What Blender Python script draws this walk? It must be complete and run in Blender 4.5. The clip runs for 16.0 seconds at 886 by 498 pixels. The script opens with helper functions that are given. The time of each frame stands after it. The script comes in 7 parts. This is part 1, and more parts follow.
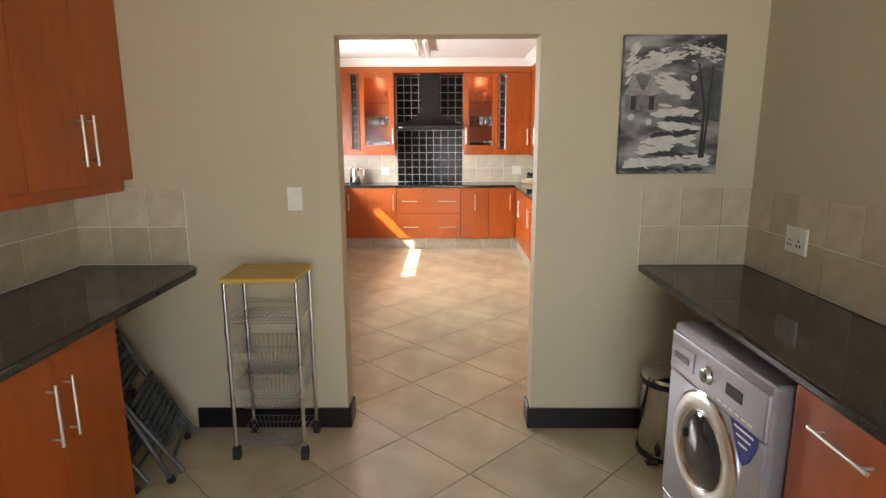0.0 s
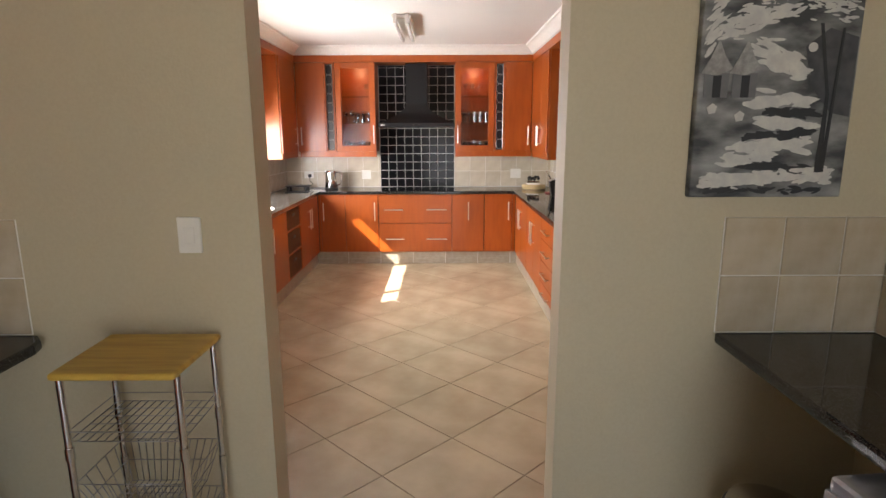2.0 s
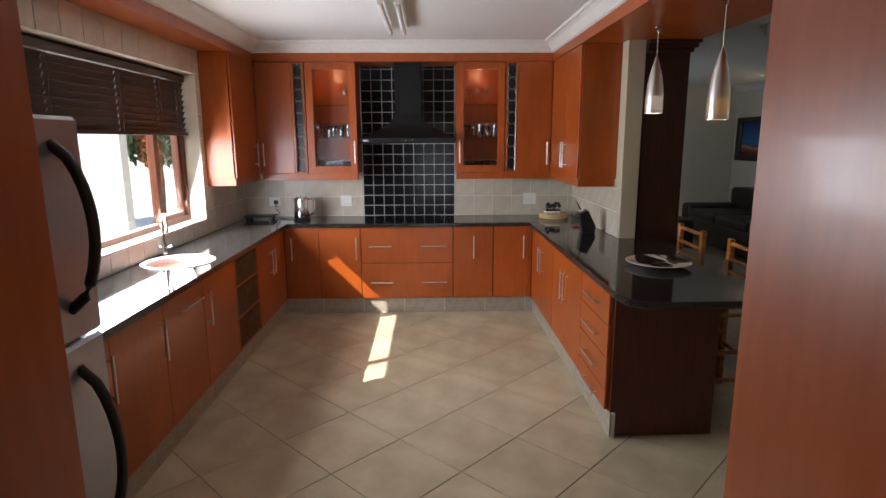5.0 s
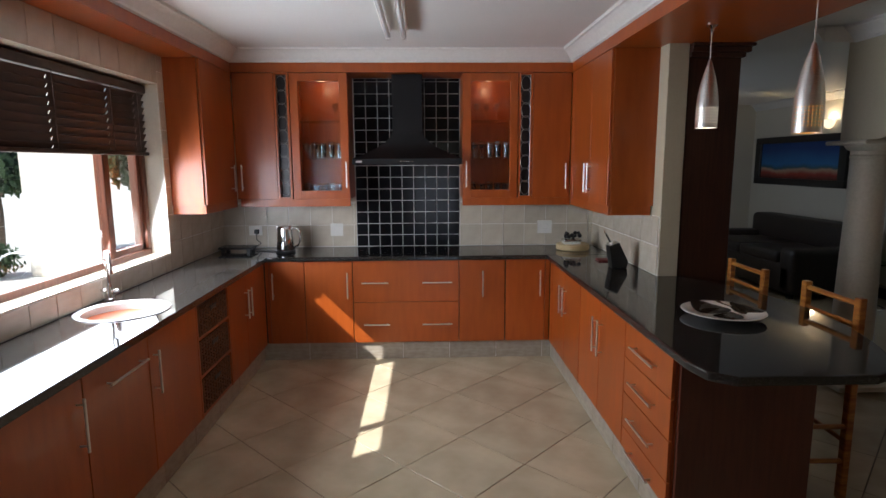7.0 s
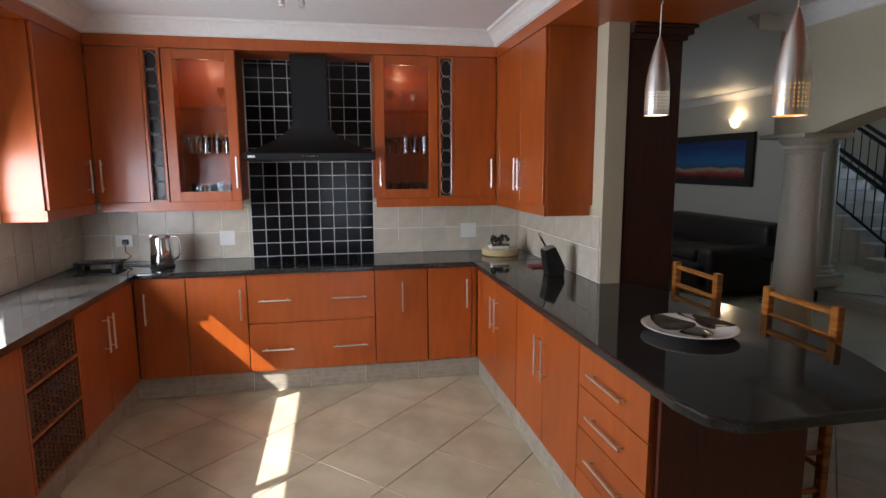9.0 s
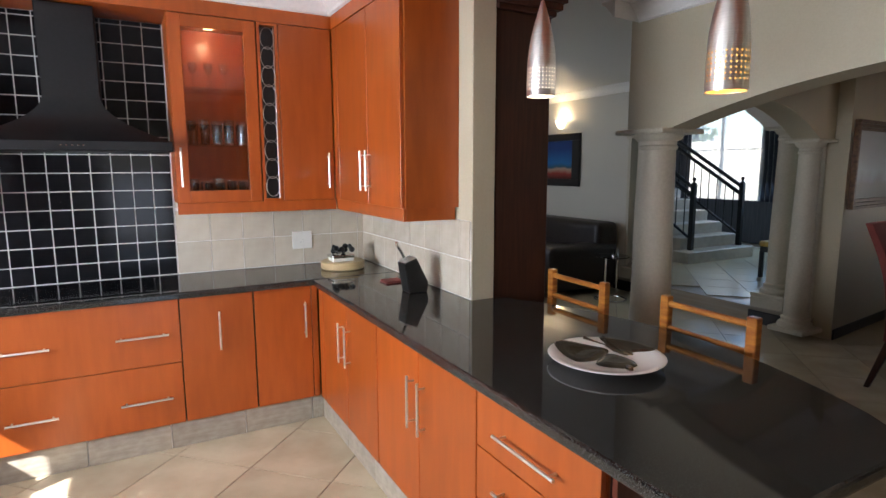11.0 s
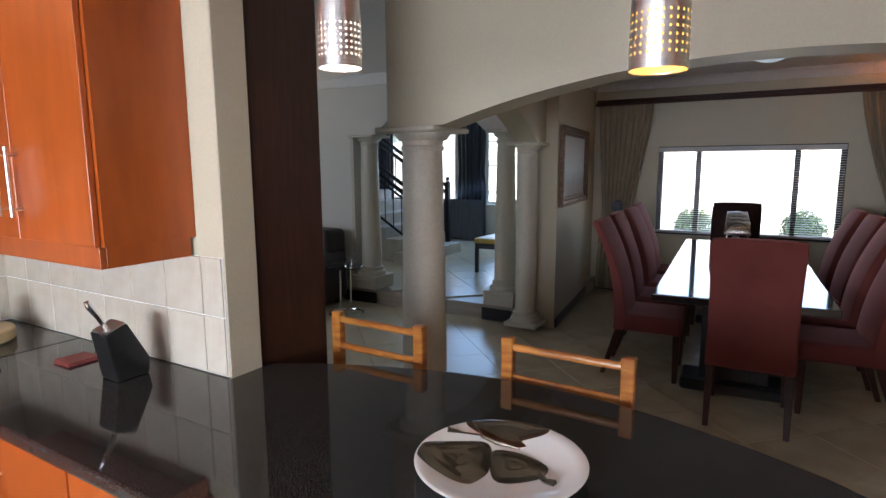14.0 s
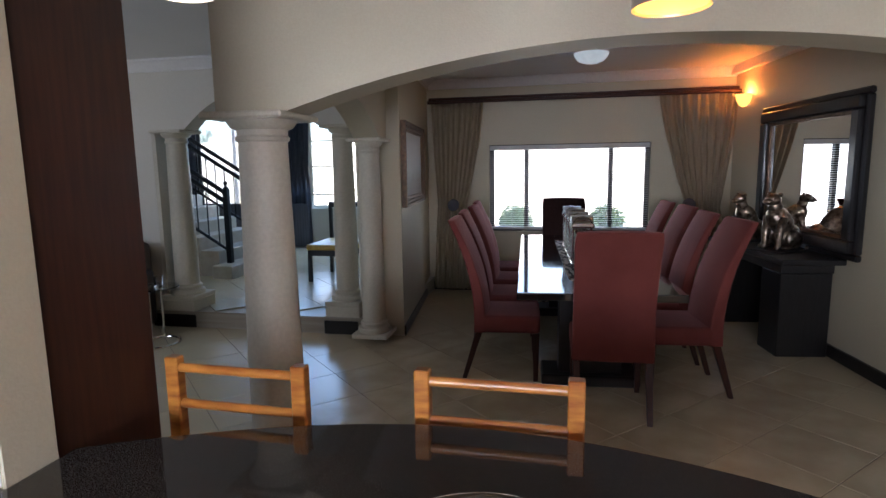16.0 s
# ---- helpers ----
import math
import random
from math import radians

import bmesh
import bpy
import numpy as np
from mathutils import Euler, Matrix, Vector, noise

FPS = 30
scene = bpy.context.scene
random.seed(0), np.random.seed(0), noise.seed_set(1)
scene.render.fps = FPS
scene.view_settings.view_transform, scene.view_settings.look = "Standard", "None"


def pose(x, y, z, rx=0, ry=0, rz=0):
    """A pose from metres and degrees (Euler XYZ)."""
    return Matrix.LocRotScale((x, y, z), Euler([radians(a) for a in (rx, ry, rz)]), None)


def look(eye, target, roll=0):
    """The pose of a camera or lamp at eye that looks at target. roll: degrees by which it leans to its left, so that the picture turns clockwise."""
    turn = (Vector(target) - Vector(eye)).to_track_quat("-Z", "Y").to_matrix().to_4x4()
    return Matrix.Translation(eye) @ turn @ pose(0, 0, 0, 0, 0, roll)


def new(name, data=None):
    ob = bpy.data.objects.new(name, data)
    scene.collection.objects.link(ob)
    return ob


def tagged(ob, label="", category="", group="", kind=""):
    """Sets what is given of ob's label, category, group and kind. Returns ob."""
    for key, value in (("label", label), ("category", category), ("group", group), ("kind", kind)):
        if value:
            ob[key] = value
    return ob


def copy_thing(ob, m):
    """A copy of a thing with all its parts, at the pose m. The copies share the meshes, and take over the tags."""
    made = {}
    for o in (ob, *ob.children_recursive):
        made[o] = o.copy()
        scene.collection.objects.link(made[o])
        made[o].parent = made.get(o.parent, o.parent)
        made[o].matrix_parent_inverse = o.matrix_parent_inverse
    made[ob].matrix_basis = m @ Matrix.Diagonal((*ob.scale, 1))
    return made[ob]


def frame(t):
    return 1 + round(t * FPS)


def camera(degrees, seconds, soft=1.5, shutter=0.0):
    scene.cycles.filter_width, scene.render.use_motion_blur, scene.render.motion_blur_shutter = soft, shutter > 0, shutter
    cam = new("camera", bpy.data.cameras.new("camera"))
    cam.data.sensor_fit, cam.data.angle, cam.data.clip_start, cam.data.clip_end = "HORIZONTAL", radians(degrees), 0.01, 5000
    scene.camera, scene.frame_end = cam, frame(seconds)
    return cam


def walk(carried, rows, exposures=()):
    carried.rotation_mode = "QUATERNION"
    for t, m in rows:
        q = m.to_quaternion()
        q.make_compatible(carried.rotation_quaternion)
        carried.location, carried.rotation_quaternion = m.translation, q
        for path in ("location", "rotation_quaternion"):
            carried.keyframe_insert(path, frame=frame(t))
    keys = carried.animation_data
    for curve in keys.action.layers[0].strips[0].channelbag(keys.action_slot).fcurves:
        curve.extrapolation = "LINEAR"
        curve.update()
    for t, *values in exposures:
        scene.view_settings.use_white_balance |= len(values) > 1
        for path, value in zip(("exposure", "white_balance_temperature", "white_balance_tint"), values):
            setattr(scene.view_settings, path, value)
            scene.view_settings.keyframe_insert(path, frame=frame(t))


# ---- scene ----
cam = camera(76.3, 16.0)
PATH = [
    (0, (0.493, 0.257, 1.56), (0.473, 2.218, 1.168), -0.2),
    (0.5, (0.488, 0.431, 1.584), (0.466, 2.393, 1.197), -0.2),
    (1, (0.504, 0.679, 1.58), (0.494, 2.639, 1.187), -0.2),
    (1.5, (0.519, 0.954, 1.588), (0.523, 2.914, 1.188), -0.2),
    (2, (0.543, 1.275, 1.575), (0.545, 3.234, 1.175), -0.2),
    (2.5, (0.522, 1.542, 1.609), (0.533, 3.501, 1.205), -0.3),
    (3, (0.516, 1.781, 1.622), (0.534, 3.739, 1.218), -0.3),
    (3.5, (0.488, 2.058, 1.605), (0.521, 4.022, 1.228), -0.1),
    (4, (0.47, 2.288, 1.662), (0.506, 4.25, 1.277), -0.2),
    (6.5, (0.402, 3.254, 1.689), (0.458, 5.227, 1.363), -0.3),
    (7, (0.387, 3.422, 1.667), (0.446, 5.398, 1.365), -0.3),
    (7.5, (0.359, 3.562, 1.684), (0.447, 5.535, 1.372), -0.3),
    (8, (0.365, 3.686, 1.649), (0.509, 5.657, 1.345), -0.3),
    (8.5, (0.381, 3.846, 1.628), (0.63, 5.808, 1.329), -0.3),
    (11, (0.48, 4.753, 1.567), (1.432, 6.488, 1.281), -0.1),
    (11.5, (0.538, 4.934, 1.563), (1.657, 6.567, 1.274), -0.1),
    (12, (0.589, 5.114, 1.556), (1.878, 6.616, 1.271), -0.3),
    (12.5, (0.594, 5.264, 1.565), (2.055, 6.6, 1.28), -0.3),
    (13, (0.598, 5.372, 1.571), (2.173, 6.572, 1.286), -0.3),
    (13.5, (0.651, 5.48, 1.578), (2.298, 6.577, 1.291), -0.3),
    (14, (0.763, 5.619, 1.593), (2.469, 6.621, 1.302), -0.3),
    (14.5, (0.867, 5.727, 1.591), (2.633, 6.62, 1.303), -0.6),
    (15, (0.954, 5.845, 1.597), (2.786, 6.593, 1.307), -0.7),
    (15.5, (1.018, 5.94, 1.577), (2.911, 6.519, 1.289), -0.9),
    (16, (1.067, 6.006, 1.549), (3.004, 6.412, 1.263), -0.9),
]
walk(cam, [(t, look(eye, target, roll)) for t, eye, target, roll in PATH],
     exposures=[(0.0, 2.65, 6800, 13), (1.5, 2.45, 6800, 16), (3.0, 1.95, 6700, 18), (4.2, 1.65, 6400, 16), (6.5, 1.05, 5850, 13), (8.5, 1.22, 5850, 13), (9.7, 1.8, 5850, 14), (11.0, 2.22, 5850, 14), (13.0, 2.4, 5750, 15), (14.5, 2.4, 5650, 16), (16.0, 2.5, 5650, 18)])

# ---- light ----
SUN_WAY = Vector((1.0, 0.60, -1.02)).normalized()
world = bpy.data.worlds.new("sky")
scene.world = world
world.use_nodes = True
_n = world.node_tree.nodes
_sky = _n.new("ShaderNodeTexSky")
_sky.sky_type, _sky.sun_disc = "NISHITA", False
_sky.sun_elevation = math.asin(-SUN_WAY.z)
_sky.sun_rotation = math.atan2(-SUN_WAY.x, -SUN_WAY.y)
world.node_tree.links.new(_sky.outputs[0], _n["Background"].inputs[0])
_n["Background"].inputs[1].default_value = 0.11


def lamp(name, kind, m, energy, color=(1, 1, 1), size=0.1, size_y=None, spot=None):
    data = bpy.data.lights.new(name, kind)
    data.energy, data.color = energy, color
    if kind == "AREA":
        data.size = size
        if size_y:
            data.shape, data.size_y = "RECTANGLE", size_y
    elif kind == "SUN":
        data.angle = size
    else:
        data.shadow_soft_size = size
    ob = new(name, data)
    ob.matrix_basis = m
    return ob


lamp("sun", "SUN", look((-10, -6, 10), Vector((-10, -6, 10)) + SUN_WAY), 5.0, (1.0, 0.95, 0.87), radians(0.5))
SKY = (0.86, 0.93, 1.0)
# daylight in the openings, and an added fill in the living room
lamp("daylight_kitchen", "AREA", look((-1.55, 6.49, 1.37), (0, 6.49, 0.85)), 30, (0.95, 0.98, 1.0), 2.0, 0.66)
lamp("daylight_dining", "AREA", look((8.25, 5.92, 1.3), (5, 5.92, 1.0)), 2.1, SKY, 1.8, 1.0)
lamp("daylight_laundry", "AREA", look((0.9, -1.45, 0.75), (0.6, 3, 0.25)), 4.7, (0.66, 0.82, 1.0), 1.6, 1.2)
lamp("daylight_hall", "AREA", look((10.4, 9.9, 1.7), (6, 9.6, 0.6)), 9.5, (0.45, 0.70, 1.0), 2.2, 2.2)
# unseen fill lamp by the living room's west wall, which has no window
lamp("fill_living", "AREA", look((2.2, 10.9, 1.4), (5.9, 10.0, 1.1)), 6.5, SKY, 1.8, 1.5)


# ---- materials ----
def mat(name, color, rough=0.5, metal=0.0, color2=None, scale=20.0, stretch=(1, 1, 1), detail=4.0, bump=0.0, bump_scale=None,
        big=0.0, vary=0.0, spec=0.5, coat=0.0, rough_var=0.0, contrast=(0.35, 0.65), coords="Object"):
    m = bpy.data.materials.new(name)
    m.use_nodes = True
    nt = m.node_tree
    N, L = nt.nodes, nt.links
    b = N["Principled BSDF"]
    b.inputs["Roughness"].default_value, b.inputs["Metallic"].default_value = rough, metal
    b.inputs["Specular IOR Level"].default_value = spec
    b.inputs["Coat Weight"].default_value = coat
    b.inputs["Coat Roughness"].default_value = 0.08
    tc = N.new("ShaderNodeTexCoord")
    mp = N.new("ShaderNodeMapping")
    mp.inputs["Scale"].default_value = stretch
    L.new(tc.outputs[coords], mp.inputs[0])
    no = N.new("ShaderNodeTexNoise")
    no.inputs["Scale"].default_value, no.inputs["Detail"].default_value = scale, detail
    L.new(mp.outputs[0], no.inputs["Vector"])
    ramp = N.new("ShaderNodeValToRGB")
    c2 = color2 or tuple(c * 0.88 for c in color)
    ramp.color_ramp.elements[0].position, ramp.color_ramp.elements[1].position = contrast
    ramp.color_ramp.elements[0].color, ramp.color_ramp.elements[1].color = (*c2, 1), (*color, 1)
    L.new(no.outputs[0], ramp.inputs[0])
    out = ramp.outputs[0]
    hsv = None
    if big or vary:
        hsv = N.new("ShaderNodeHueSaturation")
        L.new(out, hsv.inputs["Color"])
        add = N.new("ShaderNodeMath")
        add.operation = "ADD"
        add.inputs[0].default_value, add.inputs[1].default_value = 1.0, 0.0
        if big:
            n2 = N.new("ShaderNodeTexNoise")
            n2.inputs["Scale"].default_value, n2.inputs["Detail"].default_value = 1.3, 2.0
            L.new(tc.outputs[coords], n2.inputs["Vector"])
            r2 = N.new("ShaderNodeMapRange")
            r2.inputs["To Min"].default_value, r2.inputs["To Max"].default_value = 1 - big, 1 + big
            r2.inputs["From Min"].default_value, r2.inputs["From Max"].default_value = 0.3, 0.7
            L.new(n2.outputs[0], r2.inputs["Value"])
            L.new(r2.outputs[0], add.inputs[0])
        if vary:
            oi = N.new("ShaderNodeObjectInfo")
            r3 = N.new("ShaderNodeMapRange")
            r3.inputs["To Min"].default_value, r3.inputs["To Max"].default_value = -vary, vary
            L.new(oi.outputs["Random"], r3.inputs["Value"])
            L.new(r3.outputs[0], add.inputs[1])
        L.new(add.outputs[0], hsv.inputs["Value"])
        out = hsv.outputs[0]
    L.new(out, b.inputs["Base Color"])
    if rough_var:
        r4 = N.new("ShaderNodeMapRange")
        r4.inputs["To Min"].default_value, r4.inputs["To Max"].default_value = max(0.02, rough - rough_var), rough + rough_var
        L.new(no.outputs[0], r4.inputs["Value"])
        L.new(r4.outputs[0], b.inputs["Roughness"])
    if bump:
        n3 = N.new("ShaderNodeTexNoise")
        n3.inputs["Scale"].default_value, n3.inputs["Detail"].default_value = bump_scale or scale, 3.0
        L.new(mp.outputs[0], n3.inputs["Vector"])
        bu = N.new("ShaderNodeBump")
        bu.inputs["Strength"].default_value, bu.inputs["Distance"].default_value = bump, 0.01
        L.new(n3.outputs[0], bu.inputs["Height"])
        L.new(bu.outputs[0], b.inputs["Normal"])
    return m


def emit(name, color, strength):
    m = mat(name, color, 0.5)
    b = m.node_tree.nodes["Principled BSDF"]
    b.inputs["Emission Color"].default_value, b.inputs["Emission Strength"].default_value = (*color, 1), strength
    return m


def glass(name, tint=(1, 1, 1), rough=0.0):
    m = mat(name, tint, rough)
    b = m.node_tree.nodes["Principled BSDF"]
    b.inputs["Transmission Weight"].default_value, b.inputs["IOR"].default_value = 1.0, 1.45
    return m


def pane_glass(name, least=0.03, most=0.4):
    # thin sheet: clear with a light gloss
    m = bpy.data.materials.new(name)
    m.use_nodes = True
    N, L = m.node_tree.nodes, m.node_tree.links
    tr, gl, mx, lw, fr = N.new("ShaderNodeBsdfTransparent"), N.new("ShaderNodeBsdfGlossy"), N.new("ShaderNodeMixShader"), N.new("ShaderNodeLayerWeight"), N.new("ShaderNodeMapRange")
    gl.inputs["Roughness"].default_value = 0.02
    tr.inputs[0].default_value = (0.94, 0.96, 0.95, 1)
    lw.inputs[0].default_value = 0.18
    fr.inputs["To Min"].default_value, fr.inputs["To Max"].default_value = least, most
    L.new(lw.outputs["Facing"], fr.inputs["Value"])
    L.new(fr.outputs[0], mx.inputs[0]), L.new(tr.outputs[0], mx.inputs[1]), L.new(gl.outputs[0], mx.inputs[2])
    L.new(mx.outputs[0], N["Material Output"].inputs[0])
    return m


def thin_glass(name):
    return pane_glass(name, 0.07, 0.7)


def sheer(name, color, through_part):
    m = bpy.data.materials.new(name)
    m.use_nodes = True
    N, L = m.node_tree.nodes, m.node_tree.links
    tr, tl, df, mx, m2 = (N.new("ShaderNode" + k) for k in ("BsdfTransparent", "BsdfTranslucent", "BsdfDiffuse", "MixShader", "MixShader"))
    for s in (tl, df):
        s.inputs[0].default_value = (*color, 1)
    wv = N.new("ShaderNodeTexWave")
    wv.inputs["Scale"].default_value = 60
    tc = N.new("ShaderNodeTexCoord")
    L.new(tc.outputs["Object"], wv.inputs[0])
    mr = N.new("ShaderNodeMapRange")
    mr.inputs["To Min"].default_value, mr.inputs["To Max"].default_value = through_part - 0.06, through_part + 0.06
    L.new(wv.outputs["Fac"], mr.inputs["Value"])
    m2.inputs[0].default_value = 0.5
    L.new(df.outputs[0], m2.inputs[1]), L.new(tl.outputs[0], m2.inputs[2])
    L.new(mr.outputs[0], mx.inputs[0]), L.new(m2.outputs[0], mx.inputs[1]), L.new(tr.outputs[0], mx.inputs[2])
    L.new(mx.outputs[0], N["Material Output"].inputs[0])
    return m


PAINT = mat("wall_paint", (0.53, 0.47, 0.33), 0.55, scale=90, color2=(0.51, 0.45, 0.315), big=0.025, bump=0.12, bump_scale=120)
PAINT_HALL = mat("pale_wall_paint", (0.66, 0.62, 0.53), 0.6, scale=90, color2=(0.63, 0.59, 0.50), big=0.02, bump=0.1, bump_scale=120)
WHITE = mat("ceiling_white", (0.80, 0.79, 0.76), 0.6, scale=60, color2=(0.78, 0.77, 0.74), big=0.02, bump=0.06, bump_scale=150)
CROWN = mat("crown_plaster", (0.80, 0.78, 0.74), 0.5, scale=30, color2=(0.76, 0.74, 0.70))
CHERRY = mat("cherry_veneer", (0.40, 0.085, 0.009), 0.36, scale=4, stretch=(5, 5, 0.8), color2=(0.32, 0.063, 0.006), detail=5, big=0.12, vary=0.06,
             bump=0.03, coat=0.12, contrast=(0.3, 0.7), rough_var=0.06)
# darker cherry: the shade on the bar's end panel is put into the colour
CHERRY_SHADED = mat("shaded_cherry_veneer", (0.12, 0.030, 0.014), 0.36, scale=5, stretch=(9, 9, 0.8), color2=(0.085, 0.020, 0.010), detail=6, big=0.12)
CHERRY_EDGE = mat("dark_cabinet_edge", (0.05, 0.016, 0.008), 0.5, scale=8)
PINE = mat("varnished_pine", (0.46, 0.185, 0.032), 0.28, scale=4, stretch=(2, 2, 12), color2=(0.24, 0.068, 0.012), detail=5, coat=0.4, vary=0.05, big=0.1)
DARKWOOD = mat("dark_stained_wood", (0.055, 0.018, 0.009), 0.45, scale=6, stretch=(10, 10, 0.7), color2=(0.034, 0.011, 0.006), detail=5, big=0.15, coat=0.03, spec=0.35)
BLACKWOOD = mat("black_wood", (0.014, 0.012, 0.012), 0.35, scale=8, stretch=(8, 8, 1), color2=(0.008, 0.007, 0.007), coat=0.1)
MAPLE = mat("yellow_board", (0.64, 0.44, 0.085), 0.4, scale=4, stretch=(1, 10, 1), color2=(0.50, 0.30, 0.055), detail=5, big=0.08)
GRANITE = mat("black_granite", (0.20, 0.187, 0.168), 0.055, scale=380, color2=(0.006, 0.0055, 0.005), detail=2, spec=0.5, contrast=(0.52, 0.74), big=0.15)
FLOOR_TILE = mat("cream_floor_tile", (0.57, 0.495, 0.335), 0.22, scale=3, color2=(0.475, 0.395, 0.26), detail=6, big=0.07, vary=0.07, bump=0.05, bump_scale=25, rough_var=0.08, contrast=(0.25, 0.75), coords="Generated")
GROUT = mat("floor_grout", (0.20, 0.165, 0.125), 0.85, scale=40)
KITCHEN_TILE = mat("pale_kitchen_tile", (0.62, 0.555, 0.44), 0.26, scale=2, color2=(0.54, 0.47, 0.36), detail=4, vary=0.06, bump=0.04, bump_scale=10, contrast=(0.3, 0.7), coords="Generated")
WALL_TILE = mat("sand_wall_tile", (0.58, 0.505, 0.385), 0.3, scale=2, color2=(0.47, 0.385, 0.26), detail=4, big=0.0, vary=0.13, bump=0.05, bump_scale=14, contrast=(0.3, 0.7), coords="Generated")
WALL_GROUT = mat("wall_grout", (0.86, 0.84, 0.79), 0.8, scale=60)
BLACK_TILE = mat("black_glazed_tile", (0.010, 0.010, 0.011), 0.10, scale=8, vary=0.3, color2=(0.006, 0.006, 0.007), spec=0.12)
WHITE_GROUT = mat("white_grout", (0.70, 0.68, 0.64), 0.8, scale=60)
PLINTH = mat("plinth_tile", (0.42, 0.37, 0.29), 0.3, scale=6, color2=(0.33, 0.28, 0.21), detail=6, vary=0.08, coords="Generated")
STEEL = mat("brushed_steel", (0.80, 0.78, 0.75), 0.36, 1.0, scale=14, stretch=(1, 1, 30), color2=(0.70, 0.68, 0.65))
CHROME = mat("chrome", (0.75, 0.75, 0.75), 0.08, 1.0, scale=10, color2=(0.70, 0.70, 0.70))
POLISHED = mat("polished_steel", (0.66, 0.64, 0.60), 0.14, 1.0, scale=8, color2=(0.6, 0.58, 0.55))
SINK_STEEL = mat("sink_steel", (0.66, 0.66, 0.65), 0.5, 0.4, scale=40, color2=(0.62, 0.61, 0.59))
BLACK = mat("black_plastic", (0.012, 0.012, 0.012), 0.35, scale=40, color2=(0.008, 0.008, 0.008))
HOODBLACK = mat("black_enamel", (0.008, 0.008, 0.009), 0.32, scale=60, color2=(0.006, 0.006, 0.006), spec=0.3)
RUBBER = mat("dark_rubber", (0.02, 0.018, 0.016), 0.7, scale=30)
WHITEPLASTIC = mat("white_plastic", (0.80, 0.78, 0.72), 0.35, scale=30, color2=(0.77, 0.75, 0.69))
SKIRT = mat("black_skirting", (0.012, 0.009, 0.008), 0.3, scale=12, stretch=(1, 1, 1), color2=(0.008, 0.006, 0.006))
COLUMN = mat("column_paint", (0.60, 0.55, 0.43), 0.5, scale=50, color2=(0.55, 0.50, 0.385), big=0.05, bump=0.1, bump_scale=60)
SILVER = mat("silver_enamel", (0.40, 0.40, 0.44), 0.30, 0.7, scale=60, color2=(0.38, 0.38, 0.42))
FABRIC = mat("maroon_suede", (0.155, 0.040, 0.032), 0.85, scale=4, color2=(0.125, 0.031, 0.026), detail=6, big=0.06, bump=0.12, bump_scale=240, spec=0.12)
_f = FABRIC.node_tree.nodes["Principled BSDF"]
_f.inputs["Sheen Weight"].default_value, _f.inputs["Sheen Roughness"].default_value, _f.inputs["Sheen Tint"].default_value = 0.35, 0.35, (0.9, 0.42, 0.38, 1)
# maroon chair seen against the window: its backlit darkness is in this colour
BACKLIT_CLOTH = mat("backlit_chair_cloth", (0.035, 0.018, 0.016), 0.85, scale=60, color2=(0.024, 0.012, 0.011), detail=5, bump=0.15, bump_scale=200, spec=0.15)
SOFA = mat("dark_brown_leather", (0.028, 0.018, 0.014), 0.45, scale=30, color2=(0.018, 0.012, 0.010), bump=0.2, bump_scale=60)
CURTAIN = mat("gold_brown_curtain", (0.58, 0.48, 0.33), 0.7, scale=60, stretch=(1, 1, 0.05), color2=(0.50, 0.405, 0.27), big=0.1, bump=0.15)
DARKCURTAIN = mat("dark_curtain", (0.13, 0.13, 0.15), 0.8, scale=40, stretch=(1, 1, 0.05), color2=(0.09, 0.09, 0.105))
WINDOWWOOD = mat("meranti_frame", (0.16, 0.045, 0.018), 0.4, scale=6, stretch=(9, 9, 1), color2=(0.10, 0.028, 0.011))
DARKALU = mat("dark_aluminium", (0.025, 0.022, 0.020), 0.4, 0.3, scale=30)
BLINDWOOD = mat("dark_blind_slat", (0.045, 0.027, 0.020), 0.42, scale=8, stretch=(1, 0.4, 6), color2=(0.028, 0.017, 0.013), vary=0.1)
BLINDWHITE = mat("pale_blind_slat", (0.55, 0.55, 0.52), 0.5, scale=20)
WICKER = mat("brown_wicker", (0.20, 0.075, 0.030), 0.6, scale=90, color2=(0.05, 0.02, 0.01), bump=0.6, bump_scale=110, vary=0.15)
PANE = pane_glass("window_glass")
CLEAR = glass("clear_glass")
THIN = thin_glass("glassware")
SHEER = sheer("sheer_curtain", (0.75, 0.76, 0.78), 0.35)
IRON = mat("black_iron", (0.012, 0.012, 0.014), 0.4, 0.4, scale=40)
GOLDFRAME = mat("antique_gold_frame", (0.15, 0.085, 0.04), 0.45, 0.4, scale=30, color2=(0.06, 0.03, 0.014), bump=0.3, bump_scale=50)
MIRROR = mat("mirror_silver", (0.88, 0.88, 0.87), 0.01, 1.0, scale=1, color2=(0.87, 0.87, 0.86))
BRONZE = mat("bronze_metal", (0.46, 0.37, 0.29), 0.30, 1.0, scale=24, color2=(0.13, 0.095, 0.07), detail=5, bump=0.5, bump_scale=40)
PLASTER = mat("pale_plaster", (0.72, 0.66, 0.55), 0.8, scale=12, color2=(0.66, 0.60, 0.50), big=0.05)
PAVING = mat("pale_paving", (0.66, 0.62, 0.55), 0.8, scale=9, color2=(0.56, 0.52, 0.455), big=0.08)
LEAF = mat("green_leaf", (0.06, 0.10, 0.04), 0.55, scale=9, color2=(0.04, 0.062, 0.026), spec=0.3)
WIRE = mat("grey_wire", (0.42, 0.41, 0.40), 0.3, 1.0, scale=20, color2=(0.34, 0.33, 0.32))
BARK = mat("bark", (0.14, 0.10, 0.07), 0.9, scale=20, bump=0.5)
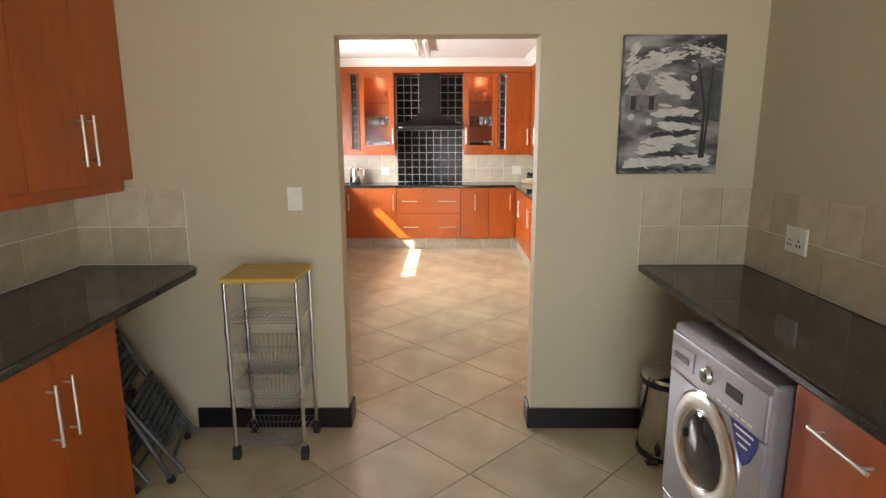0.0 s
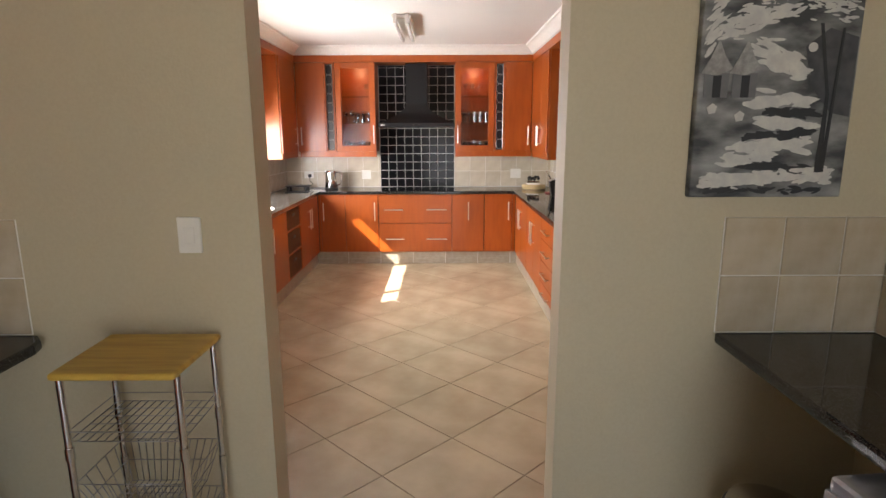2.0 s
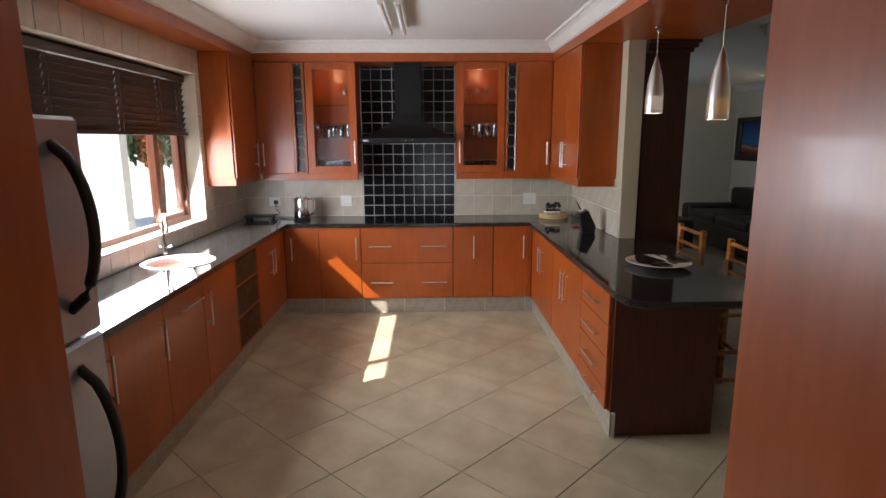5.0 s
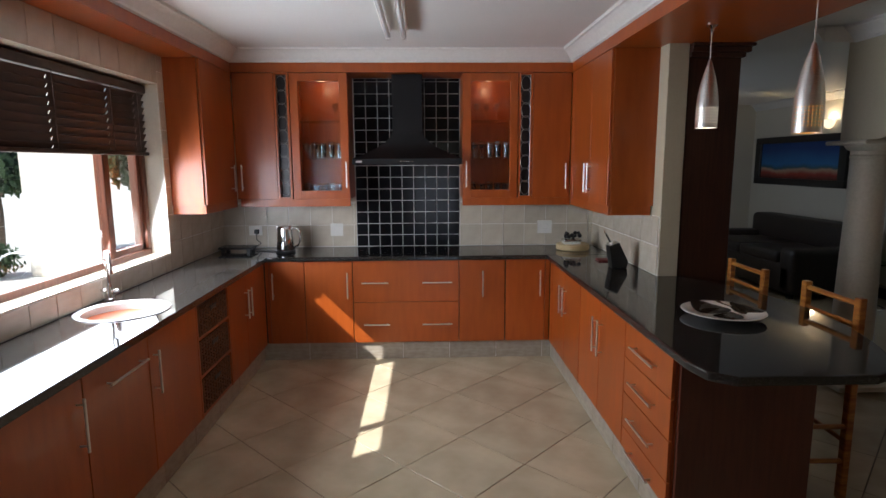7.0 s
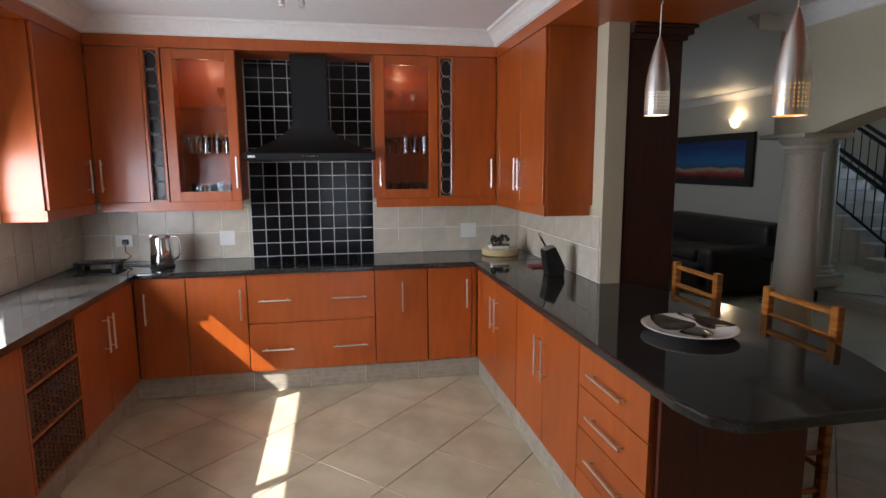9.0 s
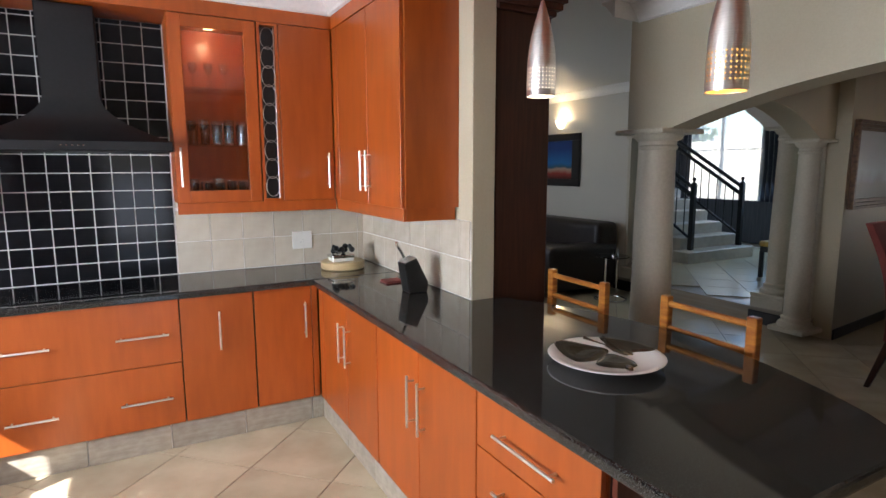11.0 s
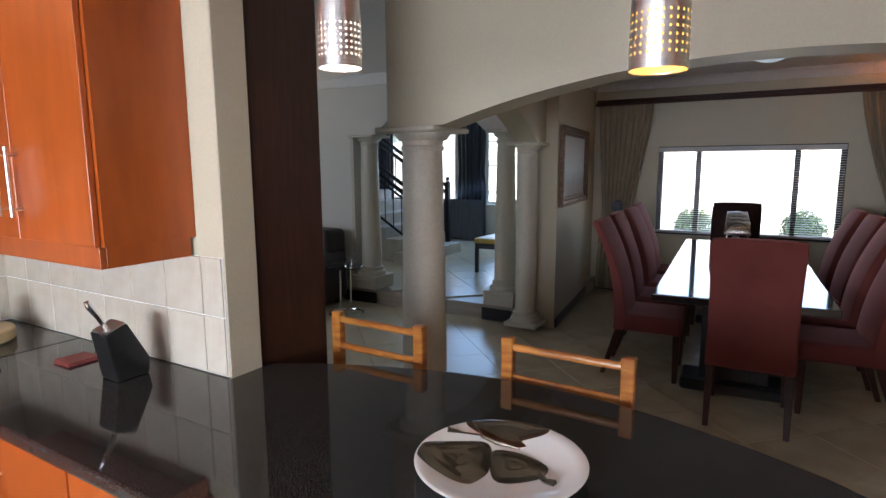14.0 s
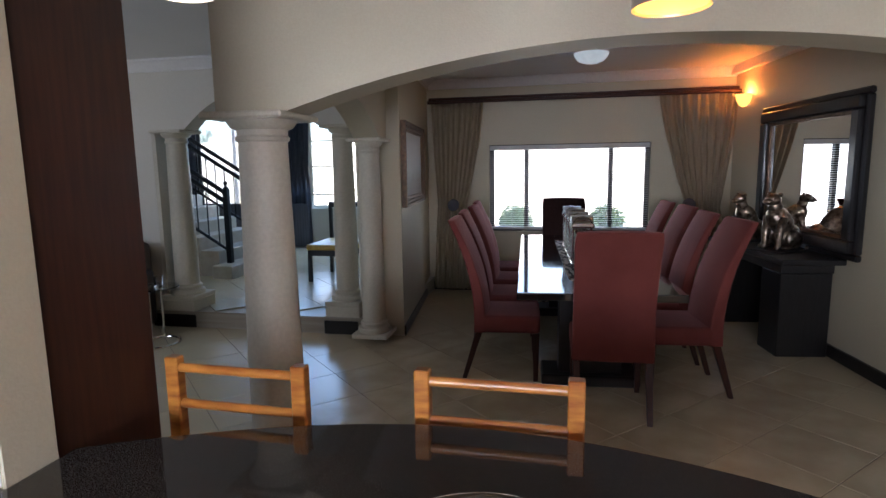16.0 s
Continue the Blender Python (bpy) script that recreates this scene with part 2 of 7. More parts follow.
TERRACOTTA = mat("planter_clay", (0.30, 0.15, 0.09), 0.8, scale=14)
PORCELAIN = mat("white_porcelain", (0.80, 0.77, 0.72), 0.12, scale=20, color2=(0.78, 0.75, 0.70), coat=0.3)
STAIR = mat("stair_tile", (0.50, 0.44, 0.35), 0.3, scale=7, color2=(0.42, 0.36, 0.28), big=0.06)


# ---- mesh tools ----
def mesh_ob(name, bm, m, par=None, smooth=False):
    me = bpy.data.meshes.new(name)
    bm.to_mesh(me)
    bm.free()
    for one in (m if isinstance(m, (list, tuple)) else [m]):
        me.materials.append(one)
    if smooth:
        me.polygons.foreach_set("use_smooth", [True] * len(me.polygons))
    ob = new(name, me)
    if par:
        ob.parent = par
    return ob


def off(par):
    v = Vector((0, 0, 0))
    while par:
        v += par.location
        par = par.parent
    return v


def add_box(bm, lo, hi, bev=0.0, seg=1):
    lo, hi = Vector(lo), Vector(hi)
    r = bmesh.ops.create_cube(bm, size=1, matrix=Matrix.Translation((lo + hi) / 2) @ Matrix.Diagonal((*(hi - lo), 1)))
    if bev:
        es = list({e for v in r["verts"] for e in v.link_edges})
        bmesh.ops.bevel(bm, geom=es, offset=bev, segments=seg, affect="EDGES", profile=0.6)
    return r


def box(name, lo, hi, m, par=None, bev=0.0, seg=1, smooth=False):
    o = off(par)
    bm = bmesh.new()
    add_box(bm, Vector(lo) - o, Vector(hi) - o, bev, seg)
    return mesh_ob(name, bm, m, par, smooth)


def boxes(name, items, m, par=None, bev=0.0):
    o = off(par)
    bm = bmesh.new()
    for lo, hi in items:
        add_box(bm, Vector(lo) - o, Vector(hi) - o, bev)
    return mesh_ob(name, bm, m, par)


def add_lathe(bm, profile, center=(0, 0, 0), seg=32, close=False):
    rings = []
    for r, z in profile:
        rings.append([bm.verts.new((center[0] + r * math.cos(2 * math.pi * k / seg), center[1] + r * math.sin(2 * math.pi * k / seg), center[2] + z)) for k in range(seg)])
    for a, b in zip(rings, rings[1:]):
        for k in range(seg):
            bm.faces.new((a[k], a[(k + 1) % seg], b[(k + 1) % seg], b[k]))
    if close:
        bm.faces.new(list(reversed(rings[0])))
        bm.faces.new(rings[-1])


def lathe(name, profile, center, m, par=None, seg=32, close=False, smooth=True):
    bm = bmesh.new()
    add_lathe(bm, profile, Vector(center) - off(par), seg, close)
    bmesh.ops.recalc_face_normals(bm, faces=bm.faces)
    ob = mesh_ob(name, bm, m, par, smooth)
    if smooth:
        sharp(ob)
    return ob


def sharp(ob, deg=38):
    bm = bmesh.new()
    bm.from_mesh(ob.data)
    for e in bm.edges:
        if len(e.link_faces) == 2 and e.calc_face_angle(0) > radians(deg):
            e.smooth = False
    bm.to_mesh(ob.data)
    bm.free()


def add_tube(bm, pts, r, seg=8, caps=True):
    pts = [Vector(p) for p in pts]
    rings = []
    for i, p in enumerate(pts):
        d = (pts[min(i + 1, len(pts) - 1)] - pts[max(i - 1, 0)]).normalized()
        u = d.cross(Vector((0, 0, 1)) if abs(d.z) < 0.9 else Vector((1, 0, 0))).normalized()
        w = d.cross(u)
        rr = r[i] if isinstance(r, (list, tuple)) else r
        rings.append([bm.verts.new(p + rr * (math.cos(2 * math.pi * k / seg) * u + math.sin(2 * math.pi * k / seg) * w)) for k in range(seg)])
    for a, b in zip(rings, rings[1:]):
        for k in range(seg):
            bm.faces.new((a[k], a[(k + 1) % seg], b[(k + 1) % seg], b[k]))
    if caps:
        bm.faces.new(list(reversed(rings[0])))
        bm.faces.new(rings[-1])


def tube(name, pts, r, m, par=None, seg=8):
    o = off(par)
    bm = bmesh.new()
    add_tube(bm, [Vector(p) - o for p in pts], r, seg)
    bmesh.ops.recalc_face_normals(bm, faces=bm.faces)
    ob = mesh_ob(name, bm, m, par, True)
    sharp(ob)
    return ob


def tubes(name, lines, r, m, par=None, seg=6):
    o = off(par)
    bm = bmesh.new()
    for pts in lines:
        add_tube(bm, [Vector(p) - o for p in pts], r, seg)
    bmesh.ops.recalc_face_normals(bm, faces=bm.faces)
    return mesh_ob(name, bm, m, par, True)


def add_prism(bm, outline, axis, a, b):
    """A flat outline in the two other axes, drawn out along axis from a to b."""
    def put(u, v, w):
        return {"x": (w, u, v), "y": (u, w, v), "z": (u, v, w)}[axis]
    lo, hi = [bm.verts.new(put(u, v, a)) for u, v in outline], [bm.verts.new(put(u, v, b)) for u, v in outline]
    n = len(outline)
    for k in range(n):
        bm.faces.new((lo[k], lo[(k + 1) % n], hi[(k + 1) % n], hi[k]))
    bm.faces.new(list(reversed(lo)))
    bm.faces.new(hi)


def prism(name, outline, axis, a, b, m, par=None, bev=0.0, smooth=False):
    bm = bmesh.new()
    add_prism(bm, outline, axis, a, b)
    bmesh.ops.recalc_face_normals(bm, faces=bm.faces)
    if bev:
        es = [e for e in bm.edges if len(e.link_faces) == 2 and e.calc_face_angle(0) > radians(50)]
        bmesh.ops.bevel(bm, geom=es, offset=bev, segments=2, affect="EDGES", profile=0.6)
    o = off(par)
    if o.length:
        bmesh.ops.translate(bm, verts=bm.verts, vec=-o)
    return mesh_ob(name, bm, m, par, smooth)


def thing(name, loc, label, category, group="", kind=""):
    ob = new(name)
    ob.empty_display_size = 0.05
    ob.location = loc
    return tagged(ob, label, category, group, kind)


def structure(ob, label=""):
    return tagged(ob, label, kind="structure")


# ---- structure ----
H = 2.60  # ceiling height
DX0, DX1, DTOP = -0.055, 0.935, 2.037  # passage between laundry and kitchen
LY0, LY1 = 3.095, 3.235  # that wall's faces
WX, EX, BY = -1.48, 1.955, 8.66  # kitchen's west, east and back wall faces

structure(boxes("wall_laundry_north", [((-1.62, LY0, 0), (DX0, LY1, H)), ((DX1, LY0, 0), (2.22, LY1, H)), ((DX0, LY0, DTOP), (DX1, LY1, H))], PAINT))
structure(boxes("wall_laundry_west", [((-1.62, -1.6, 0), (-1.41, LY0, H))], PAINT))
structure(boxes("wall_laundry_east", [((2.011, -1.6, 0), (2.22, LY0, H))], PAINT))
structure(boxes("wall_laundry_south", [((-1.62, -1.8, 0), (0.0, -1.6, H)), ((1.8, -1.8, 0), (2.22, -1.6, H)), ((0.0, -1.8, 2.25), (1.8, -1.6, H))], PAINT))
# kitchen west wall with its window
KW0, KW1, KZ0, KZ1 = 5.44, 7.53, 1.02, 2.22
structure(boxes("wall_kitchen_west", [((-1.70, LY1, 0), (WX, KW0, H)), ((-1.70, KW1, 0), (WX, 8.86, H)), ((-1.70, KW0, 0), (WX, KW1, KZ0)), ((-1.70, KW0, KZ1), (WX, KW1, H))], PAINT_HALL))
wall_back = structure(box("wall_kitchen_back", (WX, BY, 0), (EX, BY + 0.2, H), PAINT_HALL))
wall_pier = structure(box("wall_kitchen_east", (EX, 7.14, 0), (2.09, 8.86, H), PAINT, bev=0.004))
# dining room
DWX, DSY = 8.03, 3.80
SL = (4.12 - 3.80) / (8.03 - 5.30)  # the south wall runs a little askew


def south(x):
    return 3.80 + SL * (x - 5.30)


def north(x):
    return 7.415 + 0.11 * (x - 5.97)


def swing(ob, x, y, deg):
    """Turn a piece about the upright line through x, y."""
    ob.matrix_basis = pose(x, y, 0, 0, 0, deg) @ pose(-x, -y, 0) @ ob.matrix_basis
    return ob


DW0, DW1, DZ0, DZ1 = 4.99, 6.87, 0.755, 1.81
structure(boxes("wall_dining_east", [((DWX, 3.5, 0), (DWX + 0.2, DW0, H)), ((DWX, DW1, 0), (DWX + 0.2, 7.84, H)), ((DWX, DW0, 0), (DWX + 0.2, DW1, DZ0)), ((DWX, DW0, DZ1), (DWX + 0.2, DW1, H))], PAINT))
structure(prism("wall_dining_south", [(1.75, 3.2), (8.2, 3.2), (8.2, south(8.2)), (3.67, south(3.67)), (1.75, 3.60)], "z", 0, H, PAINT))
structure(prism("wall_dining_north", [(5.975, north(5.975)), (DWX - 0.001, north(DWX)), (DWX - 0.001, north(DWX) + 0.19), (5.975, north(5.975) + 0.19)], "z", 0, H, PAINT))


def arch_outline(c, half, spring, rise, lo, hi, top, bottoms):
    """Beam outline: straight over the ends, an arched underside between."""
    pts = [(lo, top), (lo, bottoms[0]), (c - half, bottoms[0])]
    n = 28
    for k in range(n + 1):
        u = -1 + 2 * k / n
        pts.append((c + half * u, spring + rise * (1 - u * u)))
    pts += [(c + half, bottoms[1]), (hi, bottoms[1]), (hi, top)]
    out = []
    for p in pts:
        if not out or (abs(p[0] - out[-1][0]) + abs(p[1] - out[-1][1])) > 1e-5:
            out.append(p)
    return list(reversed(out))


structure(prism("wall_arch_dining", arch_outline(5.67, 1.53, 1.81, 0.235, 3.55, 7.555, H, (0.0, 1.81)), "x", 3.44, 3.67, PAINT))
swing(structure(prism("wall_arch_hall", arch_outline(4.68, 0.98, 1.81, 0.26, 3.66, 5.965, H, (1.81, 1.81)), "y", 7.28, 7.50, PAINT)), 3.545, 7.39, 6.0)
structure(prism("wall_arch_step", arch_outline(8.87, 0.68, 1.95, 0.33, 7.602, 9.92, H, (1.95, 1.95)), "x", 5.97, 6.17, PAINT_HALL))
structure(box("wall_living_east", (5.97, 9.92, 0), (6.17, 13.2, H), PAINT_HALL))
structure(boxes("wall_living_north", [((1.9, 13.0, 0), (5.97, 13.2, H))], PAINT_HALL))
structure(boxes("wall_living_west", [((1.9, 8.862, 0), (2.09, 13.0, H))], PAINT_HALL))
# stair hall, one step up
HZ, HX = 0.17, 10.5
structure(boxes("wall_hall_east", [((HX, 7.38, 0), (HX + 0.2, 9.45, 3.4)), ((HX, 10.42, 0), (HX + 0.2, 11.05, 3.4)), ((HX, 12.75, 0), (HX + 0.2, 14.2, 3.4)), ((HX, 9.45, 0), (HX + 0.2, 10.42, 0.86)),
                                   ((HX, 11.05, 0), (HX + 0.2, 12.75, 0.9)), ((HX, 9.45, 2.75), (HX + 0.2, 10.42, 3.4)), ((HX, 11.05, 2.75), (HX + 0.2, 12.75, 3.4))], PAINT_HALL))
structure(boxes("wall_hall_south", [((8.23, 7.38, 0), (HX, 7.60, 3.4))], PAINT_HALL))
structure(boxes("wall_hall_north", [((6.17, 14.0, 0), (HX, 14.2, 3.4)), ((6.0, 7.40, H + 0.12), (8.23, 7.60, 3.4)), ((6.0, 7.60, H + 0.12), (6.17, 14.0, 3.4))], PAINT_HALL))
structure(box("ceiling_hall", (5.9, 7.3, 3.4), (10.8, 14.3, 3.5), WHITE))
structure(box("ceiling_living", (1.85, 7.502, H), (6.17, 13.3, H + 0.12), WHITE))
structure(box("ceiling_dining", (3.442, 3.4, H), (8.3, 7.60, H + 0.12), WHITE))
structure(box("ceiling_bar", (2.49, 3.4, H), (3.44, 7.50, H + 0.12), WHITE))
structure(box("ceiling_kitchen", (-1.7, LY0 + 0.07, H), (2.488, 8.9, H + 0.1), WHITE))
structure(box("ceiling_laundry", (-1.7, -1.9, H + 0.002), (2.3, LY0 + 0.068, H + 0.1), WHITE))
structure(box("floor_slab", (-1.75, -1.9, -0.20), (8.30, 13.3, -0.012), GROUT), "dark grout under the floor tiles")
hall_floor = structure(box("floor_hall", (5.94, 7.58, -0.012), (10.75, 14.2, HZ - 0.008), PLINTH), "raised hall floor behind one step")

CR = [(0.0, 0.0), (0.105, 0.0), (0.100, -0.018), (0.085, -0.022), (0.062, -0.040), (0.040, -0.066), (0.022, -0.085), (0.018, -0.098), (0.0, -0.105)]


def crown(name, axis, a, b, wall, side, z=H, k=1.0):
    """Moulded cornice along axis against a wall face, on the side (+1 or -1) of it."""
    return structure(prism(name, [(wall + side * u * k, z - 0.002 + v * k) for u, v in CR], axis, a, b, CROWN))


crown("trim_crown_kitchen_back", "x", -1.22, 1.634, 8.305, -1)
crown("trim_crown_kitchen_west", "y", LY1, 8.305, -1.222, 1)
crown("trim_crown_kitchen_east", "y", LY1, 8.305, 1.630, -1)
crown("trim_crown_dining_east", "y", 4.1, 7.62, DWX, -1)
swing(crown("trim_crown_dining_north", "x", 5.975, DWX - 0.09, 7.413, -1), 5.97, 7.415, 6.28)
swing(crown("trim_crown_dining_beam", "x", 3.69, 5.96, 7.278, -1), 3.545, 7.39, 6.0)
crown("trim_crown_living_east", "y", 7.6, 13.0, 5.968, -1)
swing(crown("trim_crown_living_south", "x", 3.2, 5.8, 7.502, 1), 3.545, 7.39, 6.0)
crown("trim_crown_bar", "y", DSY, 7.5, 3.438, -1)


def skirting(name, lo, hi):
    return structure(box(name, lo, hi, SKIRT, bev=0.006))


skirting("baseboard_laundry_a", (-0.875, LY0 - 0.018, 0.0), (DX0 + 0.018, LY0 - 0.001, 0.115))
skirting("baseboard_laundry_b", (DX1 - 0.018, LY0 - 0.018, 0.0), (1.70, LY0 - 0.001, 0.115))
skirting("baseboard_jamb_a", (DX0 + 0.001, LY0 - 0.0005, 0.0), (DX0 + 0.018, LY1, 0.115))
skirting("baseboard_jamb_b", (DX1 - 0.018, LY0 - 0.0005, 0.0), (DX1 - 0.001, LY1, 0.115))
swing(skirting("baseboard_dining_north", (5.98, 7.397, 0.0), (DWX, 7.414, 0.10)), 5.97, 7.415, 6.28)
structure(prism("baseboard_dining_south", [(3.68, south(3.68) + 0.001), (DWX, south(DWX) + 0.001), (DWX, south(DWX) + 0.02), (3.68, south(3.68) + 0.02)], "z", 0.0, 0.10, SKIRT))
structure(prism("trim_crown_dining_south", [(3.68, south(3.68) + 0.001), (DWX, south(DWX) + 0.001), (DWX, south(DWX) + 0.07), (3.68, south(3.68) + 0.07)], "z", H - 0.09, H - 0.002, CROWN))
skirting("baseboard_dining_east", (DWX - 0.018, 4.15, 0.0), (DWX - 0.001, 7.62, 0.10))
skirting("baseboard_living", (5.952, 10.05, 0.0), (5.969, 13.0, 0.10))


# ---- windows ----
def window(name, x, y0, y1, z0, z1, posts, m, fw=0.05, depth=0.06, bars=(), pane=True, label=""):
    """A framed window in a wall whose normal is x."""
    root = thing(name, (x, (y0 + y1) / 2, z0), label, "", kind="structure")
    items = [((x, y0, z0), (x + depth, y1, z0 + fw)), ((x, y0, z1 - fw), (x + depth, y1, z1)), ((x, y0, z0 + fw), (x + depth, y0 + fw, z1 - fw)), ((x, y1 - fw, z0 + fw), (x + depth, y1, z1 - fw))]
    boxes("frame", items, m, root, bev=0.004)
    for p in posts:
        box("post", (x - 0.004, p - fw / 2, z0 + fw), (x + depth - 0.004, p + fw / 2, z1 - fw), m, root, bev=0.004)
    for za, ya, yb in bars:
        box("bar", (x + 0.01, ya, za - 0.012), (x + depth - 0.01, yb, za + 0.012), m, root, bev=0.003)
    if pane:
        edges = [y0 + fw] + [v for p in posts for v in (p - fw / 2, p + fw / 2)] + [y1 - fw]
        for a, b in zip(edges[::2], edges[1::2]):
            ob = box("pane", (x + depth * 0.5, a, z0 + fw), (x + depth * 0.5 + 0.004, b, z1 - fw), PANE, root)
            ob.visible_shadow = False
    return root


kw = window("window_1", -1.66, KW0, KW1, KZ0, KZ1, (5.84, 7.03), WINDOWWOOD, label="kitchen window with red-brown wooden frame")
boxes("sash", [((-1.675, 7.06, KZ0 + 0.05), (-1.62, 7.10, KZ1 - 0.05)), ((-1.675, 7.44, KZ0 + 0.05), (-1.62, 7.48, KZ1 - 0.05)), ((-1.675, 7.06, KZ0 + 0.045), (-1.62, 7.48, KZ0 + 0.09))], WINDOWWOOD, kw, bev=0.003)
window("window_2", DWX + 0.06, DW0, DW1, DZ0, DZ1, (5.43, 6.42), DARKALU, fw=0.055, label="dining window with dark frame and two posts")
window("window_3", HX + 0.08, 11.05, 12.75, 0.9, 2.75, (11.9,), WHITEPLASTIC, bars=((1.9, 11.05, 12.75),), label="tall stair hall window")
window("window_4", HX + 0.08, 9.45, 10.42, 0.86, 2.75, (9.95,), WHITEPLASTIC, bars=((1.1, 9.45, 10.42), (2.05, 9.45, 10.42), (1.6, 9.45, 10.42)), label="small-paned stair hall window")


def blind(name, x, y0, y1, ztop, zbot, pitch, depth, tilt, m, label, cords):
    root = thing(name, (x, (y0 + y1) / 2, ztop), label, "blind")
    box("head_rail", (x - 0.03, y0, ztop - 0.05), (x + 0.03, y1, ztop), m, root, bev=0.003)
    bm = bmesh.new()
    mid, slot = (y0 + y1) / 2, 0.005
    ends = [y0 - mid] + [v for y in cords for v in (y - mid - slot, y - mid + slot)] + [y1 - mid]
    for a, b in zip(ends[::2], ends[1::2]):
        add_box(bm, (-depth / 2, a, -0.0015), (depth / 2, b, 0.0015))
    for y in cords:
        for d in (-1, 1):
            add_box(bm, (min(d * depth / 2, d * depth * 0.2), y - mid - slot, -0.0015), (max(d * depth / 2, d * depth * 0.2), y - mid + slot, 0.0015))
    bmesh.ops.remove_doubles(bm, verts=bm.verts, dist=1e-5)
    me = bpy.data.meshes.new("slat")
    bm.to_mesh(me)
    bm.free()
    me.materials.append(m)
    n = math.ceil((ztop - 0.065 - zbot) / pitch)
    for k in range(n):
        s = new("slat", me)
        s.parent = root
        s.matrix_basis = pose(0, 0, zbot + 0.02 + k * pitch - ztop, 0, tilt, 0)
    box("bottom_rail", (x - 0.025, y0, zbot - 0.012), (x + 0.025, y1, zbot + 0.012), m, root, bev=0.003)
    for y in cords:
        tube("ladder_cord", [(x + 0.032, y, ztop - 0.04), (x + 0.032, y, zbot)], 0.002, m, root, 5)
    return root


blind("venetian_blind", -1.575, KW0 + 0.02, KW1 - 0.03, 2.20, 1.74, 0.045, 0.052, -62, BLINDWOOD, "dark wooden slatted blind half drawn over window", (5.8, 6.5, 7.05, 7.38))
blind("venetian_blind", DWX + 0.03, DW0 + 0.01, DW1 - 0.01, 1.80, 0.79, 0.026, 0.024, -11, BLINDWHITE, "thin pale horizontal blind open over dining window", (5.2, 5.9, 6.6))

# ---- outside ----
structure(box("ground", (-400, -400, -0.5), (400, 400, -0.21), PAVING), "pale paved yard around the house")
structure(box("wall_garden_east", (15.0, -12, -0.21), (15.2, 26, 2.3), PLASTER))


def foliage(bm, center, radii, count, size, seed):
    rng = random.Random(seed)
    for _ in range(count):
        while True:
            v = Vector((rng.uniform(-1, 1), rng.uniform(-1, 1), rng.uniform(-1, 1)))
            if 0.25 < v.length < 1:
                break
        v *= rng.uniform(0.75, 1.08)
        p = Vector(center) + Vector((v.x * radii[0], v.y * radii[1], v.z * radii[2]))
        m = Matrix.Translation(p) @ Euler((rng.uniform(0, 6.3), rng.uniform(0, 6.3), rng.uniform(0, 6.3))).to_matrix().to_4x4()
        s = size * rng.uniform(0.6, 1.3)
        a, b, c, d = (bm.verts.new(m @ Vector(q)) for q in ((-s, 0, 0), (0, -s * 0.45, s * 0.1), (s, 0, 0), (0, s * 0.45, s * 0.1)))
        bm.faces.new((a, b, c, d))


def tree(name, x, y, h, r, seed, label):
    root = thing(name, (x, y, -0.21), label, "tree")
    bm = bmesh.new()
    add_tube(bm, [(0, 0, 0), (0.05, 0.02, h * 0.3), (0, 0.08, h * 0.62)], [0.10, 0.08, 0.05])
    rng = random.Random(seed)
    for k in range(6):
        a = k * 1.05 + rng.uniform(-0.3, 0.3)
        add_tube(bm, [(0.02, 0.04, h * 0.4), (r * 0.4 * math.cos(a), r * 0.4 * math.sin(a), h * 0.6), (r * 0.75 * math.cos(a), r * 0.75 * math.sin(a), h * 0.78)], [0.04, 0.03, 0.012], 6)
    mesh_ob("trunk", bm, BARK, root, True)
    bm = bmesh.new()
    for k in range(9):
        a = k * 0.7
        foliage(bm, (r * 0.5 * math.cos(a), r * 0.5 * math.sin(a), h * (0.58 + 0.1 * (k % 4))), (r * 0.5, r * 0.5, h * 0.15), 420, 0.10, seed + k)
    mesh_ob("crown", bm, LEAF, root)
    return root


structure(box("wall_garden_west", (-6.30, 13.0, -0.21), (-5.05, 13.25, 3.1), PLASTER, bev=0.01), "pale rendered garden wall beyond the kitchen window")
tree("garden_tree", -8.4, 15.2, 2.9, 1.1, 3, "leafy green garden tree beyond the kitchen window")
tree("garden_tree", -6.4, 17.2, 3.0, 0.85, 8, "leafy green garden tree beyond the yard")
tree("garden_tree", 14.6, 17.0, 4.6, 1.7, 21, "leafy green tree outside the stair hall")
low = thing("garden_shrub", (-7.0, 12.9, -0.21), "low dark green shrub beside the garden wall", "bush")
bm = bmesh.new()
foliage(bm, (0, 0, 0.32), (0.6, 0.4, 0.34), 1800, 0.05, 77)
mesh_ob("foliage", bm, LEAF, low)
for k, y in enumerate((5.20, 6.80, 3.95)):
    root = thing("planter_bush", (11.4, y, -0.21), "clipped round green bush in a clay pot outside", "bush", "bushes outside the dining window")
    lathe("pot", [(0.20, 0), (0.25, 0.32), (0.28, 0.32), (0.28, 0.40), (0.24, 0.40), (0.22, 0.30)], (11.4, y, -0.21), TERRACOTTA, root, 20)
    bm = bmesh.new()
    foliage(bm, (0, 0, 0.72), (0.34, 0.34, 0.36), 2200, 0.04, 40 + k)
    mesh_ob("foliage", bm, LEAF, root)


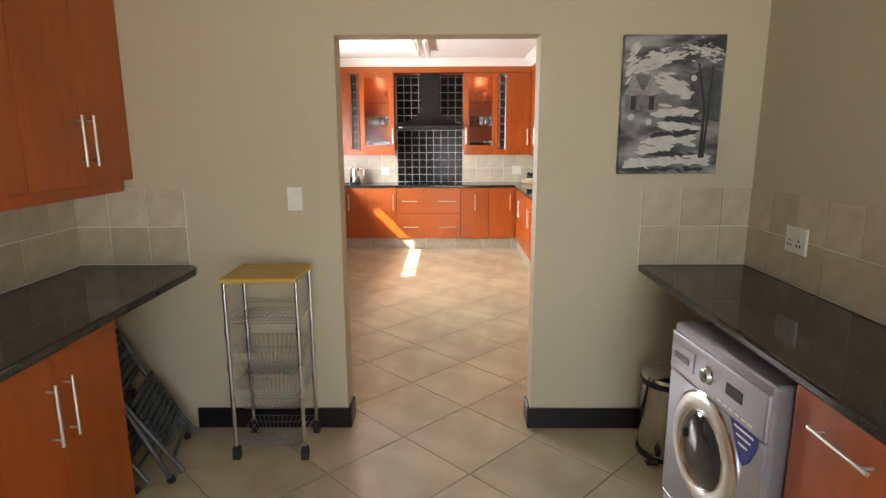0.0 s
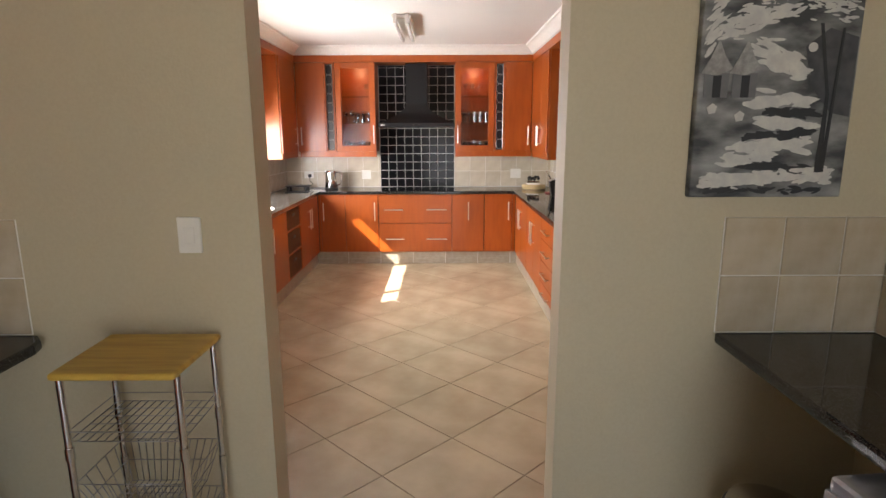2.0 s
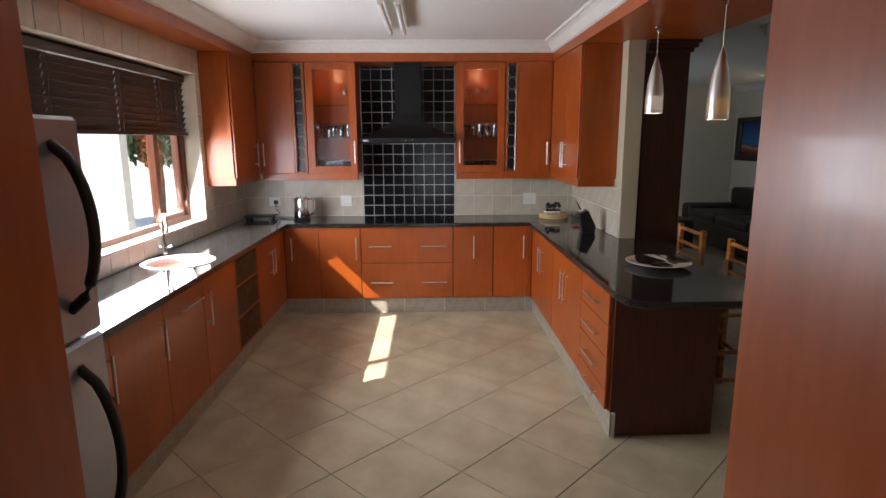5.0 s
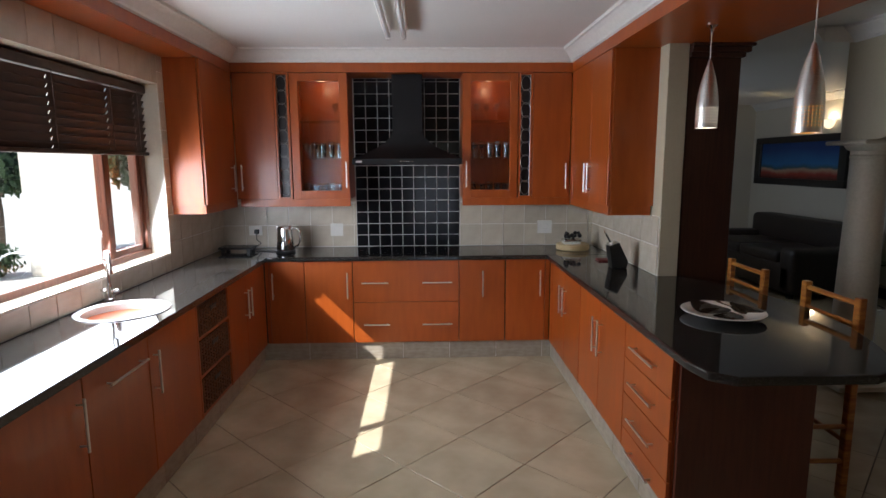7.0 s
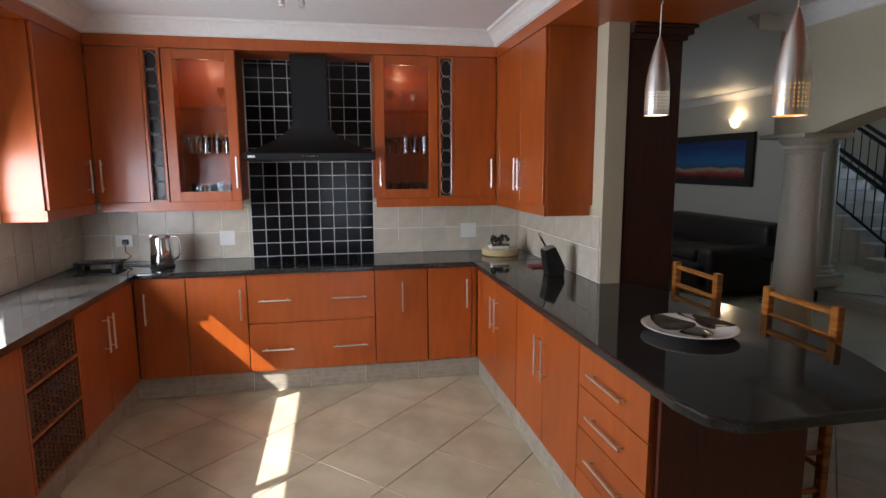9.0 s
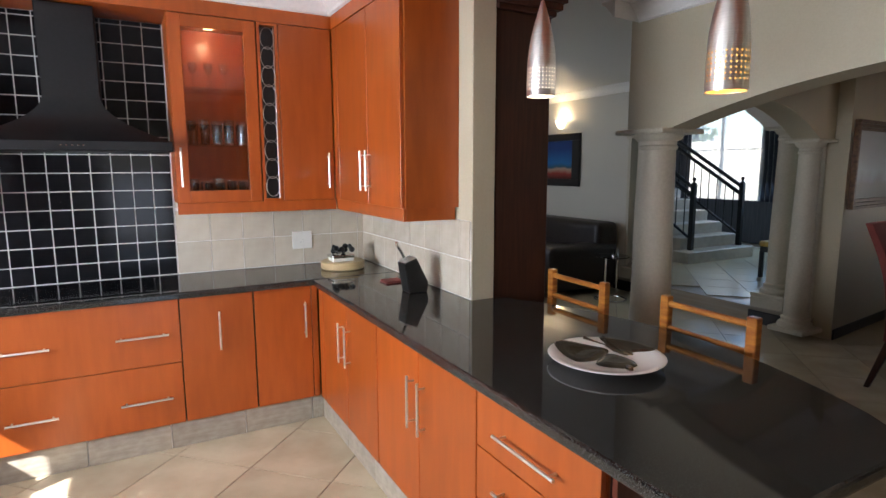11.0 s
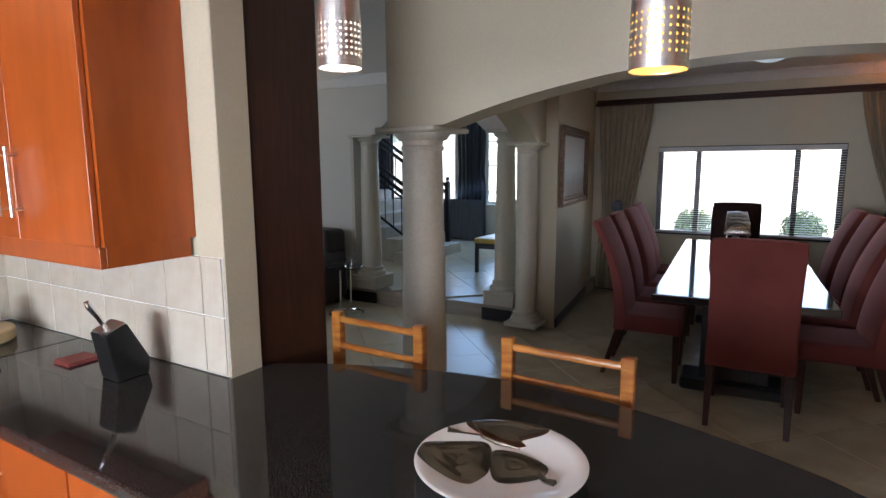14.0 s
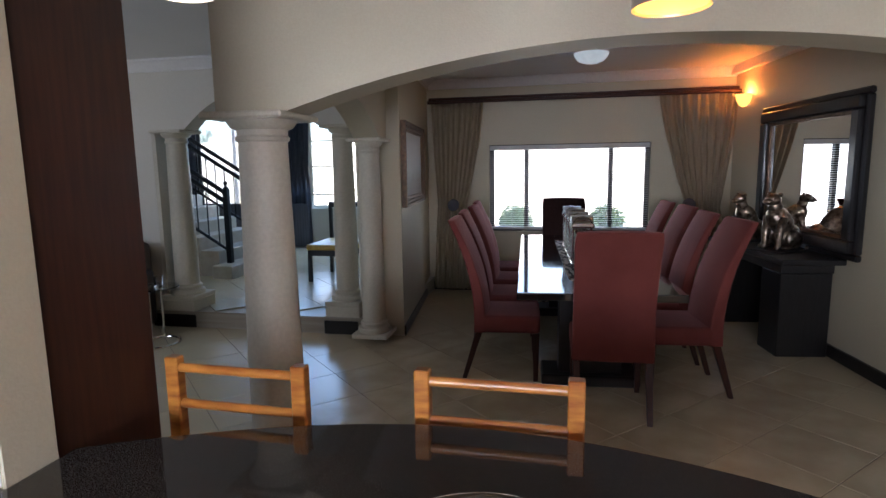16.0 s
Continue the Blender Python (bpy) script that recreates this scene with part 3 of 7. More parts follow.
# ---- kitchen cabinets ----
def bar_handle(par, center, along, length, out, m=STEEL, r=0.006, gap=0.032):
    """A straight round bar on two posts. along: unit axis of the bar; out: unit way away from the door."""
    c, a, o = Vector(center), Vector(along), Vector(out)
    s = off(par)
    bm = bmesh.new()
    add_tube(bm, [c + o * gap - a * length / 2 - s, c + o * gap + a * length / 2 - s], r, 10)
    for k in (-1, 1):
        q = c + a * k * (length / 2 - 0.025) - s
        add_tube(bm, [q, q + o * gap], r * 0.75, 8)
    bmesh.ops.recalc_face_normals(bm, faces=bm.faces)
    ob = mesh_ob("handle", bm, m, par, True)
    sharp(ob)
    return tagged(ob, "brushed steel bar handle")


def door_panel(root, name, axis, face, a0, a1, z0, z1, way, handle=None, m=CHERRY, hlen=0.22):
    """A flat door or drawer front. axis: the one that the front runs along; face: where its outside lies; way: +-1, outwards.
    handle: (place along the axis, height, 'v' or 'h'[, length])."""
    g, th = 0.0022, 0.018
    lo, hi = min(face, face - way * th), max(face, face - way * th)
    if axis == "x":
        ob = box(name, (a0 + g, lo, z0 + g), (a1 - g, hi, z1 - g), m, root, bev=0.0015)
        out = (0, way, 0)
        put = lambda a, z: (a, face, z)
        al = (1, 0, 0)
    else:
        ob = box(name, (lo, a0 + g, z0 + g), (hi, a1 - g, z1 - g), m, root, bev=0.0015)
        out = (way, 0, 0)
        put = lambda a, z: (face, a, z)
        al = (0, 1, 0)
    if handle:
        a, z, kind = handle[:3]
        bar_handle(root, put(a, z), (0, 0, 1) if kind == "v" else al, handle[3] if len(handle) > 3 else hlen, out)
    return ob


def cabinet(name, axis, a0, a1, face, back, z0, z1, way, fronts, label, group="", m=CHERRY, side=None):
    """A carcass with fronts. fronts: (name, a0, a1, z0, z1, handle)."""
    f = face - way * 0.020
    lo, hi = min(f, back), max(f, back)
    mid = (a0 + a1) / 2
    if axis == "x":
        root = thing(name, (mid, (f + back) / 2, z0), label, "cabinet", group)
        box("body", (a0 + 0.001, lo, z0), (a1 - 0.001, hi, z1), CHERRY_EDGE if side is None else side, root)
    else:
        root = thing(name, ((f + back) / 2, mid, z0), label, "cabinet", group)
        box("body", (lo, a0 + 0.001, z0), (hi, a1 - 0.001, z1), CHERRY_EDGE if side is None else side, root)
    for nm, b0, b1, c0, c1, h in fronts:
        door_panel(root, nm, axis, face, b0, b1, c0, c1, way, h, m)
    return root


BZ0, BZ1, CT = 0.152, 0.862, 0.90
GB = "cherry base cabinets in the kitchen"
VB = 0.655  # handle height on base doors
YF = 8.082
cabinet("base_cabinet", "x", -0.985, -0.235, YF, BY, BZ0, BZ1, -1, [("filler", -0.962, -0.93, BZ0, BZ1, None), ("door", -0.93, -0.635, BZ0, BZ1, (-0.895, VB, "v")), ("door", -0.635, -0.235, BZ0, BZ1, (-0.275, VB, "v"))],
        "cherry wood base cabinet with two flat doors", GB)
cabinet("drawer_cabinet", "x", -0.233, 0.659, YF, BY, BZ0, BZ1, -1,
        [("drawer", -0.233, 0.659, 0.505, BZ1, (-0.045, 0.675, "h")), ("drawer", -0.233, 0.659, BZ0, 0.505, (-0.035, 0.315, "h"))], "cherry wood cabinet with two wide drawers", GB)
for z in (0.675, 0.315):
    bar_handle(bpy.data.objects["drawer_cabinet"], (0.475, YF, z), (1, 0, 0), 0.25, (0, -1, 0))
cabinet("base_cabinet", "x", 0.661, 1.445, YF, BY, BZ0, BZ1, -1, [("door", 0.661, 1.05, BZ0, BZ1, (0.86, 0.66, "v")), ("door", 1.055, 1.39, BZ0, BZ1, (1.345, 0.66, "v")), ("filler", 1.39, 1.43, BZ0, BZ1, None)],
        "cherry wood base cabinet with two flat doors", GB)
XR = 1.43
cabinet("base_cabinet", "y", 7.13, 8.079, XR, EX, BZ0, BZ1, -1, [("filler", 7.97, 8.06, BZ0, BZ1, None), ("door", 7.555, 7.97, BZ0, BZ1, (7.605, 0.63, "v")), ("door", 7.132, 7.555, BZ0, BZ1, (7.505, 0.63, "v"))],
        "cherry wood base cabinet with paired doors", GB)
cabinet("base_cabinet", "y", 6.257, 7.128, XR, EX, BZ0, BZ1, -1, [("door", 6.69, 7.126, BZ0, BZ1, (6.735, 0.625, "v")), ("door", 6.257, 6.69, BZ0, BZ1, (6.64, 0.625, "v"))],
        "cherry wood base cabinet with paired doors", GB)
dz = (BZ1 - BZ0) / 4
cabinet("drawer_cabinet", "y", 5.685, 6.255, XR, EX, BZ0, BZ1, -1, [("drawer", 5.685, 6.255, z0, z1, (5.97, zh, "h", 0.29)) for z0, z1, zh in ((BZ0, 0.268, 0.19), (0.268, 0.462, 0.366), (0.462, 0.653, 0.560), (0.653, BZ1, 0.748))],
        "cherry wood cabinet with a stack of four drawers", GB, side=CHERRY)
# end panel faces away from the window; its veneer colour carries that shade
box_end = cabinet("peninsula_end_panel", "x", 1.455, 2.05, 5.66, 5.682, 0.0, BZ1, -1, [("panel", 1.455, 2.05, 0.002, BZ1, None)], "red wood end panel under the bar counter, coloured darker for shade", m=CHERRY_SHADED)
structure(box("trim_bar_back", (EX + 0.02, 5.684, 0.0), (EX + 0.045, 7.135, BZ1), CHERRY), "cherry panel under the bar")
XL = -0.962
cabinet("base_cabinet", "y", 7.212, 8.079, XL, WX, BZ0, BZ1, 1, [("door", 7.212, 7.575, BZ0, BZ1, (7.535, 0.64, "v")), ("door", 7.575, 8.06, BZ0, BZ1, (7.615, 0.64, "v"))],
        "cherry wood base cabinet with narrow paired doors", GB)
cabinet("base_cabinet", "y", 6.085, 6.66, XL, WX, BZ0, BZ1, 1, [("door", 6.085, 6.66, BZ0, BZ1, (6.128, 0.655, "v"))], "cherry wood base cabinet with one door", GB, side=CHERRY)
cabinet("base_cabinet", "y", 5.56, 6.083, XL, WX, BZ0, BZ1, 1, [("door", 5.56, 6.083, BZ0, BZ1, (5.862, 0.757, "h", 0.32))], "cherry wood appliance front with a horizontal handle", GB)
cabinet("base_cabinet", "y", 4.62, 5.558, XL, WX, BZ0, BZ1, 1, [("door", 5.06, 5.558, BZ0, BZ1, (5.513, 0.67, "v")), ("door", 4.62, 5.06, BZ0, BZ1, (5.02, 0.67, "v"))],
        "cherry wood base cabinet with two doors", GB)
# basket column
root = thing("basket_cabinet", (-1.23, 6.936, BZ0), "cherry open cabinet with three pull-out wicker baskets", "cabinet", GB)
boxes("body", [((WX, 6.662, BZ0), (XL, 6.680, BZ1)), ((WX, 7.19, BZ0), (XL, 7.21, BZ1)), ((WX, 6.68, BZ0), (XL - 0.005, 7.19, BZ0 + 0.018)), ((WX, 6.68, BZ1 - 0.018), (XL, 7.19, BZ1)),
                ((WX, 6.68, 0.395), (XL, 7.19, 0.411)), ((WX, 6.68, 0.63), (XL, 7.19, 0.646)), ((WX, 6.68, BZ0), (WX + 0.01, 7.19, BZ1))], CHERRY, root)


def wicker_basket(y0, y1, z0, z1, x):
    r = thing("wicker_basket", (x - 0.2, (y0 + y1) / 2, z0), "dark brown woven wicker drawer basket", "basket", "wicker baskets in the cabinet")
    boxes("body", [((x - 0.42, y0, z0), (x, y1, z0 + 0.01)), ((x - 0.42, y0, z0), (x - 0.40, y1, z1)), ((x - 0.42, y0, z0), (x, y0 + 0.012, z1)), ((x - 0.42, y1 - 0.012, z0), (x, y1, z1)), ((x - 0.014, y0, z0), (x - 0.008, y1, z1))], WICKER, r)
    rows = []
    n = 9
    for k in range(n):
        z = z0 + 0.012 + (z1 - z0 - 0.024) * k / (n - 1)
        rows.append([(x - 0.006 + 0.005 * math.sin(j * math.pi / 2 + k * math.pi), y0 + (y1 - y0) * j / 24, z) for j in range(25)])
    rows += [[(x - 0.003, y0 + (y1 - y0) * (j + 0.5) / 12, z0), (x - 0.003, y0 + (y1 - y0) * (j + 0.5) / 12, z1)] for j in range(12)]
    tubes("weave", rows, 0.0075, WICKER, r, 5)
    box("grip", (x - 0.004, (y0 + y1) / 2 - 0.05, z1 - 0.065), (x + 0.006, (y0 + y1) / 2 + 0.05, z1 - 0.035), BLACKWOOD, r, bev=0.004)


for z0, z1 in ((BZ0 + 0.02, 0.37), (0.413, 0.605), (0.648, 0.83)):
    wicker_basket(6.69, 7.18, z0, z1, XL - 0.006)


# plinth tiles
def plinth(name, axis, fixed, a0, a1, way, step=0.40):
    th = 0.01
    if axis == "x":
        root = structure(box(name, (a0, min(fixed, fixed - way * 0.02), 0.0), (a1, max(fixed, fixed - way * 0.02), 0.148), WALL_GROUT))
    else:
        root = structure(box(name, (min(fixed, fixed - way * 0.02), a0, 0.0), (max(fixed, fixed - way * 0.02), a1, 0.148), WALL_GROUT))
    a = a0
    while a < a1 - 0.02:
        b = min(a + step, a1)
        lo, hi = min(fixed + way * 0.001, fixed + way * th), max(fixed + way * 0.001, fixed + way * th)
        if axis == "x":
            box("tile", (a + 0.002, lo, 0.001), (b - 0.002, hi, 0.150), PLINTH, root, bev=0.0015)
        else:
            box("tile", (lo, a + 0.002, 0.001), (hi, b - 0.002, 0.150), PLINTH, root, bev=0.0015)
        a = b


plinth("trim_plinth_back", "x", 8.115, -1.02, 1.46, -1)
plinth("trim_plinth_right", "y", 1.462, 5.64, 8.10, -1)
plinth("trim_plinth_left", "y", -1.005, 4.62, 8.10, 1)


# counters
def granite(name, outline, z0, z1, label):
    return tagged(prism(name, outline, "z", z0, z1, GRANITE, bev=0.009, smooth=False), label, "countertop")


bar = [(1.395, 8.05), (1.395, 5.50), (1.42, 5.38), (1.50, 5.318), (2.02, 5.318), (2.14, 5.375), (2.205, 5.47)]
for k in range(1, 13):
    u = k / 12
    bar.append((2.215 + 0.185 * math.sin(math.pi * min(1, u * 1.02)) ** 0.9 + (0.0 if u < 0.99 else -0.01), 5.49 + (6.99 - 5.49) * u))
bar += [(2.13, 7.135), (1.953, 7.135), (1.953, 8.05)]
granite("granite_countertop", bar, 0.863, CT, "polished black granite bar countertop with curved edge")
granite("granite_countertop", [(-0.932, 8.052), (1.953, 8.052), (1.953, BY), (WX, BY), (WX, 8.052)], 0.863, CT, "polished black granite countertop along the back wall")
# left counter with a round cut for the sink
SX, SY, SR = -1.225, 6.385, 0.205
bm = bmesh.new()
ring = [(SX + SR * math.cos(2 * math.pi * k / 48), SY + SR * math.sin(2 * math.pi * k / 48)) for k in range(48)]
rect = []
for k in range(48):
    c, s = math.cos(2 * math.pi * k / 48), math.sin(2 * math.pi * k / 48)
    q = 0.24 / max(abs(c), abs(s))
    rect.append((SX + q * c, SY + q * s))
for z, flip in ((CT, False), (0.863, True)):
    a, b = [bm.verts.new((*p, z)) for p in ring], [bm.verts.new((*p, z)) for p in rect]
    for k in range(48):
        f = (a[k], b[k], b[(k + 1) % 48], a[(k + 1) % 48])
        bm.faces.new(reversed(f) if flip else f)
    if not flip:
        top = a
    else:
        for k in range(48):
            bm.faces.new((top[k], top[(k + 1) % 48], a[(k + 1) % 48], a[k]))
for lo, hi in (((WX, 4.60, 0.863), (-0.932, SY - 0.24, CT)), ((WX, SY + 0.24, 0.863), (-0.932, 8.05, CT)), ((SX + 0.24, SY - 0.24, 0.863), (-0.932, SY + 0.24, CT)), ((WX, SY - 0.24, 0.863), (SX - 0.24, SY + 0.24, CT))):
    add_box(bm, lo, hi)
tagged(mesh_ob("granite_countertop", bm, GRANITE), "polished black granite countertop under the window", "countertop")
sink = thing("kitchen_sink", (SX, SY, CT), "round stainless steel inset sink bowl", "sink")
lathe("bowl", [(0.232, 0.003), (0.225, 0.007), (0.205, 0.004), (0.195, -0.005), (0.185, -0.12), (0.150, -0.150), (0.03, -0.156), (0.0, -0.156)], (SX, SY, CT), SINK_STEEL, sink, 48)
lathe("drain", [(0.032, -0.150), (0.028, -0.148), (0.0, -0.150)], (SX, SY, CT), CHROME, sink, 20)
TPX, TPY = -1.425, 6.625
tap = thing("kitchen_tap", (TPX, TPY, CT), "chrome swan-neck mixer tap behind the sink", "tap")
lathe("base", [(0.026, 0), (0.026, 0.03), (0.018, 0.05), (0.016, 0.09), (0.0, 0.09)], (TPX, TPY, CT), CHROME, tap, 20)
WAYX, WAYY = 0.56, -0.83  # the spout points at the bowl
tube("spout", [(TPX, TPY, CT + 0.08), (TPX, TPY, CT + 0.22)] + [(TPX + 0.09 * WAYX * (1 - math.cos(a)), TPY + 0.09 * WAYY * (1 - math.cos(a)), CT + 0.22 + 0.07 * math.sin(a)) for a in [k * math.pi / 8 for k in range(1, 9)]] + [(TPX + 0.18 * WAYX, TPY + 0.18 * WAYY, CT + 0.18)], 0.011, CHROME, tap, 10)
for s in (-1, 1):
    tube("lever", [(TPX + s * 0.015, TPY, CT + 0.05), (TPX + s * 0.055, TPY, CT + 0.06)], 0.009, CHROME, tap)

# upper cabinets
UZ0, UZ1 = 1.365, 2.415
GU = "cherry wall cabinets in the kitchen"
UF = 8.305
UH = 1.55
cabinet("wall_cabinet", "y", 7.625, 8.30, -1.222, WX, UZ0, UZ1, 1, [("door", 7.642, 8.303, UZ0, UZ1, (8.18, UH, "v"))], "cherry wood wall cabinet beside the window", GU, side=CHERRY)
cabinet("wall_cabinet", "x", -1.224, -0.875, UF, BY, UZ0, UZ1, -1, [("door", -1.2195, -0.875, UZ0, UZ1, (-1.165, UH, "v"))], "cherry wood corner wall cabinet", GU)
cabinet("wall_cabinet", "x", 1.305, 1.639, UF, BY, UZ0, UZ1, -1, [("door", 1.305, 1.632, UZ0, UZ1, (1.59, UH, "v"))], "cherry wood corner wall cabinet", GU)
cabinet("wall_cabinet", "y", 7.27, 8.30, 1.635, EX - 0.001, UZ0, UZ1, -1, [("filler", 8.21, 8.303, UZ0, UZ1, None), ("door", 7.72, 8.21, UZ0, UZ1, (7.76, UH, "v")), ("door", 7.283, 7.72, UZ0, UZ1, (7.68, UH, "v"))],
        "cherry wood wall cabinet with paired doors", GU, side=CHERRY)


def wine_rack(x0, x1):
    root = thing("wine_rack", ((x0 + x1) / 2, UF, UZ0), "narrow black wine rack with chrome rings", "wine rack", "wine racks between the wall cabinets")
    boxes("body", [((x0, UF, UZ0), (x0 + 0.016, BY, UZ1)), ((x1 - 0.016, UF, UZ0), (x1, BY, UZ1)), ((x0 + 0.016, UF, UZ0), (x1 - 0.016, BY, UZ0 + 0.016)), ((x0 + 0.016, UF, UZ1 - 0.016), (x1 - 0.016, BY, UZ1))], CHERRY, root)
    box("back", (x0 + 0.016, UF + 0.05, UZ0 + 0.016), (x1 - 0.016, UF + 0.056, UZ1 - 0.016), BLACK, root)
    c, r = (x0 + x1) / 2, (x1 - x0) / 2 - 0.020
    n = 9
    step = (UZ1 - UZ0 - 0.07) / n
    for k in range(n):
        z = UZ0 + 0.035 + (k + 0.5) * step
        tube("ring", [(c + r * math.cos(a), UF + 0.004 + 0.003 * (k % 2), z + step * 0.56 * math.sin(a)) for a in [j * math.pi / 12 for j in range(25)]], 0.0023, WIRE, root, 6)
    tube("upright", [(x1 - 0.022, UF + 0.006, UZ0 + 0.02), (x1 - 0.022, UF + 0.006, UZ1 - 0.02)], 0.002, WIRE, root, 6)


wine_rack(-0.873, -0.752)
wine_rack(1.183, 1.303)
GLOW = emit("cabinet_lamp", (1.0, 0.62, 0.28), 2.0)


def glass_cabinet(x0, x1, hx):
    root = thing("glass_cabinet", ((x0 + x1) / 2, UF, UZ0), "cherry display cabinet with glass door and lit glassware", "cabinet", GU)
    t = 0.018
    boxes("body", [((x0, UF + 0.02, UZ0), (x0 + t, BY, UZ1)), ((x1 - t, UF + 0.02, UZ0), (x1, BY, UZ1)), ((x0 + t, UF + 0.02, UZ0), (x1 - t, BY, UZ0 + t)), ((x0 + t, UF + 0.02, UZ1 - t), (x1 - t, BY, UZ1)), ((x0 + t, BY - 0.012, UZ0 + t), (x1 - t, BY - 0.004, UZ1 - t))], CHERRY, root)
    w = 0.068
    z0, z1 = UZ0 + 0.003, UZ1 - 0.003
    a, b = x0 + 0.002, x1 - 0.002
    fr = boxes("door", [((a, UF, z0), (a + w, UF + 0.018, z1)), ((b - w, UF, z0), (b, UF + 0.018, z1)), ((a + w, UF, z0), (b - w, UF + 0.018, z0 + w)), ((a + w, UF, z1 - w), (b - w, UF + 0.018, z1))], CHERRY, root, bev=0.002)
    p = box("pane", (a + w, UF + 0.008, z0 + w), (b - w, UF + 0.012, z1 - w), PANE, root)
    p.visible_shadow = False
    for z in (1.70, 2.02):
        box("shelf", (x0 + t, UF + 0.05, z), (x1 - t, BY - 0.012, z + 0.006), THIN, root).visible_shadow = False
    bar_handle(root, (hx, UF, UH + 0.02), (0, 0, 1), 0.22, (0, -1, 0))
    lathe("downlight", [(0.0, 0.0), (0.028, 0.0), (0.032, 0.010), (0.032, 0.016)], ((x0 + x1) / 2, UF + 0.18, UZ1 - t - 0.016), GLOW, root, 20)
    lamp("cabinet_light", "POINT", Matrix.Translation(((x0 + x1) / 2, UF + 0.17, UZ1 - 0.09)), 0.38, (1.0, 0.62, 0.30), 0.03)
    return root


def goblet(x, y, z, h, r, kind):
    root = thing("drinking_glass", (x, y, z), "clear drinking glass on the cabinet shelf", "glass", "glasses in the display cabinets")
    if kind == "stem":
        prof = [(r * 0.9, 0), (r * 0.9, 0.003), (0.005, 0.010), (0.004, h * 0.5), (r * 0.7, h * 0.62), (r, h * 0.8), (r * 0.85, h), (r * 0.81, h), (r * 0.94, h * 0.8), (r * 0.6, h * 0.64), (0.0, h * 0.56)]
    else:
        prof = [(0.0, 0.0), (r * 0.82, 0.0), (r, h), (r * 0.95, h), (r * 0.78, 0.012), (0.0, 0.012)]
    lathe("bowl", prof, (x, y, z), THIN, root, 14).visible_shadow = False


glass_cabinet(-0.745, -0.262, -0.285)
glass_cabinet(0.705, 1.178, 0.735)
for x0, x1, top in ((-0.745, -0.262, 1), (0.705, 1.178, 3)):
    rng = random.Random(int(x0 * 100))
    for k in range(5):
        goblet(x0 + 0.10 + 0.072 * k, UF + 0.10 + 0.03 * (k % 2), 1.706, 0.135 + 0.01 * (k % 2), 0.033, "stem" if k < 2 else "cup")
        goblet(x0 + 0.10 + 0.072 * k, UF + 0.11 + 0.03 * ((k + 1) % 2), UZ0 + 0.018, rng.uniform(0.09, 0.12), 0.034, "cup")
        goblet(x0 + 0.13 + 0.066 * k, UF + 0.20, UZ0 + 0.018, rng.uniform(0.09, 0.11), 0.031, "cup")
        goblet(x0 + 0.12 + 0.068 * k, UF + 0.19, 1.706, 0.12, 0.031, "cup")
    for k in range(top):
        goblet(x0 + (0.36 if top == 1 else 0.13) + 0.085 * k, UF + 0.12, 2.026, 0.15, 0.026, "stem")

# pelmets, frieze and bulkheads
root = thing("cabinet_pelmet", (0, UF, 1.30), "cherry light pelmet strip under the wall cabinets", "trim")
for lo, hi in [((-1.20, UF + 0.012, 1.300), (-0.262, UF + 0.032, UZ0)), ((0.705, UF + 0.012, 1.300), (1.643, UF + 0.032, UZ0)), ((-1.222 - 0.032, 7.637, 1.300), (-1.234, 8.337, UZ0)), ((WX, 7.637, 1.300), (-1.254, 7.655, UZ0)),
                ((1.647, 7.287, 1.300), (1.667, 8.316, UZ0)), ((1.6675, 7.287, 1.300), (EX - 0.011, 7.307, UZ0))]:
    box("strip", lo, hi, CHERRY, root, bev=0.0015)
structure(box("trim_frieze_back", (-1.222, UF - 0.002, 2.417), (1.634, BY, 2.598), CHERRY), "cherry frieze above the wall cabinets")
structure(box("trim_bulkhead_west", (WX, LY1 + 0.001, 2.417), (-1.224, 8.66, 2.598), CHERRY), "cherry bulkhead above the window")
structure(box("trim_bulkhead_east", (1.633, LY1 + 0.001, 2.417), (2.486, 8.66, 2.598), CHERRY), "cherry bulkhead above the bar")

# cooker hood
hood = thing("cooker_hood", (0.225, 8.4, 1.665), "matt black chimney cooker hood on the tiled wall", "cooker hood")
box("chimney", (0.105, 8.37, 1.93), (0.365, BY - 0.014, 2.41), HOODBLACK, hood, bev=0.003)
bm = bmesh.new()
n = 10
prev = None
for k in range(n + 1):
    u = k / n
    q = (1 - u) ** 1.9
    hw, yf, z = 0.13 + (0.455 - 0.13) * q, 8.37 - (8.37 - 8.17) * q, 1.705 + 0.235 * u
    ringv = [bm.verts.new(Vector(p) - hood.location) for p in ((0.235 - hw, yf, z), (0.235 + hw, yf, z), (0.235 + hw, BY - 0.014, z), (0.235 - hw, BY - 0.014, z))]
    if prev:
        for j in range(4):
            bm.faces.new((prev[j], prev[(j + 1) % 4], ringv[(j + 1) % 4], ringv[j]))
    prev = ringv
bm.faces.new(prev)
bmesh.ops.recalc_face_normals(bm, faces=bm.faces)
o = mesh_ob("canopy", bm, HOODBLACK, hood, True)
sharp(o, 30)
box("rim", (-0.22, 8.168, 1.655), (0.69, BY - 0.014, 1.7055), HOODBLACK, hood, bev=0.003)
for k in range(5):
    lathe("button", [(0.0, 0.0), (0.006, 0.0), (0.006, 0.004), (0.0, 0.004)], (0.185 + 0.024 * k, 8.166, 1.68), CHROME, hood, 12)
box("badge", (-0.19, 8.166, 1.672), (-0.14, 8.169, 1.688), STEEL, hood)
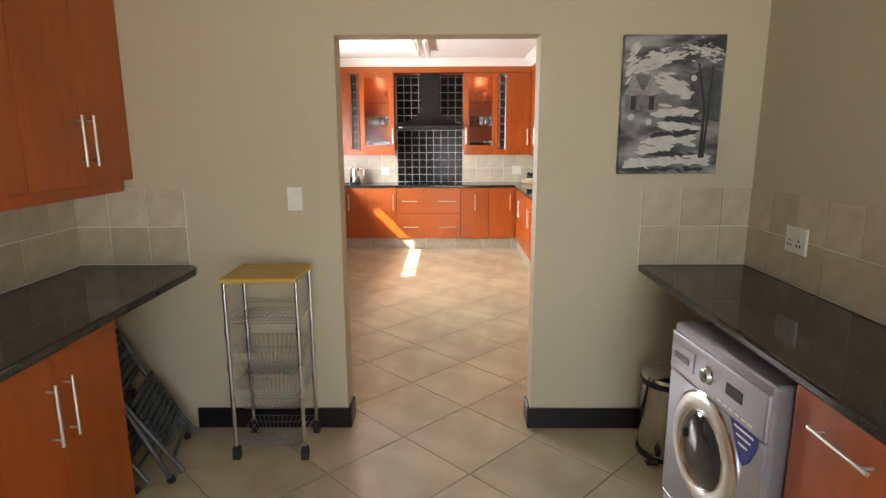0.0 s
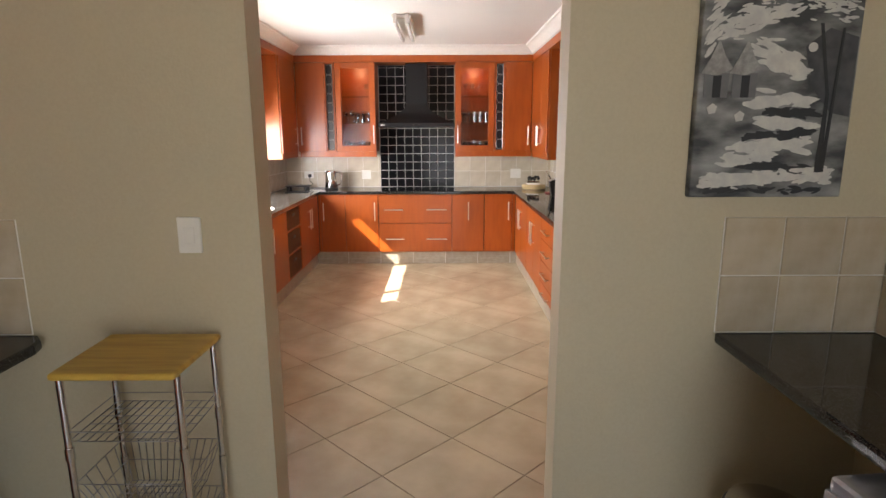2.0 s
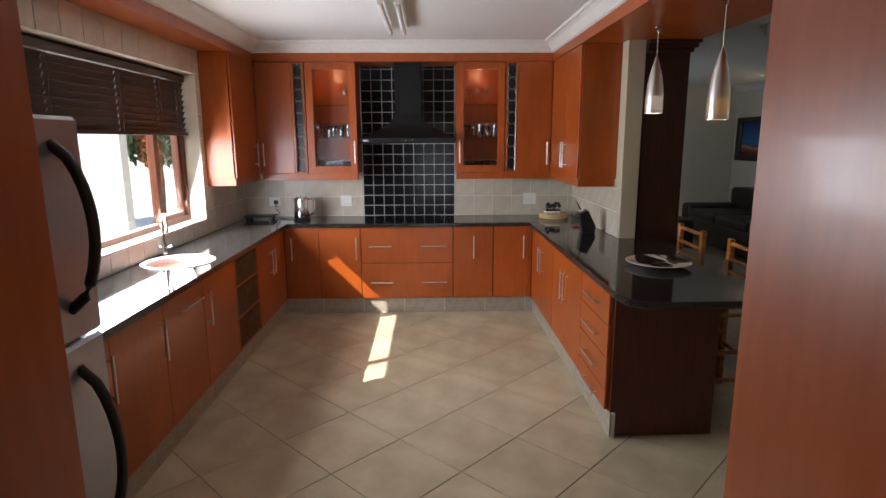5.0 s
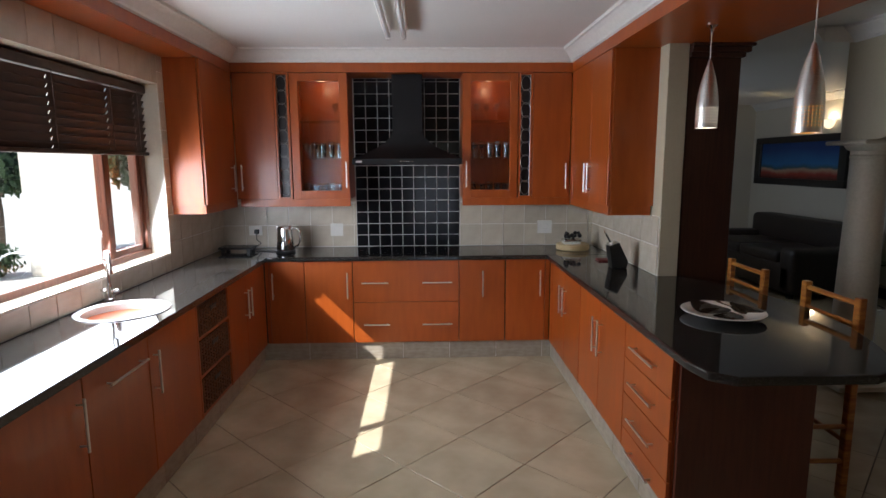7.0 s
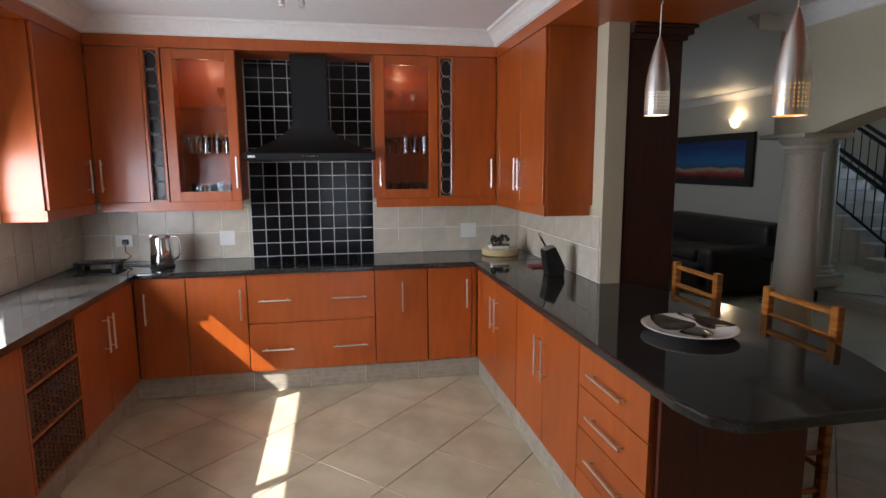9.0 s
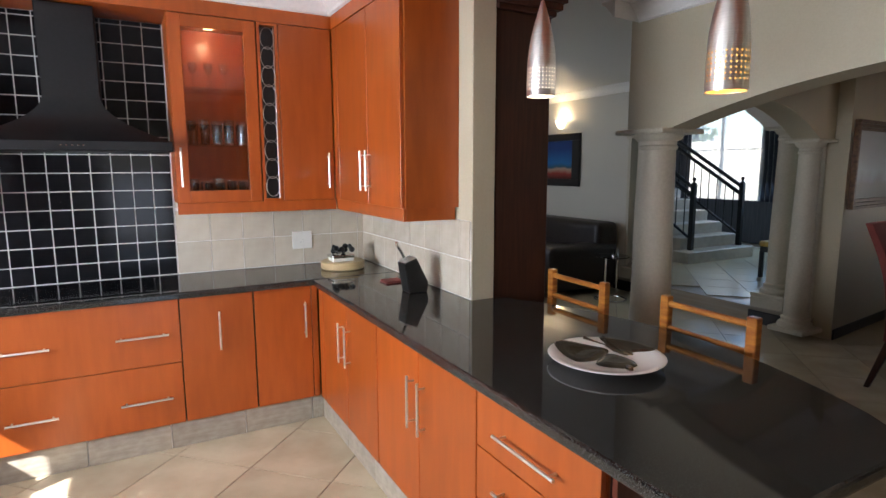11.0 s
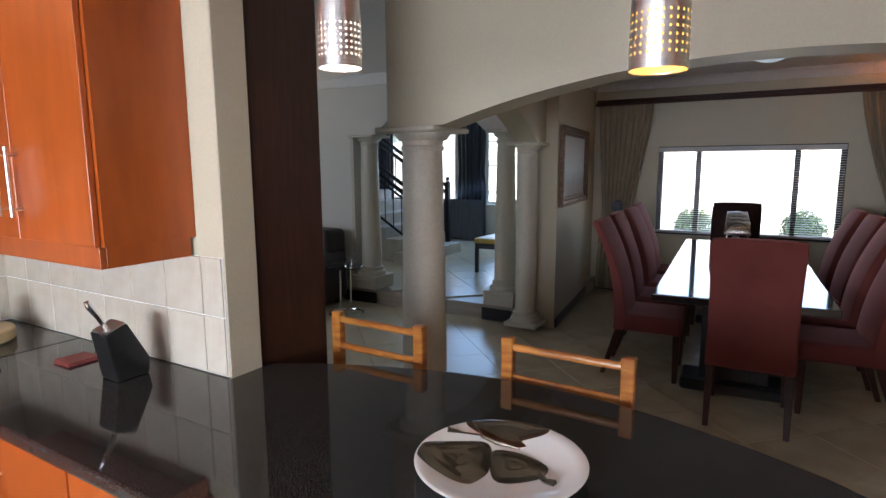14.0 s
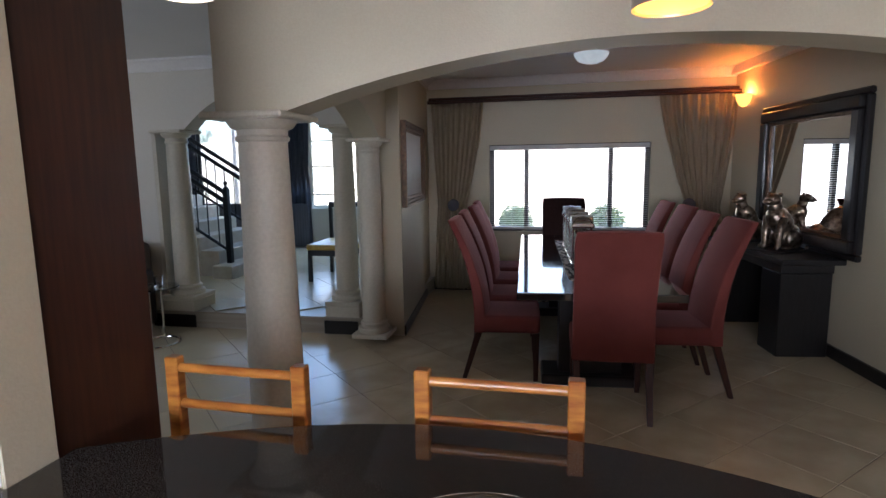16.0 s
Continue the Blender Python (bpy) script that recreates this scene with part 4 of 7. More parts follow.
hob = tagged(box("ceramic_hob", (-0.10, 8.14, CT + 0.0005), (0.56, 8.60, CT + 0.006), BLACK_TILE, bev=0.002), "flush black glass hob set in the counter", "hob")

# ceiling tube light
tl = thing("ceiling_light", (0.19, 7.1, H), "twin fluorescent tube light on the kitchen ceiling", "lamp")
box("body", (0.10, 6.50, H - 0.03), (0.28, 7.50, H - 0.001), WHITEPLASTIC, tl, bev=0.006)
TUBE = mat("tube_glass", (0.85, 0.85, 0.83), 0.2, scale=4)
for x in (0.135, 0.245):
    tube("tube", [(x, 6.47, H - 0.062), (x, 7.54, H - 0.062)], 0.017, TUBE, tl, 14)
    for y in (6.475, 7.535):
        box("lampholder", (x - 0.016, y - 0.018, H - 0.085), (x + 0.016, y + 0.018, H - 0.001), STEEL, tl, bev=0.004)


# pendants
def pendant(x, y, zb, color, power, name="pendant_lamp"):
    root = thing(name, (x, y, 2.416), "brushed steel bottle-shaped pendant lamp, lit", "lamp", "pendant lamps over the bar")
    R, Ht = 0.058, 0.375
    prof = [(R, 0.0), (R * 1.02, 0.05), (R, 0.13), (R * 0.93, 0.18), (R * 0.78, 0.235), (R * 0.55, 0.29), (R * 0.33, 0.335), (R * 0.17, 0.365), (R * 0.12, Ht)]
    o = off(root)
    bm = bmesh.new()
    seg = 52
    # wall with rows of small round-ish holes in the lower band
    zs = [0.0, 0.022]
    rows = 6
    for k in range(rows):
        zs += [0.028 + k * 0.0155, 0.028 + k * 0.0155 + 0.0048]
    zs += [0.125, 0.13] + [p[1] for p in prof if p[1] > 0.13]
    def rad(z):
        for (r0, z0), (r1, z1) in zip(prof, prof[1:]):
            if z0 <= z <= z1:
                return r0 + (r1 - r0) * (z - z0) / (z1 - z0)
        return prof[-1][0]
    def ang(k):
        return 2 * math.pi * (k // 2 + (0.30 if k % 2 else 0.0)) / (seg / 2)
    rings = [[bm.verts.new((x - o.x + rad(z) * math.cos(ang(k)), y - o.y + rad(z) * math.sin(ang(k)), zb - o.z + z)) for k in range(seg)] for z in zs]
    for j, (a, b) in enumerate(zip(rings, rings[1:])):
        hole_row = 2 <= j < 2 + 2 * rows and (j - 2) % 2 == 0
        for k in range(seg):
            if hole_row and k % 2 == 0:
                continue
            bm.faces.new((a[k], a[(k + 1) % seg], b[(k + 1) % seg], b[k]))
    bmesh.ops.recalc_face_normals(bm, faces=bm.faces)
    sh = mesh_ob("shade", bm, STEEL, root, True)
    sharp(sh, 30)
    lathe("lining", [(R - 0.005, 0.003), (R - 0.005, 0.13), (R * 0.80, 0.18), (0.0, 0.20)], (x, y, zb), emit("lamp_lining_" + name, color, power), root, 28)
    tube("cord", [(x, y, zb + Ht - 0.005), (x, y, 2.38)], 0.003, WHITEPLASTIC, root, 6)
    lathe("rose", [(0.0, 0.0), (0.008, 0.0), (0.012, 0.02), (0.030, 0.032), (0.030, 0.036)], (x, y, 2.379), CHROME, root, 20)
    lathe("bulb", [(0.0, 0.0), (0.016, 0.006), (0.022, 0.025), (0.014, 0.05), (0.012, 0.08)], (x, y, zb + 0.05), emit("lamp_bulb_" + name, color, power * 3), root, 14)


pendant(1.985, 6.655, 1.855, (1.0, 0.90, 0.72), 0.5)
pendant(2.025, 5.845, 1.785, (1.0, 0.60, 0.11), 0.30, "pendant_lamp_warm")
bpy.data.objects["pendant_lamp_warm"].name = "pendant_lamp.001"

# ---- tall cupboards and fridge beside the passage ----
cabinet("tall_cupboard", "y", 3.237, 3.80, -0.30, WX, 0.0, 2.415, 1, [("door", 3.24, 3.80, 0.10, 2.415, None)], "tall cherry wood pantry cupboard beside the passage", side=CHERRY)
cabinet("tall_cupboard", "y", 3.237, 3.80, 1.08, 1.74, 0.0, 2.415, -1, [("door", 3.24, 3.80, 0.10, 2.415, None)], "tall cherry wood pantry cupboard beside the passage", side=CHERRY)
fr = thing("fridge", (-1.0, 4.2, 0), "silver upright fridge with curved black handles", "fridge")
box("body", (-1.40, 3.83, 0.04), (-0.742, 4.55, 1.76), SILVER, fr, bev=0.01)
box("door", (-0.74, 3.832, 0.08), (-0.668, 4.548, 1.06), SILVER, fr, bev=0.012)
box("door", (-0.74, 3.832, 1.07), (-0.668, 4.548, 1.76), SILVER, fr, bev=0.012)
for z0, z1 in ((1.17, 1.68), (0.40, 0.98)):
    pts = [(-0.672 + 0.10 * math.sin(math.pi * k / 12) ** 0.55, 4.40, z0 + (z1 - z0) * k / 12) for k in range(13)]
    tube("handle", pts, 0.017, BLACK, fr, 10)
box("foot", (-1.38, 3.85, 0.0), (-0.78, 4.53, 0.041), BLACK, fr)

# ---- dark wall unit beyond the pier ----
du = thing("display_unit", (2.29, 7.9, 0), "tall dark-stained wooden unit with moulded cornice", "cabinet")
box("body", (2.093, 7.15, 0.0), (2.436, 8.60, 2.33), DARKWOOD, du, bev=0.004)
boxes("cornice", [((2.093, 7.13, 2.33), (2.456, 8.62, 2.36)), ((2.093, 7.11, 2.36), (2.481, 8.64, 2.395)), ((2.093, 7.095, 2.395), (2.501, 8.66, 2.414))], DARKWOOD, du, bev=0.005)


# ---- columns ----
def column(x, y, z0, ztop, r, plinth_h, label):
    root = thing("column", (x, y, z0), label, "column", "cream columns under the arches")
    w = r * 1.62
    if plinth_h > 0.1:
        box("plinth", (x - w, y - w, z0 + 0.001), (x + w, y + w, z0 + plinth_h - 0.04), COLUMN, root, bev=0.006)
    box("foot", (x - w * 1.02, y - w * 1.02, z0 + plinth_h - 0.04), (x + w * 1.02, y + w * 1.02, z0 + plinth_h), COLUMN, root, bev=0.006)
    zb, zt = z0 + plinth_h, ztop
    h = zt - zb
    prof = [(r * 1.45, 0), (r * 1.5, 0.02), (r * 1.42, 0.042), (r * 1.22, 0.05), (r * 1.18, 0.065), (r * 1.26, 0.078), (r * 1.22, 0.092), (r * 1.04, 0.10)]
    prof += [(r * (1.04 - 0.16 * max(0.0, (u - 0.25) / 0.75)), 0.10 + (h - 0.23) * u) for u in (0.1, 0.25, 0.5, 0.75, 1.0)]
    prof += [(r * 0.95, h - 0.125), (r * 0.98, h - 0.11), (r * 0.90, h - 0.10), (r * 0.92, h - 0.075), (r * 1.10, h - 0.065), (r * 1.22, h - 0.045), (r * 1.26, h - 0.035), (r * 1.26, h - 0.03)]
    lathe("shaft", prof, (x, y, zb), COLUMN, root, 40)
    box("abacus", (x - r * 1.55, y - r * 1.55, zt - 0.031), (x + r * 1.55, y + r * 1.55, zt - 0.001), COLUMN, root, bev=0.008)
    return root


column(3.545, 7.385, 0.0, 1.809, 0.128, 0.06, "cream painted round column at the bar")
column(5.79, 7.64, 0.0, 1.809, 0.098, 0.10, "cream painted round column beside the step")
column(6.07, 7.99, HZ, 1.949, 0.104, 0.15, "cream painted round column on the raised step")
column(6.08, 9.73, HZ, 1.949, 0.112, 0.15, "cream painted round column on the raised step")
structure(boxes("trim_pilaster", [((5.971, 9.88, HZ), (6.30, 9.919, 1.949)), ((5.972, 7.601, 0), (6.17, 7.83, 1.949))], COLUMN))
skirting("baseboard_step_a", (5.925, 7.85, 0.0), (5.939, 8.19, 0.13))
skirting("baseboard_step_b", (5.925, 9.56, 0.0), (5.939, 10.04, 0.13))
structure(boxes("trim_plinth_step", [((5.935, 7.85, HZ - 0.006), (6.29, 8.19, HZ + 0.0)), ((5.935, 9.56, HZ - 0.006), (6.29, 9.90, HZ))], COLUMN))


# ---- bar stools ----
def bar_stool():
    root = thing("bar_stool", (0, 0, 0), "varnished pine bar stool with ladder back", "stool", "stools along the bar")
    w, d = 0.198, 0.19
    for s in (-1, 1):
        box("back_post", (d - 0.018, s * w - 0.021, 0.0), (d + 0.018, s * w + 0.021, 1.025), PINE, root, bev=0.004)
        box("front_leg", (-d - 0.018, s * w - 0.018, 0.0), (-d + 0.018, s * w + 0.018, 0.66), PINE, root, bev=0.004)
        for z in (0.2, 0.38, 0.62):
            tube("side_rung", [(-d, s * w, z), (d, s * w, z)], 0.013, PINE, root, 10)
    for z in (0.993, 0.886):
        tube("back_rail", [(d, -w, z), (d, w, z)], 0.0135, PINE, root, 12)
    for z in (0.16, 0.34):
        tube("front_rung", [(-d, -w, z), (-d, w, z)], 0.013, PINE, root, 10)
    tube("rear_rung", [(d, -w, 0.3), (d, w, 0.3)], 0.013, PINE, root, 10)
    box("seat", (-d - 0.02, -w - 0.02, 0.661), (d - 0.02, w + 0.02, 0.69), PINE, root, bev=0.01)
    return root


st = bar_stool()
st.matrix_basis = pose(2.24, 6.898, 0, 0, 0, -2)
copy_thing(st, pose(2.255, 6.163, 0, 0, 0, -1.5))


# ---- dining set ----
def dining_chair(cloth, label):
    root = thing("dining_chair", (0, 0, 0), label, "chair", "chairs round the dining table")
    w = 0.245
    # back: a tall curved slab leaning back; chair faces -y
    bm = bmesh.new()
    n = 12
    rows = []
    for k in range(n + 1):
        u = k / n
        z = 0.36 + u * 0.815
        yb = 0.225 + 0.185 * u ** 2.1 - 0.01 * math.sin(math.pi * u)
        th = 0.09 - 0.045 * u
        ww = w - 0.006 * math.sin(math.pi * u) - (0.012 if k == n else 0)
        rows.append([bm.verts.new(p) for p in ((-ww, yb - th, z), (-ww * 0.5, yb - th - 0.012, z + (0.006 if k == n else 0)), (0, yb - th - 0.014, z + (0.008 if k == n else 0)), (ww * 0.5, yb - th - 0.012, z + (0.006 if k == n else 0)), (ww, yb - th, z),
                                               (ww, yb, z), (0, yb + 0.004, z), (-ww, yb, z))])
    for a, b in zip(rows, rows[1:]):
        for j in range(8):
            bm.faces.new((a[j], a[(j + 1) % 8], b[(j + 1) % 8], b[j]))
    bm.faces.new(list(reversed(rows[0])))
    bm.faces.new(rows[-1])
    bmesh.ops.recalc_face_normals(bm, faces=bm.faces)
    es = [e for e in bm.edges if e.calc_face_angle(0) > radians(50)]
    bmesh.ops.bevel(bm, geom=es, offset=0.012, segments=3, affect="EDGES", profile=0.6)
    mesh_ob("backrest", bm, cloth, root, True)
    bm = bmesh.new()
    add_box(bm, (-w, -0.25, 0.36), (w, 0.17, 0.485), 0.03, 3)
    for v in bm.verts:
        if v.co.z > 0.47:
            v.co.z += 0.015 * (1 - (v.co.x / w) ** 2) * (1 - ((v.co.y + 0.04) / 0.25) ** 2)
    mesh_ob("seat", bm, cloth, root, True)
    for sx in (-1, 1):
        for sy, lean in ((-0.22, 0.0), (0.19, 0.11)):
            bm = bmesh.new()
            r = bmesh.ops.create_cube(bm, size=1, matrix=Matrix.Translation((sx * 0.215, sy, 0.18)) @ Matrix.Diagonal((0.045, 0.05, 0.36, 1)))
            for v in bm.verts:
                if v.co.z < 0.1:
                    v.co.x = sx * 0.215 + (v.co.x - sx * 0.215) * 0.7
                    v.co.y = sy + lean + (v.co.y - sy) * 0.65
            bmesh.ops.bevel(bm, geom=bm.edges[:], offset=0.004, segments=1, affect="EDGES")
            mesh_ob("leg", bm, DARKWOOD, root)
    return root


def set_pose(x, y, rz=0.0):
    """A place in the dining set, which stands a little askew in the room."""
    return pose(4.6, 5.76, 0, 0, 0, 3.3) @ pose(x - 4.6, y - 5.76, 0, 0, 0, rz)


ch = dining_chair(FABRIC, "high-backed maroon upholstered dining chair with dark legs")
ch.matrix_basis = set_pose(5.28, 6.36)
for k in range(1, 4):
    copy_thing(ch, set_pose(5.28 + 0.66 * k, 6.36 + (0.012, -0.01, 0.015)[k - 1], (1.5, -2, 1)[k - 1]))
for k in range(4):
    copy_thing(ch, set_pose(5.10 + 0.66 * k, 5.17 + (0, 0.015, -0.01, 0.01)[k], 180 + (2, -2, 1, 0)[k]))
copy_thing(ch, set_pose(4.72, 5.68, 90 - 2))
# far chair of the same set, coloured near black for its shaded front
dining_chair(BACKLIT_CLOTH, "high-backed upholstered dining chair at the table head, cloth darkened as backlit").matrix_basis = set_pose(7.42, 5.80, -92)
tb = thing("dining_table", (6.1, 5.76, 0), "long black polished dining table with pedestal feet", "table")
GLOSS = mat("black_gloss_top", (0.012, 0.011, 0.011), 0.05, scale=20, color2=(0.009, 0.008, 0.008), spec=0.9, coat=0.6)
box("top", (4.58, 5.24, 0.715), (7.62, 6.27, 0.765), GLOSS, tb, bev=0.006, seg=2)
box("apron", (4.80, 5.42, 0.66), (7.40, 6.11, 0.714), BLACKWOOD, tb, bev=0.004)
for x in (5.15, 7.05):
    box("pedestal", (x - 0.10, 5.54, 0.08), (x + 0.10, 5.98, 0.66), BLACKWOOD, tb, bev=0.008)
    box("base", (x - 0.16, 5.42, 0.0), (x + 0.16, 6.10, 0.08), BLACKWOOD, tb, bev=0.012)
box("stretcher", (5.25, 5.70, 0.20), (6.95, 5.82, 0.30), BLACKWOOD, tb, bev=0.006)
swing(tb, 4.6, 5.76, 3.3)
RUN = mat("zebra_runner", (0.62, 0.57, 0.48), 0.8, scale=9, stretch=(1, 3.5, 1), color2=(0.03, 0.025, 0.02), contrast=(0.47, 0.53), detail=3)
swing(tagged(box("table_runner", (5.0, 5.60, 0.766), (7.1, 5.92, 0.770), RUN, bev=0.001), "black and cream striped runner on the table", "runner"), 4.6, 5.76, 3.3)
for k in range(4):
    x, y, zt = 5.545 + 0.327 * k, 5.79, 0.771
    r = thing("lantern", (x, y, zt), "silver dome-topped table lantern with glass sides", "lantern", "lanterns on the dining table")
    box("base", (x - 0.08, y - 0.08, zt), (x + 0.08, y + 0.08, zt + 0.035), POLISHED, r, bev=0.006)
    for sx in (-1, 1):
        for sy in (-1, 1):
            box("post", (x + sx * 0.068 - 0.007, y + sy * 0.068 - 0.007, zt + 0.035), (x + sx * 0.068 + 0.007, y + sy * 0.068 + 0.007, zt + 0.30), POLISHED, r, bev=0.002)
    box("glass", (x - 0.060, y - 0.060, zt + 0.036), (x + 0.060, y + 0.060, zt + 0.299), THIN, r).visible_shadow = False
    lathe("candle", [(0.0, 0.0), (0.034, 0.0), (0.034, 0.13), (0.028, 0.135), (0.0, 0.13)], (x, y, zt + 0.036), PORCELAIN, r, 20)
    arc = [(math.cos(a), math.sin(a)) for a in [j * math.pi / 12 for j in range(13)]]
    prism("roof", [(x + 0.082, zt + 0.30)] + [(x + 0.082 * c, zt + 0.315 + 0.085 * q) for c, q in arc] + [(x - 0.082, zt + 0.30)], "y", y - 0.082, y + 0.082, POLISHED, r, bev=0.004)
    for e in (-1, 1):
        tube("arch_rim", [(x + e * 0.083, y + 0.084 * c, zt + 0.305 + 0.09 * q) for c, q in arc], 0.006, POLISHED, r, 8)
    swing(r, 4.6, 5.79, 3.3)


# ---- dining room fittings ----
def wave_curtain(name, x, top, mid, bot, zt, zm, zb, m, label, folds=9, depth=0.035, group=""):
    """A gathered curtain against a wall at x. top, mid, bot: the two edges along y at the pole, the tie and the hem."""
    root = thing(name, (x, sum(top) / 2, zb), label, "curtain", group)
    bm = bmesh.new()
    n, rows = folds * 8, []
    zz = [zt - (zt - zm) * k / 8 for k in range(9)] + [zm - (zm - zb) * k / 5 for k in range(1, 6)]
    for z in zz:
        if z >= zm:
            u = ((zt - z) / (zt - zm)) ** 1.3
            a, b = top[0] + (mid[0] - top[0]) * u, top[1] + (mid[1] - top[1]) * u
        else:
            u = ((zm - z) / (zm - zb)) ** 0.6
            a, b = mid[0] + (bot[0] - mid[0]) * u, mid[1] + (bot[1] - mid[1]) * u
        rows.append([bm.verts.new((x - root.location.x - 0.05 - depth * math.sin(2 * math.pi * folds * j / n + 0.4 * math.sin(j * 0.31)) * (0.8 + 0.3 * math.sin(j * 0.13)), a + (b - a) * j / n - root.location.y, z - zb)) for j in range(n + 1)])
    for a, b in zip(rows, rows[1:]):
        for j in range(n):
            bm.faces.new((a[j], a[j + 1], b[j + 1], b[j]))
    bmesh.ops.solidify(bm, geom=bm.faces[:], thickness=0.003)
    mesh_ob("cloth", bm, m, root, True)
    return root


GC = "curtains at the dining window"
c1 = wave_curtain("curtain", DWX - 0.03, (6.93, 7.57), (7.14, 7.50), (7.06, 7.56), 2.31, 1.06, 0.03, CURTAIN, "gathered gold-brown curtain tied back", group=GC)
c2 = wave_curtain("curtain", DWX - 0.03, (4.93, 4.10), (4.60, 4.24), (4.66, 4.14), 2.31, 1.06, 0.03, CURTAIN, "gathered gold-brown curtain tied back", group=GC)
for c, y in ((c1, 7.30), (c2, 4.58)):
    bm = bmesh.new()
    bmesh.ops.create_icosphere(bm, subdivisions=2, radius=0.075, matrix=Matrix.Translation(Vector((DWX - 0.13, y, 1.09)) - c.location))
    for v in bm.verts:
        v.co += 0.008 * noise.noise_vector(v.co * 40)
    mesh_ob("tie_rosette", bm, DARKCURTAIN, c)
pole = thing("curtain_pole", (DWX - 0.12, 5.8, 2.34), "double dark wooden curtain pole across the wall", "curtain pole")
for dx, z in ((0.07, 2.365), (0.14, 2.325)):
    tube("pole", [(DWX - dx, 4.05, z), (DWX - dx, 7.60, z)], 0.02, DARKWOOD, pole, 12)
for y in (4.2, 5.8, 7.5):
    box("bracket", (DWX - 0.15, y - 0.012, 2.335), (DWX - 0.001, y + 0.012, 2.355), DARKWOOD, pole)


def painting_mat(name, sky, mid, low, scale):
    m = bpy.data.materials.new(name)
    m.use_nodes = True
    N, L = m.node_tree.nodes, m.node_tree.links
    b = N["Principled BSDF"]
    b.inputs["Roughness"].default_value = 0.45
    tc, sp, no, ad, rp = N.new("ShaderNodeTexCoord"), N.new("ShaderNodeSeparateXYZ"), N.new("ShaderNodeTexNoise"), N.new("ShaderNodeMath"), N.new("ShaderNodeValToRGB")
    no.inputs["Scale"].default_value, no.inputs["Detail"].default_value = scale, 6
    ad.operation, ad.inputs[2].default_value = "MULTIPLY_ADD", 0.0
    L.new(tc.outputs["Generated"], sp.inputs[0]), L.new(tc.outputs["Object"], no.inputs["Vector"])
    ad.inputs[1].default_value = 0.25
    L.new(no.outputs[0], ad.inputs[0]), L.new(sp.outputs[2], ad.inputs[2])
    e = rp.color_ramp.elements
    e[0].position, e[0].color, e[1].position, e[1].color = 0.15, (*low, 1), 0.95, (*sky[1], 1)
    for p, c in mid:
        q = e.new(p)
        q.color = (*c, 1)
    q = e.new(0.55)
    q.color = (*sky[0], 1)
    L.new(ad.outputs[0], rp.inputs[0]), L.new(rp.outputs[0], b.inputs["Base Color"])
    return m


pic = thing("landscape_painting", (6.7, 7.41, 1.19), "landscape painting in a wide antique gold frame", "painting")
x0, x1, z0, z1 = 6.03, 7.36, 1.19, 1.975
for k, (w0, w1, d) in enumerate(((0.0, 0.03, 0.05), (0.03, 0.06, 0.035), (0.06, 0.09, 0.02))):
    boxes("frame", [((x0 + w0, 7.414 - d, z0 + w0), (x1 - w0, 7.414, z0 + w1)), ((x0 + w0, 7.414 - d, z1 - w1), (x1 - w0, 7.414, z1 - w0)), ((x0 + w0, 7.414 - d, z0 + w1), (x0 + w1, 7.414, z1 - w1)), ((x1 - w1, 7.414 - d, z0 + w1), (x1 - w0, 7.414, z1 - w1))], GOLDFRAME, pic, bev=0.004)
box("canvas", (x0 + 0.09, 7.402, z0 + 0.09), (x1 - 0.09, 7.413, z1 - 0.09), painting_mat("misty_landscape", ((0.32, 0.34, 0.36), (0.42, 0.42, 0.42)), ((0.35, (0.16, 0.14, 0.11)),), (0.10, 0.08, 0.06), 5), pic)
swing(pic, 5.97, 7.415, 6.28)
bp = thing("desert_painting", (5.95, 11.8, 1.3), "blue and red desert painting in a black frame", "painting")
y0, y1, z0, z1 = 10.77, 12.86, 1.30, 2.04
boxes("frame", [((5.925, y0, z0), (5.968, y1, z0 + 0.10)), ((5.925, y0, z1 - 0.10), (5.968, y1, z1)), ((5.925, y0, z0 + 0.10), (5.968, y0 + 0.15, z1 - 0.10)), ((5.925, y1 - 0.15, z0 + 0.10), (5.968, y1, z1 - 0.10))], BLACKWOOD, bp, bev=0.006)
box("canvas", (5.955, y0 + 0.15, z0 + 0.10), (5.967, y1 - 0.15, z1 - 0.10), painting_mat("desert_dusk", ((0.02, 0.16, 0.42), (0.008, 0.045, 0.20)), ((0.27, (0.30, 0.03, 0.02)), (0.38, (0.45, 0.32, 0.22)), (0.44, (0.03, 0.10, 0.14))), (0.10, 0.015, 0.01), 3), bp)


def sconce(x, y, z, way, color, power, name):
    r = thing("wall_lamp", (x, y, z), name, "lamp")
    c = (x + way[0] * 0.055, y + way[1] * 0.055, z)
    lathe("shade", [(0.02, -0.065), (0.05, -0.04), (0.072, 0.01), (0.085, 0.06), (0.082, 0.06), (0.068, 0.01), (0.045, -0.035)], c, emit("sconce_glass" + name[:4], color, power * 0.7), r, 24)
    a, b = (x, y), (x + way[0] * 0.05, y + way[1] * 0.05)
    box("bracket", (min(a[0], b[0]) - 0.012, min(a[1], b[1]) - 0.012, z - 0.06), (max(a[0], b[0]) + 0.012, max(a[1], b[1]) + 0.012, z - 0.03), STEEL, r)
    lamp("wall_lamp_light", "POINT", Matrix.Translation((c[0], c[1], z + 0.08)), power * 1.4, color, 0.04)


